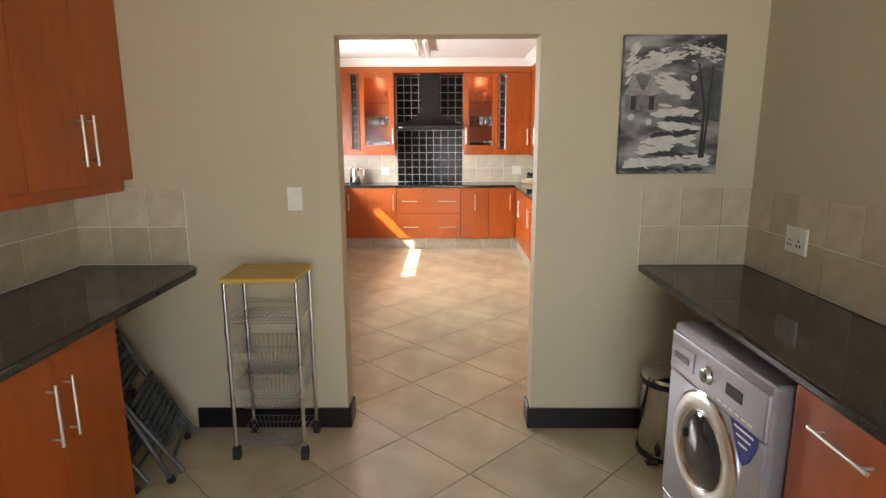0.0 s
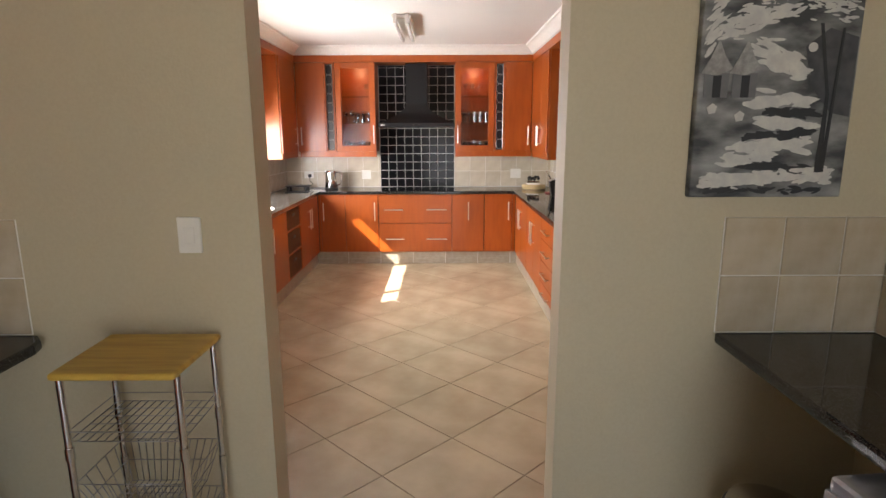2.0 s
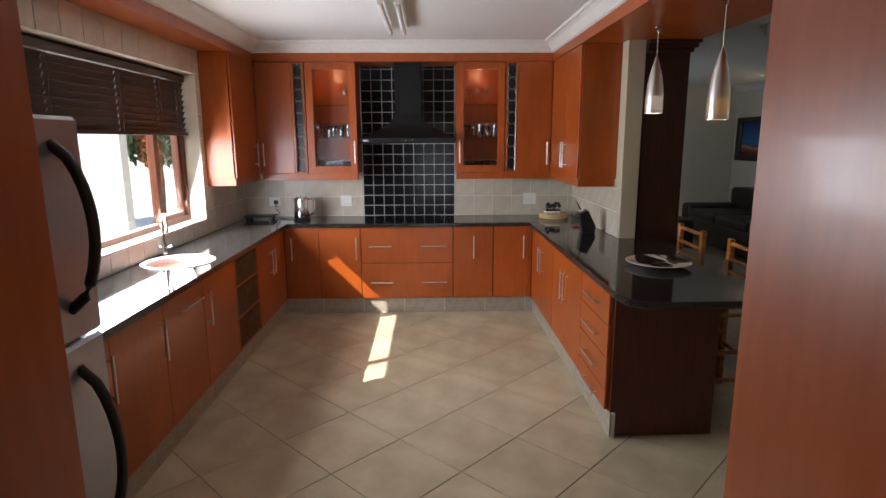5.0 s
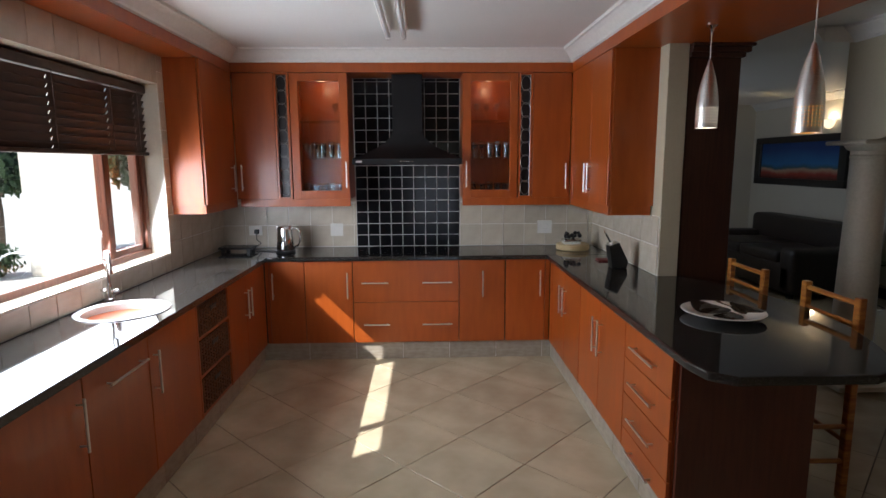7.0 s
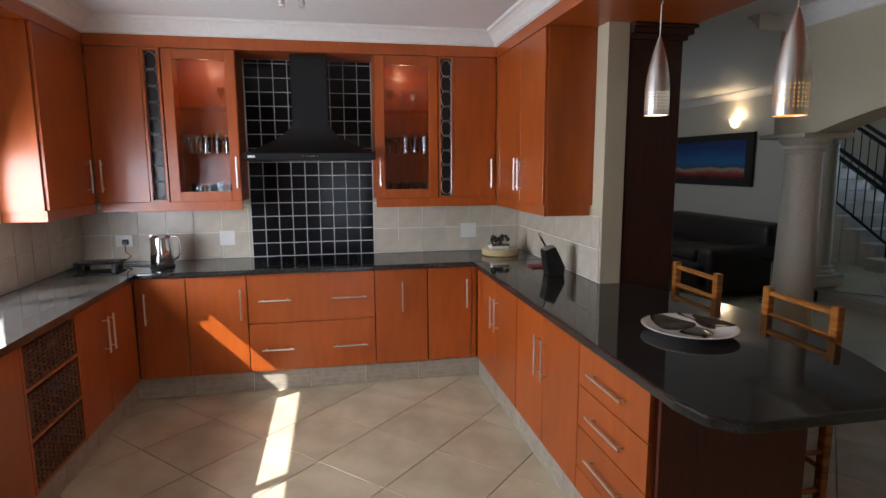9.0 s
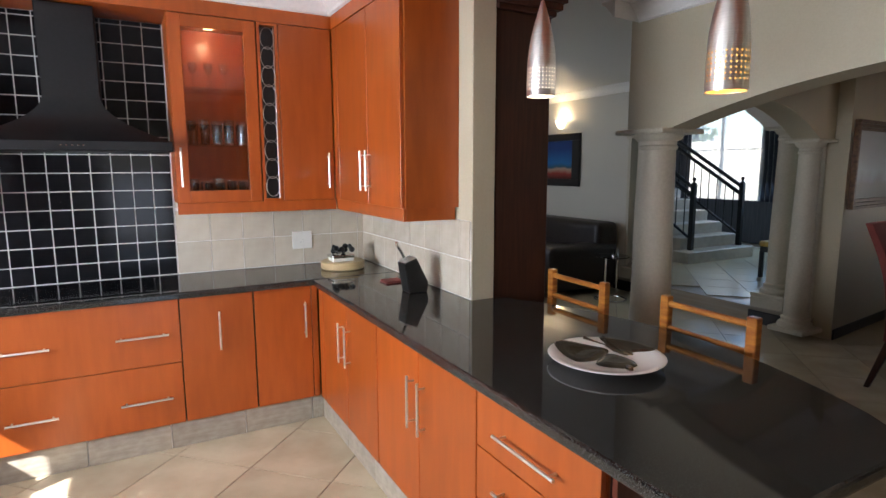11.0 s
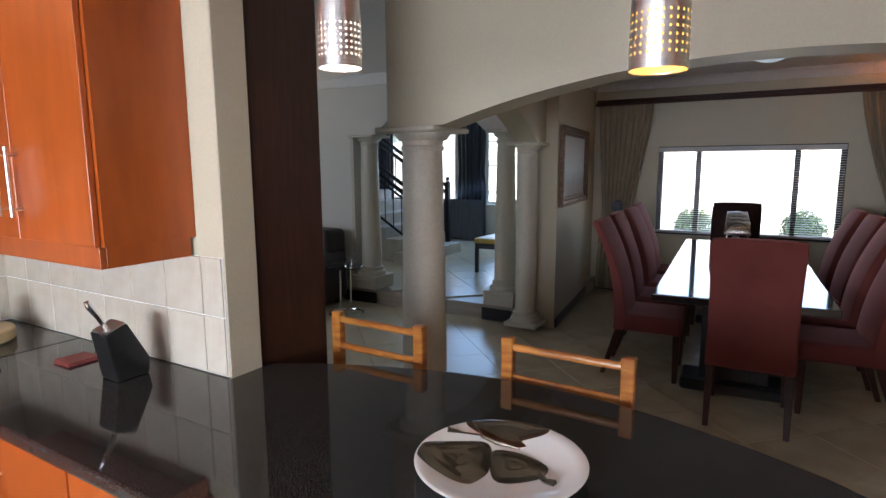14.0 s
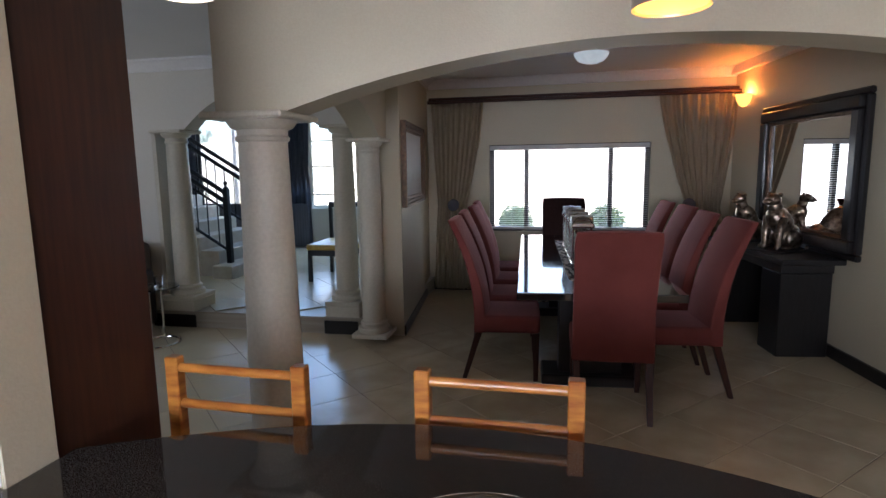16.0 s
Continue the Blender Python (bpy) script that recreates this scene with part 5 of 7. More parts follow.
sconce(5.969, 11.15, 2.17, (-1, 0), (1.0, 0.80, 0.50), 0.9, "lit white glass wall lamp above the painting")
sconce(7.68, south(7.68) + 0.001, 2.20, (0, 1), (1.0, 0.34, 0.05), 1.0, "amber glowing wall lamp beside the mirror")
dome = thing("dome_light", (6.80, 5.74, H), "white glass dome light on the dining ceiling", "lamp")
lathe("dome", [(0.0, -0.10), (0.06, -0.094), (0.12, -0.07), (0.155, -0.03), (0.16, -0.005), (0.16, -0.001)], (6.80, 5.74, H), emit("dome_glass", (0.80, 0.88, 0.84), 0.08), dome, 32)

# mirror and console, built along x and turned with the wall
ASK = math.degrees(math.atan(SL))
con = thing("console_table", (0, 0, 0), "black wooden console table with slab legs", "table")
box("top", (0.0, 0.004, 0.76), (1.55, 0.47, 0.805), BLACKWOOD, con, bev=0.006)
box("apron", (0.10, 0.03, 0.68), (1.45, 0.43, 0.76), BLACKWOOD, con, bev=0.004)
for x in (0.10, 1.13):
    box("leg", (x, 0.04, 0.0), (x + 0.32, 0.43, 0.68), BLACKWOOD, con, bev=0.006)
con.matrix_basis = pose(5.83, south(5.83), 0, 0, 0, ASK)
mi = thing("wall_mirror", (0, 0, 0), "large mirror in a carved black wooden frame", "mirror")
ML, MH = 1.62, 1.26
for k, (w0, w1, d) in enumerate(((0.0, 0.05, 0.05), (0.05, 0.15, 0.085), (0.15, 0.18, 0.045))):
    boxes("frame", [((w0, 0.003, w0), (ML - w0, d, w1)), ((w0, 0.003, MH - w1), (ML - w0, d, MH - w0)), ((w0, 0.003, w1), (w1, d, MH - w1)), ((ML - w1, 0.003, w1), (ML - w0, d, MH - w1))], GOLDFRAME if k == 2 else BLACKWOOD, mi, bev=0.012 if k < 2 else 0.004)
box("mirror_glass", (0.18, 0.004, 0.18), (ML - 0.18, 0.03, MH - 0.18), MIRROR, mi)
mi.matrix_basis = pose(5.66, south(5.66), 0.812, 0, 0, ASK)


def figure(x, y, s, turn_z, label):
    """A seated big cat in cast metal, facing its own +x: haunches, sloping back, chest, head, legs and tail."""
    r = thing("animal_statue", (0, 0, 0), label, "statue")
    bm = bmesh.new()

    def lump(c, rad, lean=0.0):
        bmesh.ops.create_icosphere(bm, subdivisions=3, radius=1, matrix=Matrix.Translation(c) @ pose(0, 0, 0, 0, lean, 0) @ Matrix.Diagonal((*rad, 1)))

    lump((-0.06, 0, 0.095), (0.105, 0.085, 0.095))
    lump((-0.005, 0, 0.19), (0.075, 0.068, 0.145), 28)
    lump((0.055, 0, 0.235), (0.062, 0.062, 0.095), 10)
    lump((0.075, 0, 0.315), (0.042, 0.044, 0.06), 15)
    lump((0.10, 0, 0.372), (0.052, 0.046, 0.045))
    lump((0.148, 0, 0.358), (0.034, 0.029, 0.024), 12)
    for d in (-1, 1):
        lump((0.082, d * 0.036, 0.408), (0.011, 0.014, 0.016))
        lump((-0.045, d * 0.07, 0.075), (0.085, 0.034, 0.07), -15)
        lump((0.045, d * 0.075, 0.018), (0.055, 0.024, 0.018))
        add_tube(bm, [(0.06, d * 0.045, 0.24), (0.085, d * 0.046, 0.13), (0.09, d * 0.046, 0.03), (0.115, d * 0.046, 0.012)], [0.034, 0.024, 0.019, 0.014], 12)
    add_tube(bm, [(-0.15, 0, 0.04), (-0.19, 0.03, 0.02), (-0.16, 0.09, 0.014), (-0.09, 0.12, 0.014)], [0.020, 0.017, 0.014, 0.010], 10)
    for v in bm.verts:
        v.co = (v.co + 0.004 * noise.noise_vector(v.co * 45)) * s
        v.co.y, v.co.z = v.co.y * 1.1, v.co.z * 0.93
    low = min(v.co.z for v in bm.verts)
    for v in bm.verts:
        v.co.z -= low
    mesh_ob("body", bm, BRONZE, r, True)
    box("base", (-0.23 * s, -0.14 * s, -0.012), (0.19 * s, 0.15 * s, 0.004), BLACKWOOD, r, bev=0.004)
    r.matrix_basis = pose(x, y, 0.818, 0, 0, turn_z)


figure(6.33, 4.17, 1.22, 128, "bronze seated big cat ornament on the console")
figure(7.0, 4.23, 1.12, 120, "bronze seated big cat ornament on the console")

# ---- living room and hall ----
so = thing("sofa", (4.9, 11.0, 0), "dark brown leather sofa in the living room", "sofa")
box("base", (4.75, 9.95, 0.06), (5.85, 12.2, 0.42), SOFA, so, bev=0.05, seg=3, smooth=True)
box("backrest", (5.55, 9.95, 0.35), (5.90, 12.2, 0.88), SOFA, so, bev=0.09, seg=4, smooth=True)
for y0, y1 in ((9.9, 10.2), (11.95, 12.25)):
    box("arm", (4.75, y0, 0.06), (5.85, y1, 0.62), SOFA, so, bev=0.08, seg=4, smooth=True)
for y in (10.22, 11.09):
    box("cushion", (4.74, y, 0.40), (5.58, y + 0.85, 0.55), SOFA, so, bev=0.05, seg=3, smooth=True)
for x in (4.82, 5.78):
    for y in (10.02, 12.13):
        box("foot", (x - 0.03, y - 0.03, 0.0), (x + 0.03, y + 0.03, 0.07), BLACKWOOD, so)
so2 = thing("armchair", (3.5, 10.6, 0), "dark brown leather armchair in the living room", "armchair")
box("base", (3.05, 10.2, 0.06), (3.95, 11.1, 0.42), SOFA, so2, bev=0.05, seg=3, smooth=True)
box("backrest", (3.05, 10.95, 0.35), (3.95, 11.25, 0.88), SOFA, so2, bev=0.09, seg=4, smooth=True)
for x0 in (2.95, 3.80):
    box("arm", (x0, 10.2, 0.0), (x0 + 0.25, 11.15, 0.60), SOFA, so2, bev=0.07, seg=4, smooth=True)
gt = thing("side_table", (5.40, 9.57, 0), "round glass side table with a chrome tube frame", "table")
lathe("top", [(0.0, 0.0), (0.20, 0.0), (0.205, 0.005), (0.20, 0.010), (0.0, 0.010)], (5.40, 9.57, 0.52), CLEAR, gt, 32)
tube("base_ring", [(5.40 + 0.18 * math.cos(a), 9.57 + 0.18 * math.sin(a), 0.012) for a in [k * math.pi / 12 for k in range(25)]], 0.011, CHROME, gt, 8)
for a in (0.4, 0.4 + math.pi):
    tube("upright", [(5.40 + 0.18 * math.cos(a), 9.57 + 0.18 * math.sin(a), 0.012), (5.40 + 0.18 * math.cos(a), 9.57 + 0.18 * math.sin(a), 0.52)], 0.011, CHROME, gt, 8)
tm = thing("glass_tumbler", (5.42, 9.54, 0.5302), "clear glass tumbler on the side table", "glass")
lathe("body", [(0.0, 0.0), (0.035, 0.0), (0.04, 0.09), (0.037, 0.09), (0.032, 0.01), (0.0, 0.01)], (5.42, 9.54, 0.5302), CLEAR, tm, 16)

stairs = thing("staircase", (8.3, 11.0, HZ), "tiled staircase rising from the hall", "stairs", kind="structure")
for k in range(9):
    x0 = 7.45 if k == 0 else 7.62
    box("step", (x0, 10.10 + 0.28 * k, HZ - 0.008), (8.98, 10.10 + 0.28 * (k + 1) + (0.0 if k < 8 else 1.0), HZ + 0.17 * (k + 1)), STAIR, stairs, bev=0.008)
rail = thing("stair_railing", (7.74, 10.2, HZ + 0.17), "black iron stair railing with square newel posts", "railing", "railings on both sides of the stair")
lx, ly, lz = rail.location


def newel(x, y, z, h):
    box("newel", (x - 0.035, y - 0.035, z), (x + 0.035, y + 0.035, z + h), IRON, rail, bev=0.005)
    lathe("finial", [(0.0, 0.10), (0.02, 0.095), (0.03, 0.07), (0.02, 0.045), (0.014, 0.03), (0.035, 0.012), (0.035, 0.0)], (x, y, z + h), IRON, rail, 16)


for x in (7.72, 8.86):
    newel(x, 10.28, HZ + 0.17, 0.98)
    for dz in (0.92, 0.80, 0.16):
        tube("rail", [(x, 10.28, HZ + 0.17 + dz), (x, 12.50, HZ + 0.17 + dz + 2.22 * 0.17 / 0.28)], 0.030 if dz > 0.5 else 0.020, IRON, rail, 10)
    for k in range(14):
        y = 10.42 + 0.15 * k
        z = HZ + 0.17 + (y - 10.28) * 0.17 / 0.28
        tube("baluster", [(x, y, z + 0.16), (x, y, z + 0.80)], 0.009, IRON, rail, 6)
wave_curtain("curtain", HX + 0.02, (11.0, 10.35), (10.95, 10.40), (11.0, 10.35), 2.9, 1.5, HZ, DARKCURTAIN, "dark floor-length curtain in the hall", 7, group="hall curtains")
wave_curtain("curtain", HX + 0.02, (12.9, 12.5), (12.9, 12.5), (12.9, 12.5), 2.9, 1.5, HZ, DARKCURTAIN, "dark floor-length curtain in the hall", 5, group="hall curtains")
wave_curtain("sheer_curtain", HX + 0.03, (12.6, 10.95), (12.6, 10.95), (12.6, 10.95), 2.9, 1.5, HZ, SHEER, "thin white sheer curtain before the hall window", 14, 0.02, group="hall curtains")
box_low = tagged(box("hall_curtain_valance", (HX - 0.10, 10.40, HZ + 0.01), (HX - 0.085, 12.6, 0.95), DARKCURTAIN, bev=0.002), "dark cloth hung below the hall window", "curtain")
be = thing("hall_bench", (7.75, 8.75, HZ), "dark wooden hall bench with a pale striped seat", "bench")
box("seat", (7.42, 8.45, HZ + 0.40), (8.15, 9.05, HZ + 0.47), MAPLE, be, bev=0.02, seg=2)
box("rail", (7.43, 8.46, HZ + 0.33), (8.14, 9.04, HZ + 0.40), BLACKWOOD, be, bev=0.004)
for x in (7.45, 8.12):
    for y in (8.48, 9.02):
        box("leg", (x - 0.022, y - 0.022, HZ), (x + 0.022, y + 0.022, HZ + 0.335), BLACKWOOD, be, bev=0.003)
boxes("backrest", [((8.13, 8.46, HZ + 0.45), (8.17, 8.50, HZ + 0.95)), ((8.13, 9.0, HZ + 0.45), (8.17, 9.04, HZ + 0.95)), ((8.13, 8.50, HZ + 0.88), (8.16, 9.0, HZ + 0.95))], BLACKWOOD, be)

# ---- things on the kitchen counters ----
def socket_plate(name, label, face, axis, a, z, w, h, switches=2, holes=True):
    """A white wall plate. axis: 'x' for a plate on a wall facing -y at y = face, 'y+' or 'y-' for one facing +-x."""
    if axis == "x":
        root = thing(name, (a, face, z), label, "socket")
        box("plate", (a - w / 2, face - 0.012, z - h / 2), (a + w / 2, face - 0.0005, z + h / 2), WHITEPLASTIC, root, bev=0.003, seg=2)
        for k in range(switches):
            u = a - w * 0.25 + (w * 0.5 * k if switches > 1 else w * 0.25)
            box("switch", (u - 0.008, face - 0.0165, z + h * 0.14), (u + 0.008, face - 0.0115, z + h * 0.34), WHITEPLASTIC, root, bev=0.002)
        if holes:
            for dx, dz in ((0, 0.004), (-0.012, -0.016), (0.012, -0.016)):
                lathe("hole", [(0.0, 0.0), (0.004, 0.0), (0.004, 0.001), (0.0, 0.001)], (a + dx, face - 0.013, z + dz), BLACK, root, 8)
    else:
        s = 1 if axis == "y+" else -1
        lo, hi = sorted((face + s * 0.0005, face + s * 0.012))
        root = thing(name, (face, a, z), label, "socket")
        box("plate", (lo, a - w / 2, z - h / 2), (hi, a + w / 2, z + h / 2), WHITEPLASTIC, root, bev=0.003, seg=2)
        lo, hi = sorted((face + s * 0.0115, face + s * 0.0165))
        for k in range(switches):
            u = a - w * 0.25 + w * 0.5 * k
            box("switch", (lo, u - 0.009, z + h * 0.12), (hi, u + 0.009, z + h * 0.34), WHITEPLASTIC, root, bev=0.002)
        for u in (-w * 0.22, w * 0.22):
            for dy, dz in ((0, 0.0), (-0.011, -0.022), (0.011, -0.022)):
                box("hole", (lo - 0.001 if s < 0 else lo, a + u + dy - 0.003, z + dz - 0.005), (hi - 0.004 if s < 0 else hi - 0.004, a + u + dy + 0.003, z + dz + 0.005), BLACK, root)
    return root


TF = BY - 0.011  # face of the back wall's tiles
socket_plate("wall_socket", "white wall socket above the counter", TF, "x", -1.185, 1.06, 0.12, 0.09)
socket_plate("wall_switch", "white isolator switch beside the black tiles", TF, "x", -0.44, 1.06, 0.115, 0.115, 1, False)
socket_plate("wall_socket", "white wall socket above the counter", TF, "x", 1.495, 1.07, 0.135, 0.12)
plug = thing("power_plug", (-1.17, TF - 0.03, 1.05), "black plug with its cord hanging to the kettle base", "plug")
box("body", (-1.19, TF - 0.045, 1.03), (-1.15, TF - 0.013, 1.07), BLACK, plug, bev=0.006)
tube("cord", [(-1.17, TF - 0.04, 1.03), (-1.165, TF - 0.055, 0.98), (-1.12, TF - 0.08, 0.95), (-1.16, TF - 0.11, 0.92), (-1.15, TF - 0.17, 0.907), (-1.02, TF - 0.24, 0.906), (-0.90, 8.36, 0.906)], 0.004, BLACK, plug, 8)
ke = thing("kettle", (-0.84, 8.34, CT), "polished stainless steel jug kettle on its base", "kettle")
lathe("base", [(0.0, 0.0), (0.082, 0.0), (0.085, 0.012), (0.075, 0.022), (0.0, 0.022)], (-0.84, 8.34, CT + 0.0005), BLACK, ke, 28)
lathe("jug", [(0.074, 0.022), (0.078, 0.03), (0.076, 0.12), (0.069, 0.205), (0.066, 0.225), (0.060, 0.232), (0.0, 0.238)], (-0.84, 8.34, CT), CHROME, ke, 36)
tube("handle", [(-0.772, 8.335, CT + 0.215), (-0.735, 8.335, CT + 0.215), (-0.712, 8.335, CT + 0.19), (-0.712, 8.335, CT + 0.10), (-0.735, 8.335, CT + 0.06), (-0.765, 8.335, CT + 0.055)], 0.010, POLISHED, ke, 10)
prism("spout", [(-0.918, CT + 0.215), (-0.905, CT + 0.235), (-0.89, CT + 0.23), (-0.90, CT + 0.18)], "y", 8.325, 8.355, CHROME, ke)
sc = thing("kitchen_scale", (-1.27, 8.42, CT), "flat dark kitchen gadget with feet in the counter corner", "kitchen scale")
box("tray", (-1.42, 8.31, CT + 0.03), (-1.13, 8.50, CT + 0.045), BLACK, sc, bev=0.006)
for dx in (0, 0.22):
    for dy in (0, 0.12):
        box("foot", (-1.40 + dx, 8.33 + dy, CT), (-1.37 + dx, 8.36 + dy, CT + 0.031), BLACK, sc, bev=0.003)
tubes("rack_wire", [[(-1.41 + 0.04 * k, 8.315, CT + 0.048), (-1.41 + 0.04 * k, 8.495, CT + 0.048)] for k in range(7)], 0.003, POLISHED, sc)

TRAYWOOD = mat("pale_wood_tray", (0.60, 0.46, 0.24), 0.45, scale=5, stretch=(1, 1, 8), color2=(0.50, 0.36, 0.17))
tr = thing("wooden_tray", (1.69, 8.36, CT), "round pale wooden board in the counter corner", "tray")
lathe("disc", [(0.0, 0.0), (0.135, 0.0), (0.145, 0.008), (0.145, 0.045), (0.138, 0.052), (0.0, 0.052)], (1.69, 8.36, CT + 0.0005), TRAYWOOD, tr, 40)
bk = thing("recipe_box", (1.68, 8.35, CT + 0.053), "small silver and black box on the wooden board", "box")
box("lid", (1.60, 8.29, CT + 0.075), (1.75, 8.41, CT + 0.095), POLISHED, bk, bev=0.003)
box("body", (1.605, 8.295, CT + 0.053), (1.745, 8.405, CT + 0.0745), WHITEPLASTIC, bk, bev=0.002)
gr = thing("dark_ornament", (1.68, 8.35, CT + 0.0955), "cluster of dark round ornaments on the box", "ornament")
bm = bmesh.new()
rng = random.Random(5)
for k in range(14):
    bmesh.ops.create_icosphere(bm, subdivisions=2, radius=rng.uniform(0.014, 0.022), matrix=Matrix.Translation((rng.uniform(-0.07, 0.07), rng.uniform(-0.04, 0.04), rng.uniform(0.016, 0.05))))
mesh_ob("beads", bm, BLACK, gr, True)
kb = thing("knife_block", (1.73, 7.34, CT), "slanted black knife block with a steel knife", "knife block")
prism("block", [(1.655, CT + 0.001), (1.775, CT + 0.001), (1.785, CT + 0.06), (1.705, CT + 0.215), (1.625, CT + 0.185)], "y", 7.28, 7.39, BLACK, kb, bev=0.006)
prism("top_plate", [(1.704, CT + 0.2165), (1.628, CT + 0.188), (1.627, CT + 0.191), (1.703, CT + 0.2195)], "y", 7.285, 7.385, STEEL, kb)
tube("knife_handle", [(1.655, 7.33, CT + 0.20), (1.625, 7.325, CT + 0.255), (1.60, 7.325, CT + 0.295), (1.592, 7.325, CT + 0.315)], [0.009, 0.010, 0.012, 0.009], CHROME, kb, 10)
kb.matrix_basis = pose(0.075, 0.13, 0) @ kb.matrix_basis @ Matrix.Scale(0.88, 4)
REDMAT = mat("red_coaster", (0.24, 0.05, 0.04), 0.6, scale=30)
cs = thing("coaster_stack", (1.785, 7.76, CT), "small stack of dark red square coasters", "coaster")
box("coaster", (1.73, 7.71, CT + 0.0005), (1.84, 7.81, CT + 0.006), REDMAT, cs, bev=0.001)
box("coaster", (1.734, 7.715, CT + 0.0065), (1.842, 7.817, CT + 0.012), REDMAT, cs, bev=0.001)


# plate with a metallic butterfly relief
METALGLAZE = mat("metallic_glaze", (0.17, 0.135, 0.09), 0.14, 0.75, scale=7, stretch=(2, 1, 1), color2=(0.085, 0.066, 0.045), detail=3, bump=0.10, bump_scale=9, contrast=(0.35, 0.65))
PX, PY, PR = 1.866, 6.118, 0.195
pl = thing("serving_plate", (PX, PY, CT), "white round platter with a metallic butterfly on it", "plate")
lathe("dish", [(0.0, 0.006), (0.085, 0.001), (0.10, 0.003), (0.17, 0.022), (PR, 0.030), (PR + 0.002, 0.033), (PR - 0.004, 0.035), (0.165, 0.027), (0.10, 0.011), (0.0, 0.009)], (PX, PY, CT), PORCELAIN, pl, 56)


def plate_z(r):
    for (r0, z0), (r1, z1) in zip(((0.0, 0.009), (0.10, 0.011), (0.165, 0.027)), ((0.10, 0.011), (0.165, 0.027), (PR, 0.0355))):
        if r <= r1:
            return z0 + (z1 - z0) * (r - r0) / (r1 - r0) + 0.0006
    return 0.036


def rounded(ctrl, steps=6):
    """A closed smooth curve through a few corners."""
    out, n = [], len(ctrl)
    for i in range(n):
        p0, p1, p2, p3 = (Vector(ctrl[(i + k) % n]) for k in (-1, 0, 1, 2))
        for k in range(steps):
            t = k / steps
            out.append(0.5 * (2 * p1 + (p2 - p0) * t + (2 * p0 - 5 * p1 + 4 * p2 - p3) * t * t + (3 * p1 - p0 - 3 * p2 + p3) * t ** 3))
    return out


def wing(ctrl, centre, ripple):
    """A thin raised glazed shape lying in the dish, with grooves that follow its outline."""
    c, edge = Vector(centre), rounded(ctrl)
    n, rings = len(edge), 14
    bm = bmesh.new()
    top = bm.verts.new((c.x, c.y, plate_z(c.length) + 0.006))
    grid = []
    for i in range(1, rings + 1):
        u, row = i / rings, []
        for e in edge:
            p = c + (e - c) * u
            if p.length > PR - 0.003:
                p *= (PR - 0.003) / p.length
            h = 0.006 * (1 - u ** 4) + ripple * math.sin(u * 19) * (1 - u) * u * 2
            row.append(bm.verts.new((p.x, p.y, plate_z(p.length) + h)))
        grid.append(row)
    for k in range(n):
        bm.faces.new((top, grid[0][k], grid[0][(k + 1) % n]))
    for a, b in zip(grid, grid[1:]):
        for k in range(n):
            bm.faces.new((a[k], b[k], b[(k + 1) % n], a[(k + 1) % n]))
    bmesh.ops.recalc_face_normals(bm, faces=bm.faces)
    return mesh_ob("wing", bm, METALGLAZE, pl, True)


def on_plate(points, r, name="feeler"):
    tube(name, [(PX + x, PY + y, CT + plate_z(math.hypot(x, y)) + 0.004) for x, y in points], r, METALGLAZE, pl, 8)


wing(((-0.075, 0.185), (-0.02, 0.187), (0.05, 0.125), (0.082, 0.078), (0.06, 0.05), (0.008, 0.03), (-0.045, 0.014), (-0.105, 0.035), (-0.108, 0.10)), (-0.02, 0.10), 0.0006)
wing(((0.008, 0.032), (0.062, 0.044), (0.08, 0.0), (0.074, -0.055), (0.045, -0.098), (0.0, -0.098), (-0.05, -0.05), (-0.055, -0.01)), (0.02, -0.03), 0.0006)
wing(((0.115, 0.150), (0.160, 0.105), (0.190, 0.03), (0.188, -0.045), (0.165, -0.045), (0.125, 0.0), (0.112, -0.018), (0.096, 0.02), (0.100, 0.08)), (0.140, 0.045), 0.0004)
on_plate([(0.094, 0.094), (0.092, 0.05), (0.094, -0.008)], [0.006, 0.007, 0.003], "abdomen")
on_plate([(0.094, 0.096), (0.075, 0.135), (0.058, 0.172)], [0.0025, 0.0025, 0.007])
on_plate([(0.100, 0.098), (0.118, 0.125), (0.126, 0.142)], [0.0025, 0.0025, 0.003])
on_plate([(0.004, -0.096), (-0.018, -0.115), (-0.026, -0.138)], [0.009, 0.006, 0.008], "wing_tail")

# ---- laundry ----
LCT = 0.912
GL = "cherry cabinets in the laundry"
granite("granite_countertop", [(-1.41, -0.6), (-0.775, -0.6), (-0.775, 3.00), (-0.79, 3.05), (-0.83, 3.093), (-1.41, 3.093)], LCT - 0.035, LCT, "dark granite countertop in the laundry")
granite("granite_countertop", [(1.465, -0.6), (2.011, -0.6), (2.011, 3.093), (1.465, 3.093)], LCT - 0.035, LCT, "dark granite countertop in the laundry")
for y0, y1 in ((1.645, 2.378), (0.96, 1.643), (0.27, 0.958)):
    ym = (y0 + y1) / 2
    cabinet("base_cabinet", "y", y0, y1, -0.83, -1.41, 0.0, LCT - 0.037, 1, [("door", ym, y1, 0.06, LCT - 0.037, (ym + 0.043, 0.653, "v")), ("door", y0, ym, 0.06, LCT - 0.037, (ym - 0.042, 0.653, "v"))],
            "cherry wood base cabinet with two flat doors", GL, side=CHERRY)
cabinet("base_cabinet", "y", 1.10, 1.775, 1.49, 2.01, 0.0, LCT - 0.037, -1, [("door", 1.10, 1.775, 0.06, LCT - 0.037, (1.55, 0.79, "h"))], "cherry wood base cabinet with a horizontal handle", GL, side=CHERRY)
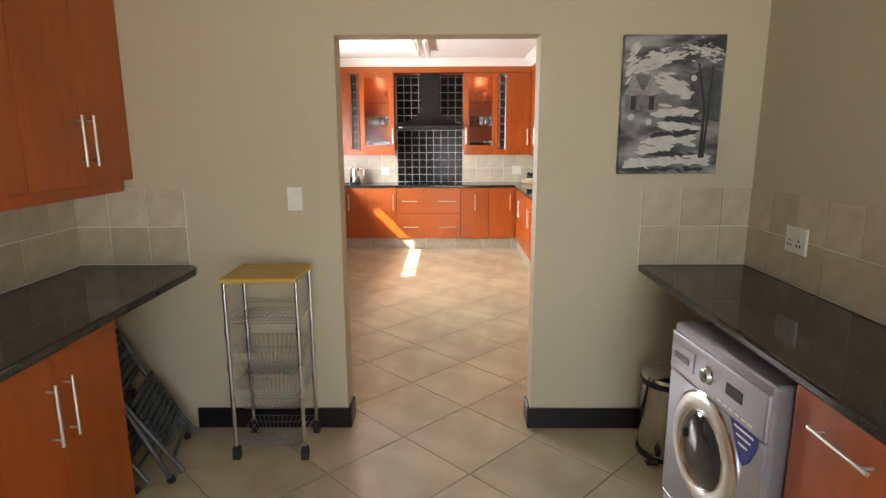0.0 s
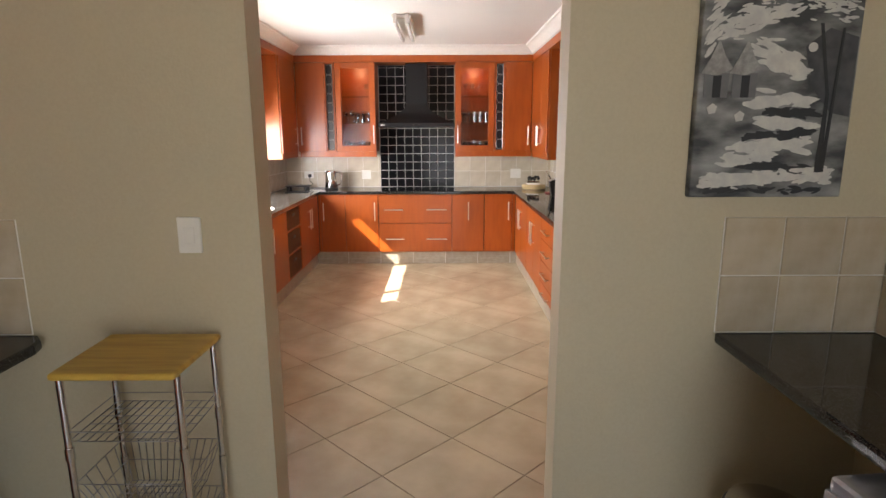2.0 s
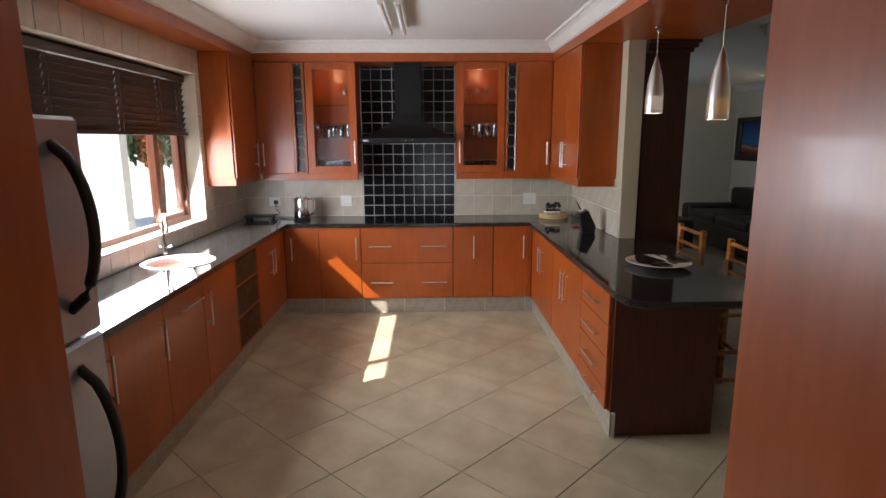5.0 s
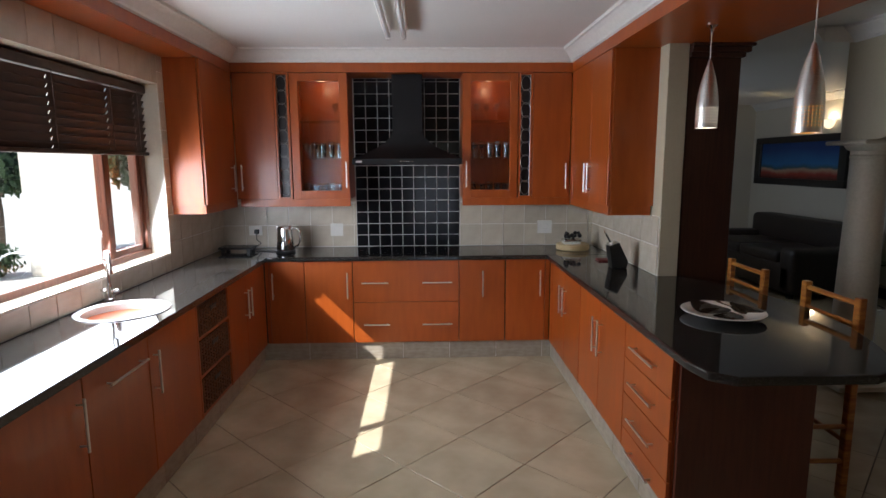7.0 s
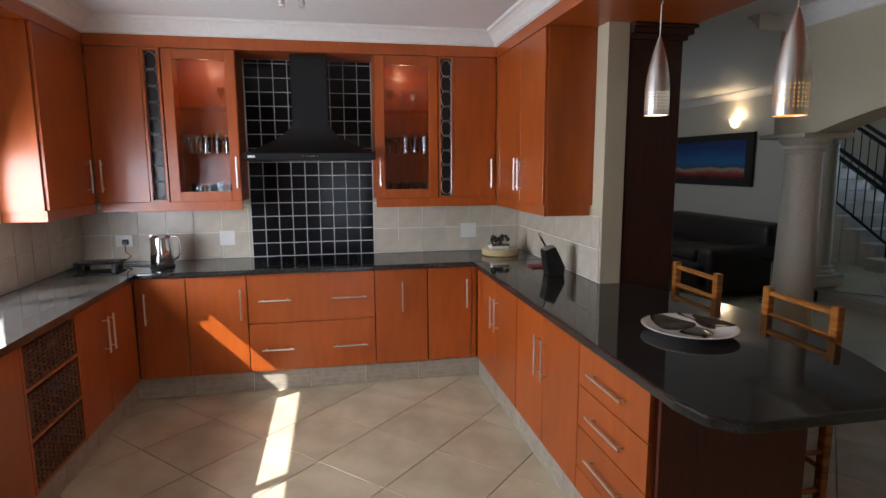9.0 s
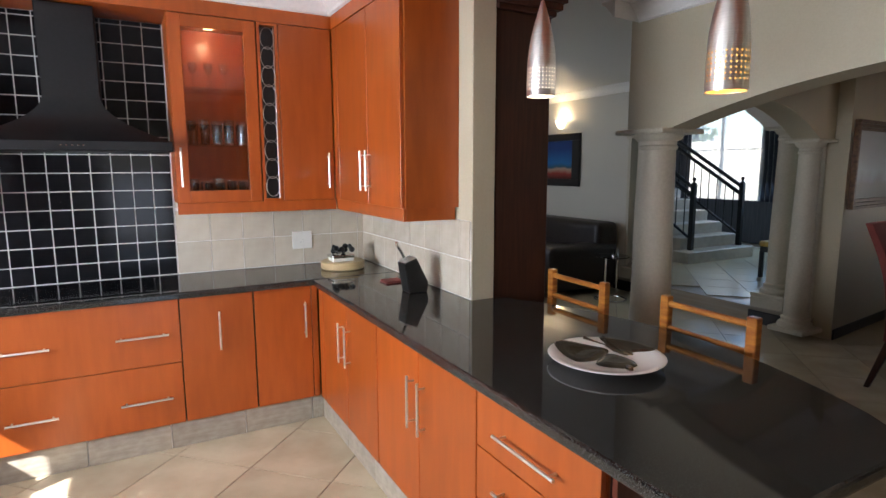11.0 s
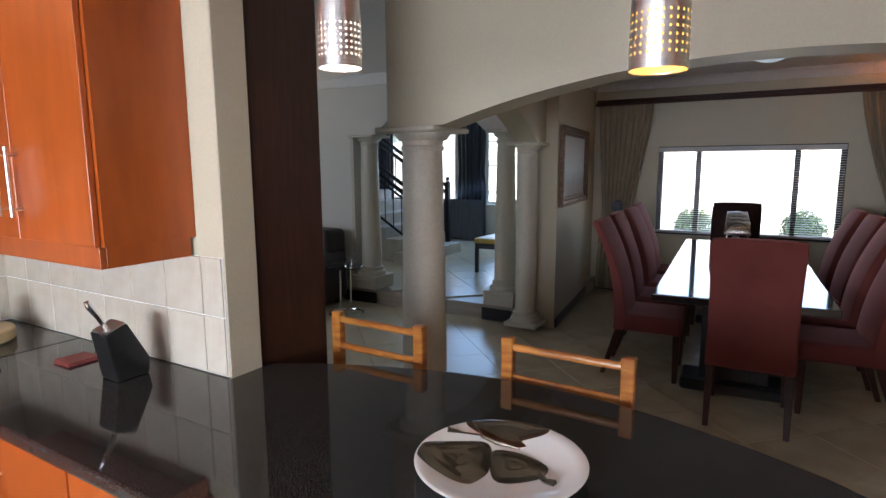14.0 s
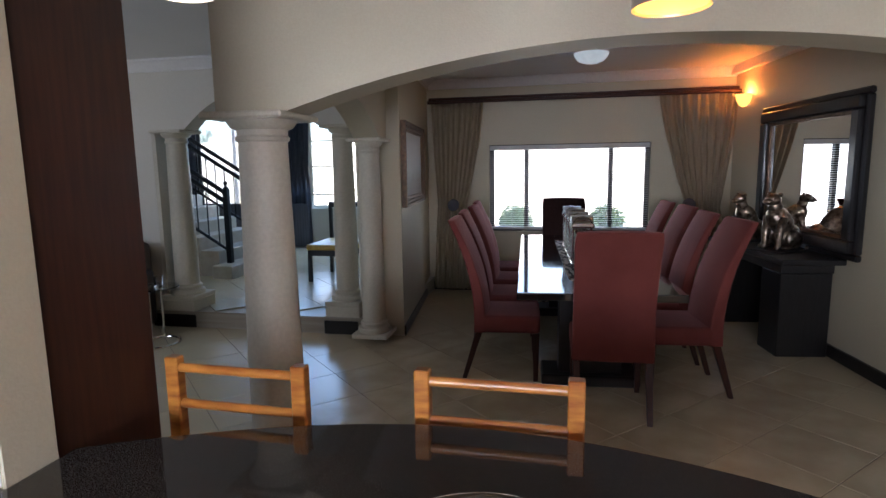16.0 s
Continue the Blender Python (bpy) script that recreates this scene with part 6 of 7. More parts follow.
cabinet("base_cabinet", "y", 0.40, 1.098, 1.49, 2.01, 0.0, LCT - 0.037, -1, [("door", 0.40, 1.098, 0.06, LCT - 0.037, (0.75, 0.74, "h"))], "cherry wood base cabinet with a horizontal handle", GL, side=CHERRY)
LU0, LU1 = 1.352, 2.40
cabinet("wall_cabinet", "y", 2.372, 3.09, -1.09, -1.41, LU0, LU1, 1, [("door", 2.734, 3.09, LU0, LU1, (2.772, 1.545, "v")), ("door", 2.372, 2.734, LU0, LU1, (2.692, 1.545, "v"))], "cherry wood wall cabinet in the laundry", GL, side=CHERRY)
cabinet("wall_cabinet", "y", 1.65, 2.37, -1.09, -1.41, LU0, LU1, 1, [("door", 2.01, 2.37, LU0, LU1, (2.05, 1.545, "v")), ("door", 1.65, 2.01, LU0, LU1, (1.97, 1.545, "v"))], "cherry wood wall cabinet in the laundry", GL, side=CHERRY)
root = thing("cabinet_pelmet", (-1.14, 2.4, 1.34), "cherry light pelmet under the laundry cabinets", "trim")
box("strip", (-1.125, 1.66, 1.30), (-1.108, 3.03, LU0), CHERRY, root, bev=0.0015)
box("return_strip", (-1.41, 3.013, 1.30), (-1.1255, 3.03, LU0), CHERRY, root, bev=0.0015)

socket_plate("light_switch", "cream rocker light switch on the wall", LY0, "x", -0.281, 1.254, 0.075, 0.118, 0, False)
box("rocker", (-0.300, LY0 - 0.016, 1.225), (-0.262, LY0 - 0.0115, 1.283), WHITEPLASTIC, bpy.data.objects["light_switch"], bev=0.003)
socket_plate("wall_socket", "white double wall socket on the tiled wall", 2.0, "y-", 2.665, 1.115, 0.145, 0.115)

# canvas print of a grey village scene, painted with raised shapes
cv = thing("village_canvas", (1.565, LY0, 1.37), "grey and white village landscape painting on canvas", "painting")
CLOUD = mat("grey_painted_landscape", (0.33, 0.34, 0.33), 0.7, scale=5.5, stretch=(1, 1, 2.2), color2=(0.05, 0.054, 0.056), detail=7, contrast=(0.40, 0.66), bump=0.15)
INK = mat("dark_paint", (0.03, 0.032, 0.035), 0.6, scale=60)
CHALK = mat("pale_paint", (0.60, 0.60, 0.55), 0.7, scale=40, color2=(0.50, 0.50, 0.48))
DUSK = mat("dusk_grey_paint", (0.085, 0.09, 0.095), 0.7, scale=25, color2=(0.055, 0.058, 0.062))
STRAW = mat("pale_grey_paint", (0.36, 0.36, 0.34), 0.7, scale=60, color2=(0.24, 0.24, 0.23))
MIDGREY = mat("grey_paint", (0.17, 0.175, 0.175), 0.7, scale=25, color2=(0.14, 0.145, 0.15))
cx0, cx1, cz0, cz1 = 1.325, 1.805, 1.375, 2.025
box("canvas", (cx0, LY0 - 0.034, cz0), (cx1, LY0 - 0.001, cz1), CLOUD, cv, bev=0.003)
yy = LY0 - 0.0345


def daub(name, pts, m, lift=0.0):
    prism(name, pts, "y", yy - 0.0012 - lift, yy + 0.0003 - lift, m, cv)


def cv_pt(u, v):
    return (cx0 + u * (cx1 - cx0), cz1 - v * (cz1 - cz0))


daub("night_sky", [cv_pt(*p) for p in ((0.66, 0.30), (0.80, 0.22), (0.985, 0.26), (0.985, 0.62), (0.86, 0.60), (0.72, 0.48))], DUSK)
for u in (0.11, 0.29):
    daub("hut_roof", [cv_pt(*p) for p in ((u - 0.10, 0.42), (u - 0.045, 0.345), (u, 0.27), (u + 0.045, 0.345), (u + 0.10, 0.40), (u, 0.43))], STRAW, 0.006)
    daub("hut_wall", [cv_pt(*p) for p in ((u - 0.08, 0.42), (u + 0.08, 0.42), (u + 0.075, 0.53), (u - 0.075, 0.53))], MIDGREY, 0.004)
    daub("hut_door", [cv_pt(*p) for p in ((u - 0.022, 0.43), (u + 0.03, 0.43), (u + 0.03, 0.53), (u - 0.022, 0.53))], INK, 0.005)
daub("tree_trunk", [cv_pt(*p) for p in ((0.73, 0.20), (0.75, 0.20), (0.835, 0.52), (0.845, 0.88), (0.80, 0.88), (0.815, 0.52))], INK, 0.004)
daub("tree_trunk", [cv_pt(*p) for p in ((0.875, 0.22), (0.89, 0.22), (0.875, 0.55), (0.86, 0.88), (0.835, 0.88), (0.855, 0.55))], INK, 0.004)
daub("moon", [(cv_pt(0.70, 0.305)[0] + 0.014 * math.cos(k * math.pi / 10), cv_pt(0.70, 0.305)[1] + 0.014 * math.sin(k * math.pi / 10)) for k in range(20)], CHALK, 0.004)
rng = random.Random(12)
# sweeps of short strokes: (from, to, spread, strokes, length, paint)
SWEEPS = (((0.05, 0.30), (0.12, 0.08), 0.05, 26, 0.024, CHALK), ((0.15, 0.22), (0.55, 0.12), 0.06, 46, 0.030, CHALK), ((0.38, 0.30), (0.66, 0.42), 0.05, 40, 0.032, CHALK),
          ((0.45, 0.10), (0.70, 0.05), 0.03, 18, 0.022, MIDGREY), ((0.66, 0.10), (0.97, 0.14), 0.06, 46, 0.018, CHALK), ((0.68, 0.05), (0.95, 0.08), 0.04, 26, 0.014, INK),
          ((0.36, 0.55), (0.72, 0.54), 0.03, 26, 0.038, CHALK), ((0.42, 0.64), (0.74, 0.66), 0.03, 26, 0.040, CHALK), ((0.45, 0.60), (0.75, 0.60), 0.012, 14, 0.040, INK),
          ((0.30, 0.76), (0.72, 0.73), 0.03, 26, 0.040, CHALK), ((0.35, 0.71), (0.78, 0.69), 0.012, 14, 0.040, INK), ((0.25, 0.84), (0.78, 0.87), 0.015, 22, 0.036, INK),
          ((0.08, 0.92), (0.90, 0.90), 0.03, 60, 0.032, CHALK), ((0.10, 0.965), (0.85, 0.965), 0.012, 20, 0.026, INK), ((0.20, 0.82), (0.50, 0.80), 0.03, 18, 0.034, CHALK))
count = 0
STROKES = {"pale_paint": [], "dark_paint": [], "grey_paint": []}
for (ua, va), (ub, vb), spread, strokes, long, paint in SWEEPS:
    for _ in range(2 * strokes):
        f = rng.random()
        p = cv_pt(min(0.97, max(0.03, ua + (ub - ua) * f + rng.gauss(0, spread * 0.4))), min(0.98, max(0.02, va + (vb - va) * f + rng.gauss(0, spread * 0.5))))
        a, w = math.atan2(-(vb - va) * 1.35, ub - ua) * 0.6 + rng.uniform(-0.35, 0.35), long * rng.uniform(0.5, 1.0)
        h = w * rng.uniform(0.16, 0.34)
        pts = []
        for j in range(8):
            q, e = rng.uniform(0.75, 1.15), 2 * math.pi * j / 8
            x, z = w * q * math.cos(e), h * q * math.sin(e)
            pts.append((min(cx1 - 0.002, max(cx0 + 0.002, p[0] + x * math.cos(a) - z * math.sin(a))), min(cz1 - 0.002, max(cz0 + 0.002, p[1] + x * math.sin(a) + z * math.cos(a)))))
        STROKES[paint.name].append((pts, 0.0013 + 0.000002 * count))
        count += 1
for paint in (CHALK, INK, MIDGREY):
    bm = bmesh.new()
    for pts, lift in STROKES[paint.name]:
        add_prism(bm, pts, "y", yy - 0.0012 - lift, yy + 0.0003 - lift)
    bmesh.ops.recalc_face_normals(bm, faces=bm.faces)
    bmesh.ops.translate(bm, verts=bm.verts, vec=-off(cv))
    tagged(mesh_ob("brush_strokes", bm, paint, cv), kind="stuff")
for u, v in ((0.10, 0.585), (0.28, 0.62)):
    daub("small_bird", [cv_pt(*p) for p in ((u - 0.035, v - 0.01), (u, v - 0.03), (u + 0.03, v - 0.015), (u + 0.02, v + 0.015), (u - 0.02, v + 0.02))], CHALK, 0.003)

# trolley
TX0, TX1, TY0, TY1, TZ = -0.568, -0.196, 2.755, 3.05, 0.925
tro = thing("kitchen_trolley", ((TX0 + TX1) / 2, (TY0 + TY1) / 2, 0), "chrome wire trolley on wheels with a yellow wooden top", "trolley")
bm = bmesh.new()
add_box(bm, (-0.185, -0.165, TZ - 0.022), (0.185, 0.165, TZ), 0.012, 3)
for v in bm.verts:
    if v.co.y < -0.1:
        v.co.x *= 0.96
mesh_ob("top", bm, MAPLE, tro)
for x in (TX0 + 0.018, TX1 - 0.018):
    for y in (TY0 + 0.02, TY1 - 0.02):
        tube("post", [(x, y, 0.07), (x, y, TZ - 0.022)], 0.0105, CHROME, tro, 12)
        for z in (0.30, 0.48, 0.66):
            tube("collar", [(x, y, z - 0.02), (x, y, z + 0.02)], 0.0135, CHROME, tro, 12)
        tube("wheel", [(x - 0.014, y, 0.028), (x + 0.014, y, 0.028)], 0.028, RUBBER, tro, 16)
        box("fork", (x - 0.018, y - 0.02, 0.03), (x + 0.018, y + 0.02, 0.072), RUBBER, tro, bev=0.006)
for z, deep in ((0.70, 0.0), (0.56, 0.13), (0.38, 0.13), (0.10, 0.05)):
    lines = []
    a, b, c, d = TX0 + 0.02, TX1 - 0.02, TY0 + 0.02, TY1 - 0.02
    loops = [(z, 0.0)] + ([(z - deep * 0.5, 0.02), (z - deep, 0.04)] if deep else [(z + 0.03, 0.0)])
    for zz, s in loops:
        lines.append([(a + s, c + s, zz), (b - s, c + s, zz), (b - s, d - s, zz), (a + s, d - s, zz), (a + s, c + s, zz)])
    s = 0.04 if deep else 0.0
    n = 13
    for k in range(n + 1):
        x = a + s + (b - a - 2 * s) * k / n
        xo = a + (b - a) * k / n
        lines.append([(xo, c, z), (x, c + s, z - deep), (x, d - s, z - deep), (xo, d, z)])
    for k in range(6):
        y = c + s + (d - c - 2 * s) * k / 5
        yo = c + (d - c) * k / 5
        lines.append([(a, yo, z), (a + s, y, z - deep), (b - s, y, z - deep), (b, yo, z)])
    tubes("wire_basket", lines, 0.0018, WIRE, tro, 5)

# pedal bin
bn = thing("pedal_bin", (1.575, 2.86, 0), "small round polished steel pedal bin", "bin")
lathe("body", [(0.0, 0.0), (0.128, 0.0), (0.130, 0.012), (0.124, 0.025), (0.126, 0.03), (0.126, 0.375), (0.129, 0.38)], (1.575, 2.86, 0.0005), POLISHED, bn, 40)
lathe("rim", [(0.131, 0.372), (0.134, 0.378), (0.134, 0.395), (0.128, 0.40)], (1.575, 2.86, 0), BLACK, bn, 40)
lathe("lid", [(0.128, 0.398), (0.122, 0.415), (0.08, 0.432), (0.0, 0.438)], (1.575, 2.86, 0), POLISHED, bn, 40)
lathe("foot_ring", [(0.132, 0.0), (0.134, 0.004), (0.134, 0.02), (0.130, 0.024)], (1.575, 2.86, 0.0006), BLACK, bn, 40)
box("pedal", (1.44, 2.71, 0.008), (1.50, 2.75, 0.02), BLACK, bn, bev=0.004)


# washing machine, front towards -x in its own axes
wm = thing("washing_machine", (1.48, 2.135, 0), "silver front-loading washing machine under the counter", "washing machine")
wm.matrix_basis = Matrix.Identity(4)
W2, D, WH = 0.30, 0.50, 0.845
box("body", (0.0, -W2, 0.015), (D, W2, WH), SILVER, wm, bev=0.018, seg=3)
box("control_panel", (-0.012, -W2 + 0.006, WH - 0.185), (0.004, W2 - 0.006, WH - 0.030), SILVER, wm, bev=0.008, seg=2)
box("front", (-0.008, -W2 + 0.006, 0.13), (0.004, W2 - 0.006, WH - 0.188), SILVER, wm, bev=0.006, seg=2)
box("kick_panel", (-0.004, -W2 + 0.01, 0.02), (0.004, W2 - 0.01, 0.126), SILVER, wm, bev=0.004)
DK = mat("dark_door_glass", (0.03, 0.03, 0.035), 0.05, scale=5, coat=0.5)


def front_lathe(name, prof, y, z, m, seg=44):
    bm = bmesh.new()
    add_lathe(bm, prof, (0, 0, 0), seg)
    bmesh.ops.recalc_face_normals(bm, faces=bm.faces)
    bmesh.ops.transform(bm, matrix=Matrix.Translation((0, y, z)) @ Euler((0, -math.pi / 2, 0)).to_matrix().to_4x4(), verts=bm.verts)
    ob = mesh_ob(name, bm, m, wm, True)
    sharp(ob)
    return ob


front_lathe("door_ring", [(0.203, 0.006), (0.203, 0.014), (0.196, 0.022), (0.184, 0.025), (0.154, 0.023), (0.141, 0.017), (0.137, 0.010)], 0.022, 0.455, STEEL)
front_lathe("outer_trim", [(0.210, 0.006), (0.211, 0.013), (0.204, 0.017)], 0.022, 0.455, CHROME)
front_lathe("door_glass", [(0.140, 0.012), (0.132, 0.020), (0.10, 0.031), (0.05, 0.038), (0.0, 0.040)], 0.022, 0.455, DK)
front_lathe("inner_ring", [(0.144, 0.018), (0.140, 0.023), (0.136, 0.019)], 0.022, 0.455, CHROME)
front_lathe("dial", [(0.032, 0.010), (0.032, 0.016), (0.026, 0.018), (0.024, 0.034), (0.018, 0.038), (0.0, 0.038)], 0.02, WH - 0.105, CHROME, 28)
box("detergent_drawer", (-0.016, 0.115, WH - 0.145), (-0.0115, 0.27, WH - 0.065), SILVER, wm, bev=0.003)
box("drawer_grip", (-0.018, 0.15, WH - 0.125), (-0.0155, 0.255, WH - 0.100), mat("grip_shadow_grey", (0.14, 0.14, 0.145), 0.4, scale=20), wm, bev=0.002)
box("display", (-0.0145, -0.175, WH - 0.120), (-0.0115, -0.085, WH - 0.080), BLACK, wm, bev=0.002)
for k in range(6):
    box("button", (-0.0145, -0.235 + k * 0.034, WH - 0.165), (-0.0115, -0.213 + k * 0.034, WH - 0.158), WHITEPLASTIC, wm)
BLUE = mat("blue_sticker", (0.015, 0.03, 0.22), 0.35, scale=20)
prism("sticker", [(-0.115, 0.665), (-0.265, 0.665), (-0.262, 0.625), (-0.235, 0.565), (-0.205, 0.535), (-0.185, 0.545), (-0.15, 0.60)], "x", -0.0105, -0.0085, BLUE, wm)
for k in range(3):
    box("sticker_text", (-0.0118, -0.245 + 0.012 * k, 0.643 - k * 0.024), (-0.0106, -0.145 - 0.014 * k, 0.650 - k * 0.024), WHITEPLASTIC, wm)
for y in (-0.25, 0.25):
    for x in (0.05, 0.45):
        box("foot", (x - 0.02, y - 0.02, 0.0), (x + 0.02, y + 0.02, 0.016), BLACK, wm)
wm.matrix_basis = pose(1.412, 2.085, 0, 0, 0, 5.1)


# folded chairs leaning under the counter
def folded_chair():
    root = thing("folding_chair", (0, 0, 0), "folded grey steel garden chair leaning on the wall", "chair", "folded chairs under the counter")
    G = GREYTUBE
    for y in (-0.20, 0.20):
        tube("frame", [(0.0, y, 0.012), (0.02, y, 0.30), (0.03, y, 0.62), (0.045, y * 0.9, 0.70), (0.05, y * 0.6, 0.72)], 0.012, G, root, 10)
        tube("rear_leg", [(0.055, y * 0.9, 0.012), (0.035, y * 0.9, 0.30), (0.02, y * 0.9, 0.58)], 0.011, G, root, 10)
        box("foot_cap", (-0.016, y - 0.016, 0.0), (0.016, y + 0.016, 0.03), BLACK, root, bev=0.004)
    tube("top_bar", [(0.05, -0.125, 0.72), (0.05, 0.125, 0.72)], 0.012, G, root, 10)
    tube("cross_bar", [(0.01, -0.20, 0.13), (0.01, 0.20, 0.13)], 0.009, G, root, 8)
    tube("cross_bar", [(0.05, -0.18, 0.09), (0.05, 0.18, 0.09)], 0.009, G, root, 8)
    for k in range(7):
        box("back_slat", (0.018, -0.19, 0.46 + 0.034 * k), (0.030, 0.19, 0.485 + 0.034 * k), DARKSLING, root, bev=0.003)
    for k in range(8):
        box("seat_slat", (0.050, -0.18, 0.16 + 0.034 * k), (0.062, 0.18, 0.185 + 0.034 * k), DARKSLING, root, bev=0.003)
    return root


GREYTUBE = mat("grey_coated_steel", (0.10, 0.105, 0.11), 0.35, 0.5, scale=30)
DARKSLING = mat("dark_grey_slat", (0.035, 0.037, 0.042), 0.6, scale=30)
fc = folded_chair()
fc.matrix_basis = pose(-0.83, 2.78, 0, 0, -27, 15)
copy_thing(fc, pose(-0.93, 2.70, 0, 0, -29, 9))

# ---- tiles ----
def tile_mesh(name, w, h, th, m, bev=0.0015):
    """A tile lying in x-z, its face towards -y."""
    bm = bmesh.new()
    add_box(bm, (0, -th, 0), (w, 0, h), 0)
    es = [e for e in bm.edges if all(abs(v.co.y + th) < 1e-6 for v in e.verts)]
    bmesh.ops.bevel(bm, geom=es, offset=bev, segments=1, affect="EDGES")
    me = bpy.data.meshes.new(name)
    bm.to_mesh(me)
    bm.free()
    me.materials.append(m)
    return me


_cache = {}


def lay_wall(par, origin, rz, a0, a1, z0, z1, pitch, m, gap, th, skip=None, rows_from=None):
    """Rows of tiles on a wall. origin and rz give the wall's line; a runs along it; tiles stand out by th."""
    base = pose(*origin, 0, 0, rz)
    a = a0
    while a < a1 - 0.015:
        w = min(pitch, a1 - a)
        z = z0
        while z < z1 - 0.015:
            h = min(pitch, z1 - z)
            if not (skip and skip(a, a + w, z, z + h)):
                key = (m.name, round(w, 3), round(h, 3))
                if key not in _cache:
                    _cache[key] = tile_mesh("tile", w - gap, h - gap, th, m)
                ob = new("tile", _cache[key])
                ob.parent = par
                ob.matrix_basis = base @ pose(a + gap / 2, 0, z + gap / 2)
            z += pitch
        a += pitch


# back wall: sand tiles, black tiles behind the hood
bed = structure(box("trim_tile_bed_back", (WX, BY - 0.005, CT), (EX, BY - 0.001, 1.32), WALL_GROUT))
lay_wall(bed, (0, BY - 0.005, 0), 0, WX, -0.255, CT + 0.002, 1.305, 0.2, KITCHEN_TILE, 0.005, 0.006)
lay_wall(bed, (0, BY - 0.005, 0), 0, 0.705, EX, CT + 0.002, 1.305, 0.2, KITCHEN_TILE, 0.005, 0.006)
bedb = structure(box("trim_tile_bed_black", (-0.262, BY - 0.0075, CT), (0.705, BY - 0.0052, 2.416), WHITE_GROUT))
lay_wall(bedb, (0, BY - 0.0075, 0), 0, -0.255, 0.70, CT + 0.002, 2.416, 0.1061, BLACK_TILE, 0.006, 0.004)
bede = structure(box("trim_tile_bed_east", (EX - 0.004, 7.145, CT), (EX - 0.0005, BY - 0.012, 1.301), WALL_GROUT))
lay_wall(bede, (EX - 0.004, BY - 0.012, 0), -90, 0.0, 1.503, CT + 0.002, 1.305, 0.2, KITCHEN_TILE, 0.005, 0.006)
bedw = structure(boxes("trim_tile_bed_west", [((WX + 0.0005, 4.6, CT), (WX + 0.004, KW0, 2.416)), ((WX + 0.0005, KW1, CT), (WX + 0.004, BY - 0.012, 2.416)), ((WX + 0.0005, KW0, CT), (WX + 0.004, KW1, KZ0)), ((WX + 0.0005, KW0, KZ1), (WX + 0.004, KW1, 2.416))], WALL_GROUT))
lay_wall(bedw, (WX + 0.004, 4.6, 0), 90, 0.0, KW0 - 4.6, CT + 0.002, 2.416, 0.2, KITCHEN_TILE, 0.005, 0.006)
lay_wall(bedw, (WX + 0.004, KW1, 0), 90, 0.0, BY - 0.012 - KW1, CT + 0.002, 1.305, 0.2, KITCHEN_TILE, 0.005, 0.006)
lay_wall(bedw, (WX + 0.004, KW1, 0), 90, 0.0, 7.62 - KW1, 1.305, 2.416, 0.2, KITCHEN_TILE, 0.005, 0.006)
lay_wall(bedw, (WX + 0.004, KW0, 0), 90, 0.0, KW1 - KW0, CT + 0.002, KZ0, 0.2, KITCHEN_TILE, 0.005, 0.006)
lay_wall(bedw, (WX + 0.004, KW0, 0), 90, 0.0, KW1 - KW0, KZ1, 2.416, 0.2, KITCHEN_TILE, 0.005, 0.006)
structure(box("trim_window_sill", (-1.60, KW0, KZ0 + 0.0005), (WX + 0.008, KW1, KZ0 + 0.010), KITCHEN_TILE), "tiled window sill")

# laundry walls
bl = structure(boxes("trim_tile_bed_laundry", [((-1.41, LY0 - 0.004, LCT), (-0.845, LY0 - 0.0005, 1.306)), ((1.463, LY0 - 0.004, LCT), (2.011, LY0 - 0.0005, 1.306)), ((-1.4095, -0.6, LCT), (-1.406, LY0 - 0.005, 1.306)), ((2.007, -0.6, LCT), (2.0105, LY0 - 0.005, 1.306))], WALL_GROUT))
lay_wall(bl, (-1.405, LY0 - 0.004, 0), 0, -0.03, 0.56, LCT + 0.002, 1.315, 0.197, WALL_TILE, 0.005, 0.006)
lay_wall(bl, (1.463, LY0 - 0.004, 0), 0, 0.0, 0.545, LCT + 0.002, 1.315, 0.197, WALL_TILE, 0.005, 0.006)
lay_wall(bl, (-1.406, LY0 - 0.011, 0), 90, -2.36, 0.0, LCT + 0.002, 1.315, 0.197, WALL_TILE, 0.005, 0.006)
lay_wall(bl, (2.007, LY0 - 0.011, 0), -90, 0.0, 2.4, LCT + 0.002, 1.315, 0.197, WALL_TILE, 0.005, 0.006)

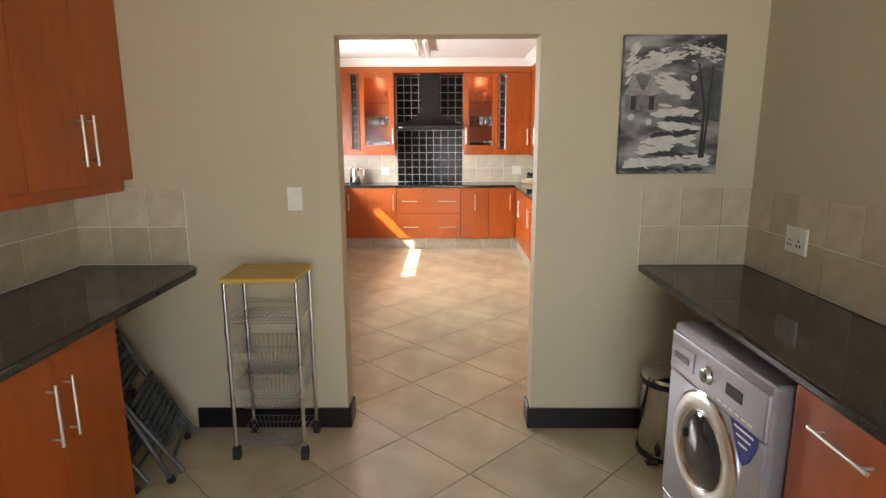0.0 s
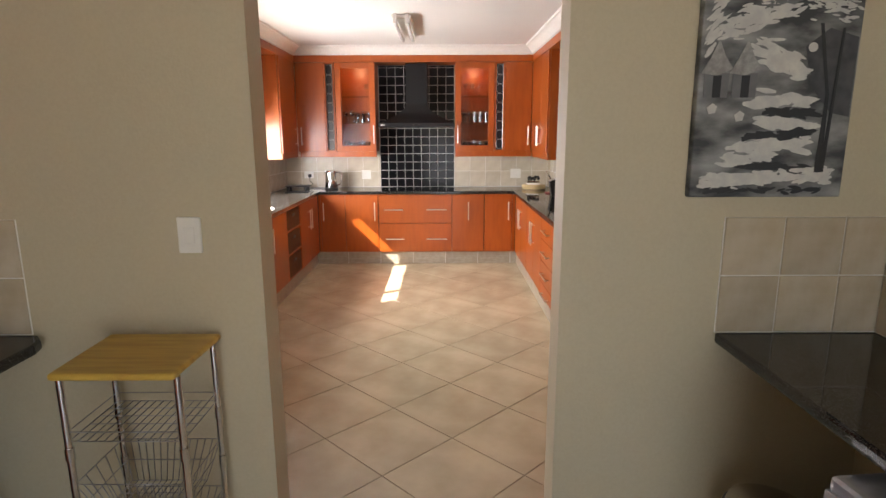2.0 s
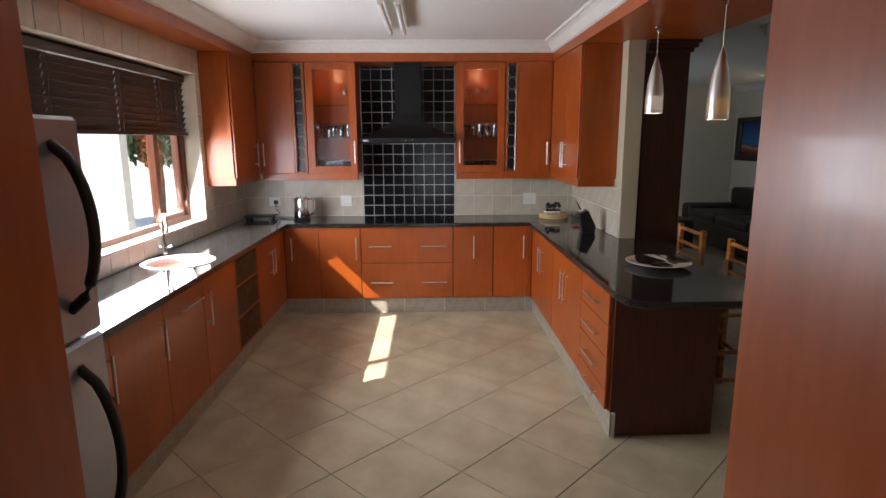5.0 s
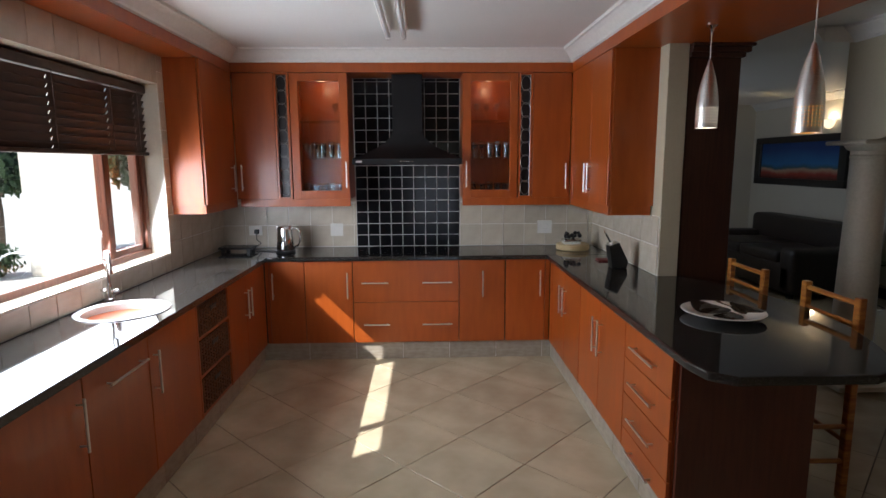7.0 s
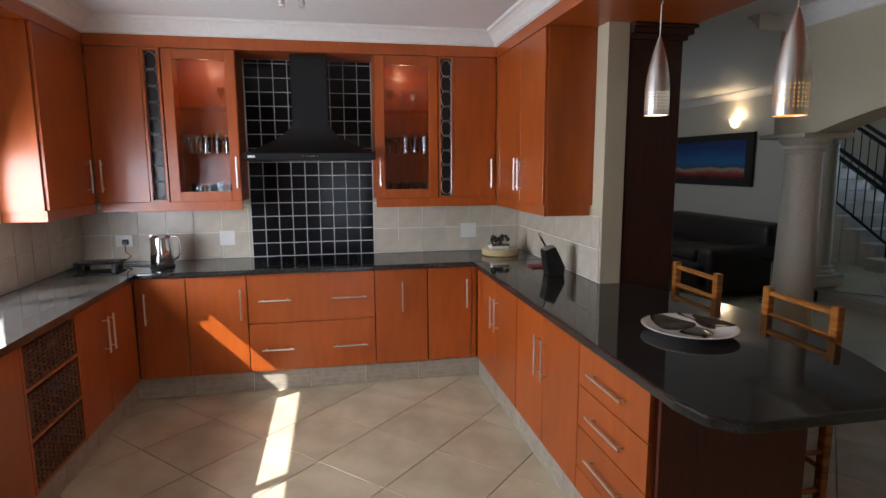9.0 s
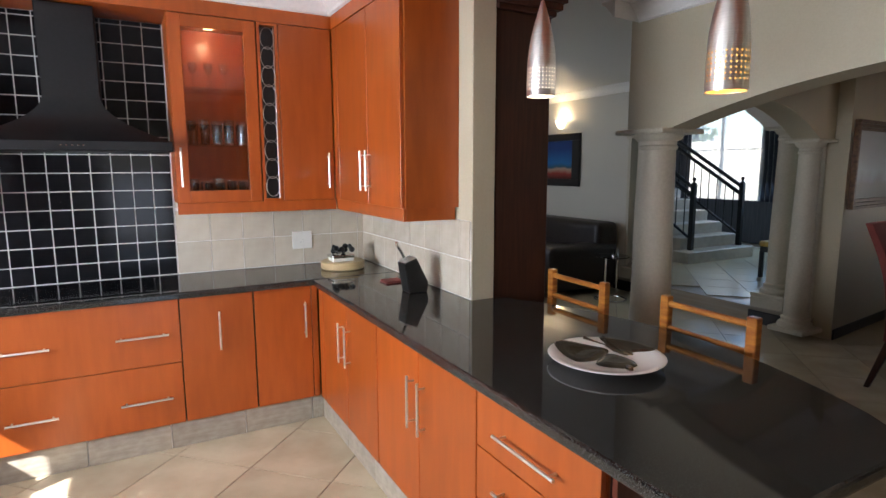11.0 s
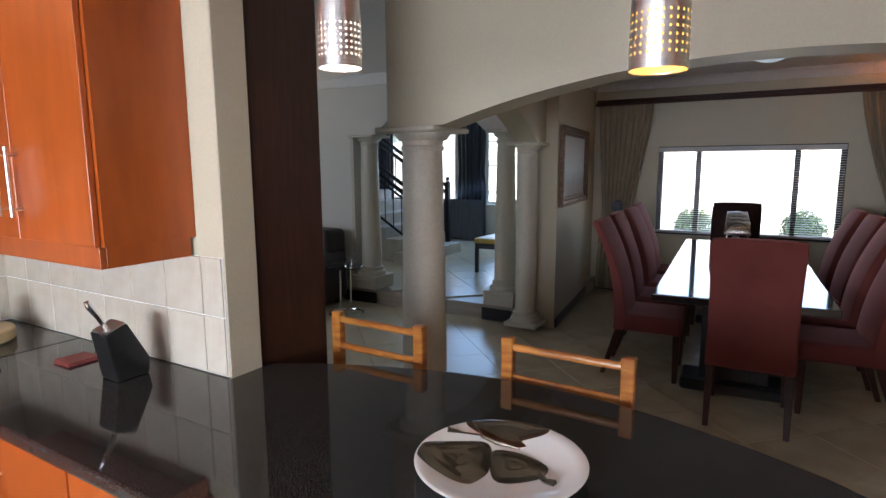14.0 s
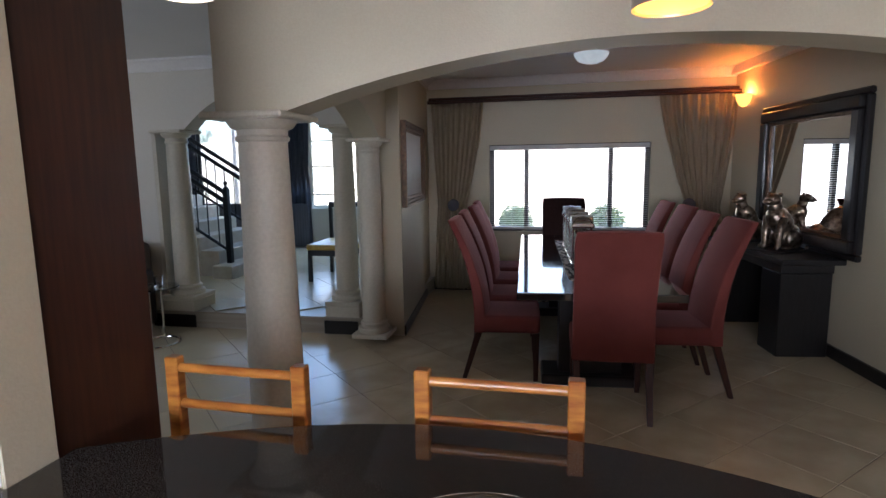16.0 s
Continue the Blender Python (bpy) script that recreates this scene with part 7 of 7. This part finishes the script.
# floor: square tiles laid diagonally
HD = 0.335  # half a diagonal
FX, FY = 0.59, 6.005
side = HD * math.sqrt(2)
bm = bmesh.new()
add_box(bm, (-side / 2 + 0.0025, -side / 2 + 0.0025, -0.012), (side / 2 - 0.0025, side / 2 - 0.0025, 0.0), 0)
es = [e for e in bm.edges if all(abs(v.co.z) < 1e-6 for v in e.verts)]
bmesh.ops.bevel(bm, geom=es, offset=0.0012, segments=1, affect="EDGES")
ftile = bpy.data.meshes.new("tile")
bm.to_mesh(ftile)
bm.free()
ftile.materials.append(FLOOR_TILE)
floor_main = structure(box("floor", (-1.70, -1.85, -0.011), (8.23, 13.2, -0.004), GROUT), "cream square floor tiles laid diagonally")
rest = []
near = 0
for i in range(-34, 40):
    for j in range(-34, 40):
        if (i + j) % 2 == 0:
            continue
        x, y = FX + i * HD, FY + j * HD
        inside = (-1.65 < x < 2.2 and -1.7 < y < 3.2) or (-1.4 < x < 8.2 and 3.2 <= y < 8.7) or (1.95 < x < 6.2 and 8.7 <= y < 13.1)
        if not inside or (x > 6.6 and y > 7.95) or (x > 5.95 and y > 8.3):
            continue
        if -1.35 < x < 3.0 and 0.9 < y < 8.5 or 3.0 <= x < 6.2 and 4.0 < y < 7.4:
            ob = new("tile", ftile)
            ob.parent = floor_main
            ob.matrix_basis = pose(x, y, 0, 0, 0, 45 + 90 * ((i * 7 + j * 3) % 4))
            near += 1
        else:
            rest.append((x, y))


def joined(name, places, z, par):
    bm = bmesh.new()
    for x, y in places:
        r = add_box(bm, (-side / 2 + 0.0025, -side / 2 + 0.0025, -0.012), (side / 2 - 0.0025, side / 2 - 0.0025, 0.0))
        bmesh.ops.transform(bm, matrix=pose(x, y, z, 0, 0, 45), verts=r["verts"])
    ob = mesh_ob(name, bm, FLOOR_TILE, par)
    return tagged(ob, kind="stuff")


joined("far_tiles", rest, 0.0, floor_main)
hall = [(FX + i * HD, FY + j * HD) for i in range(10, 34) for j in range(0, 30) if (i + j) % 2 and 6.2 < FX + i * HD < 10.3 and 7.8 < FY + j * HD < 13.9]
joined("hall_tiles", hall, HZ + 0.0045, hall_floor)
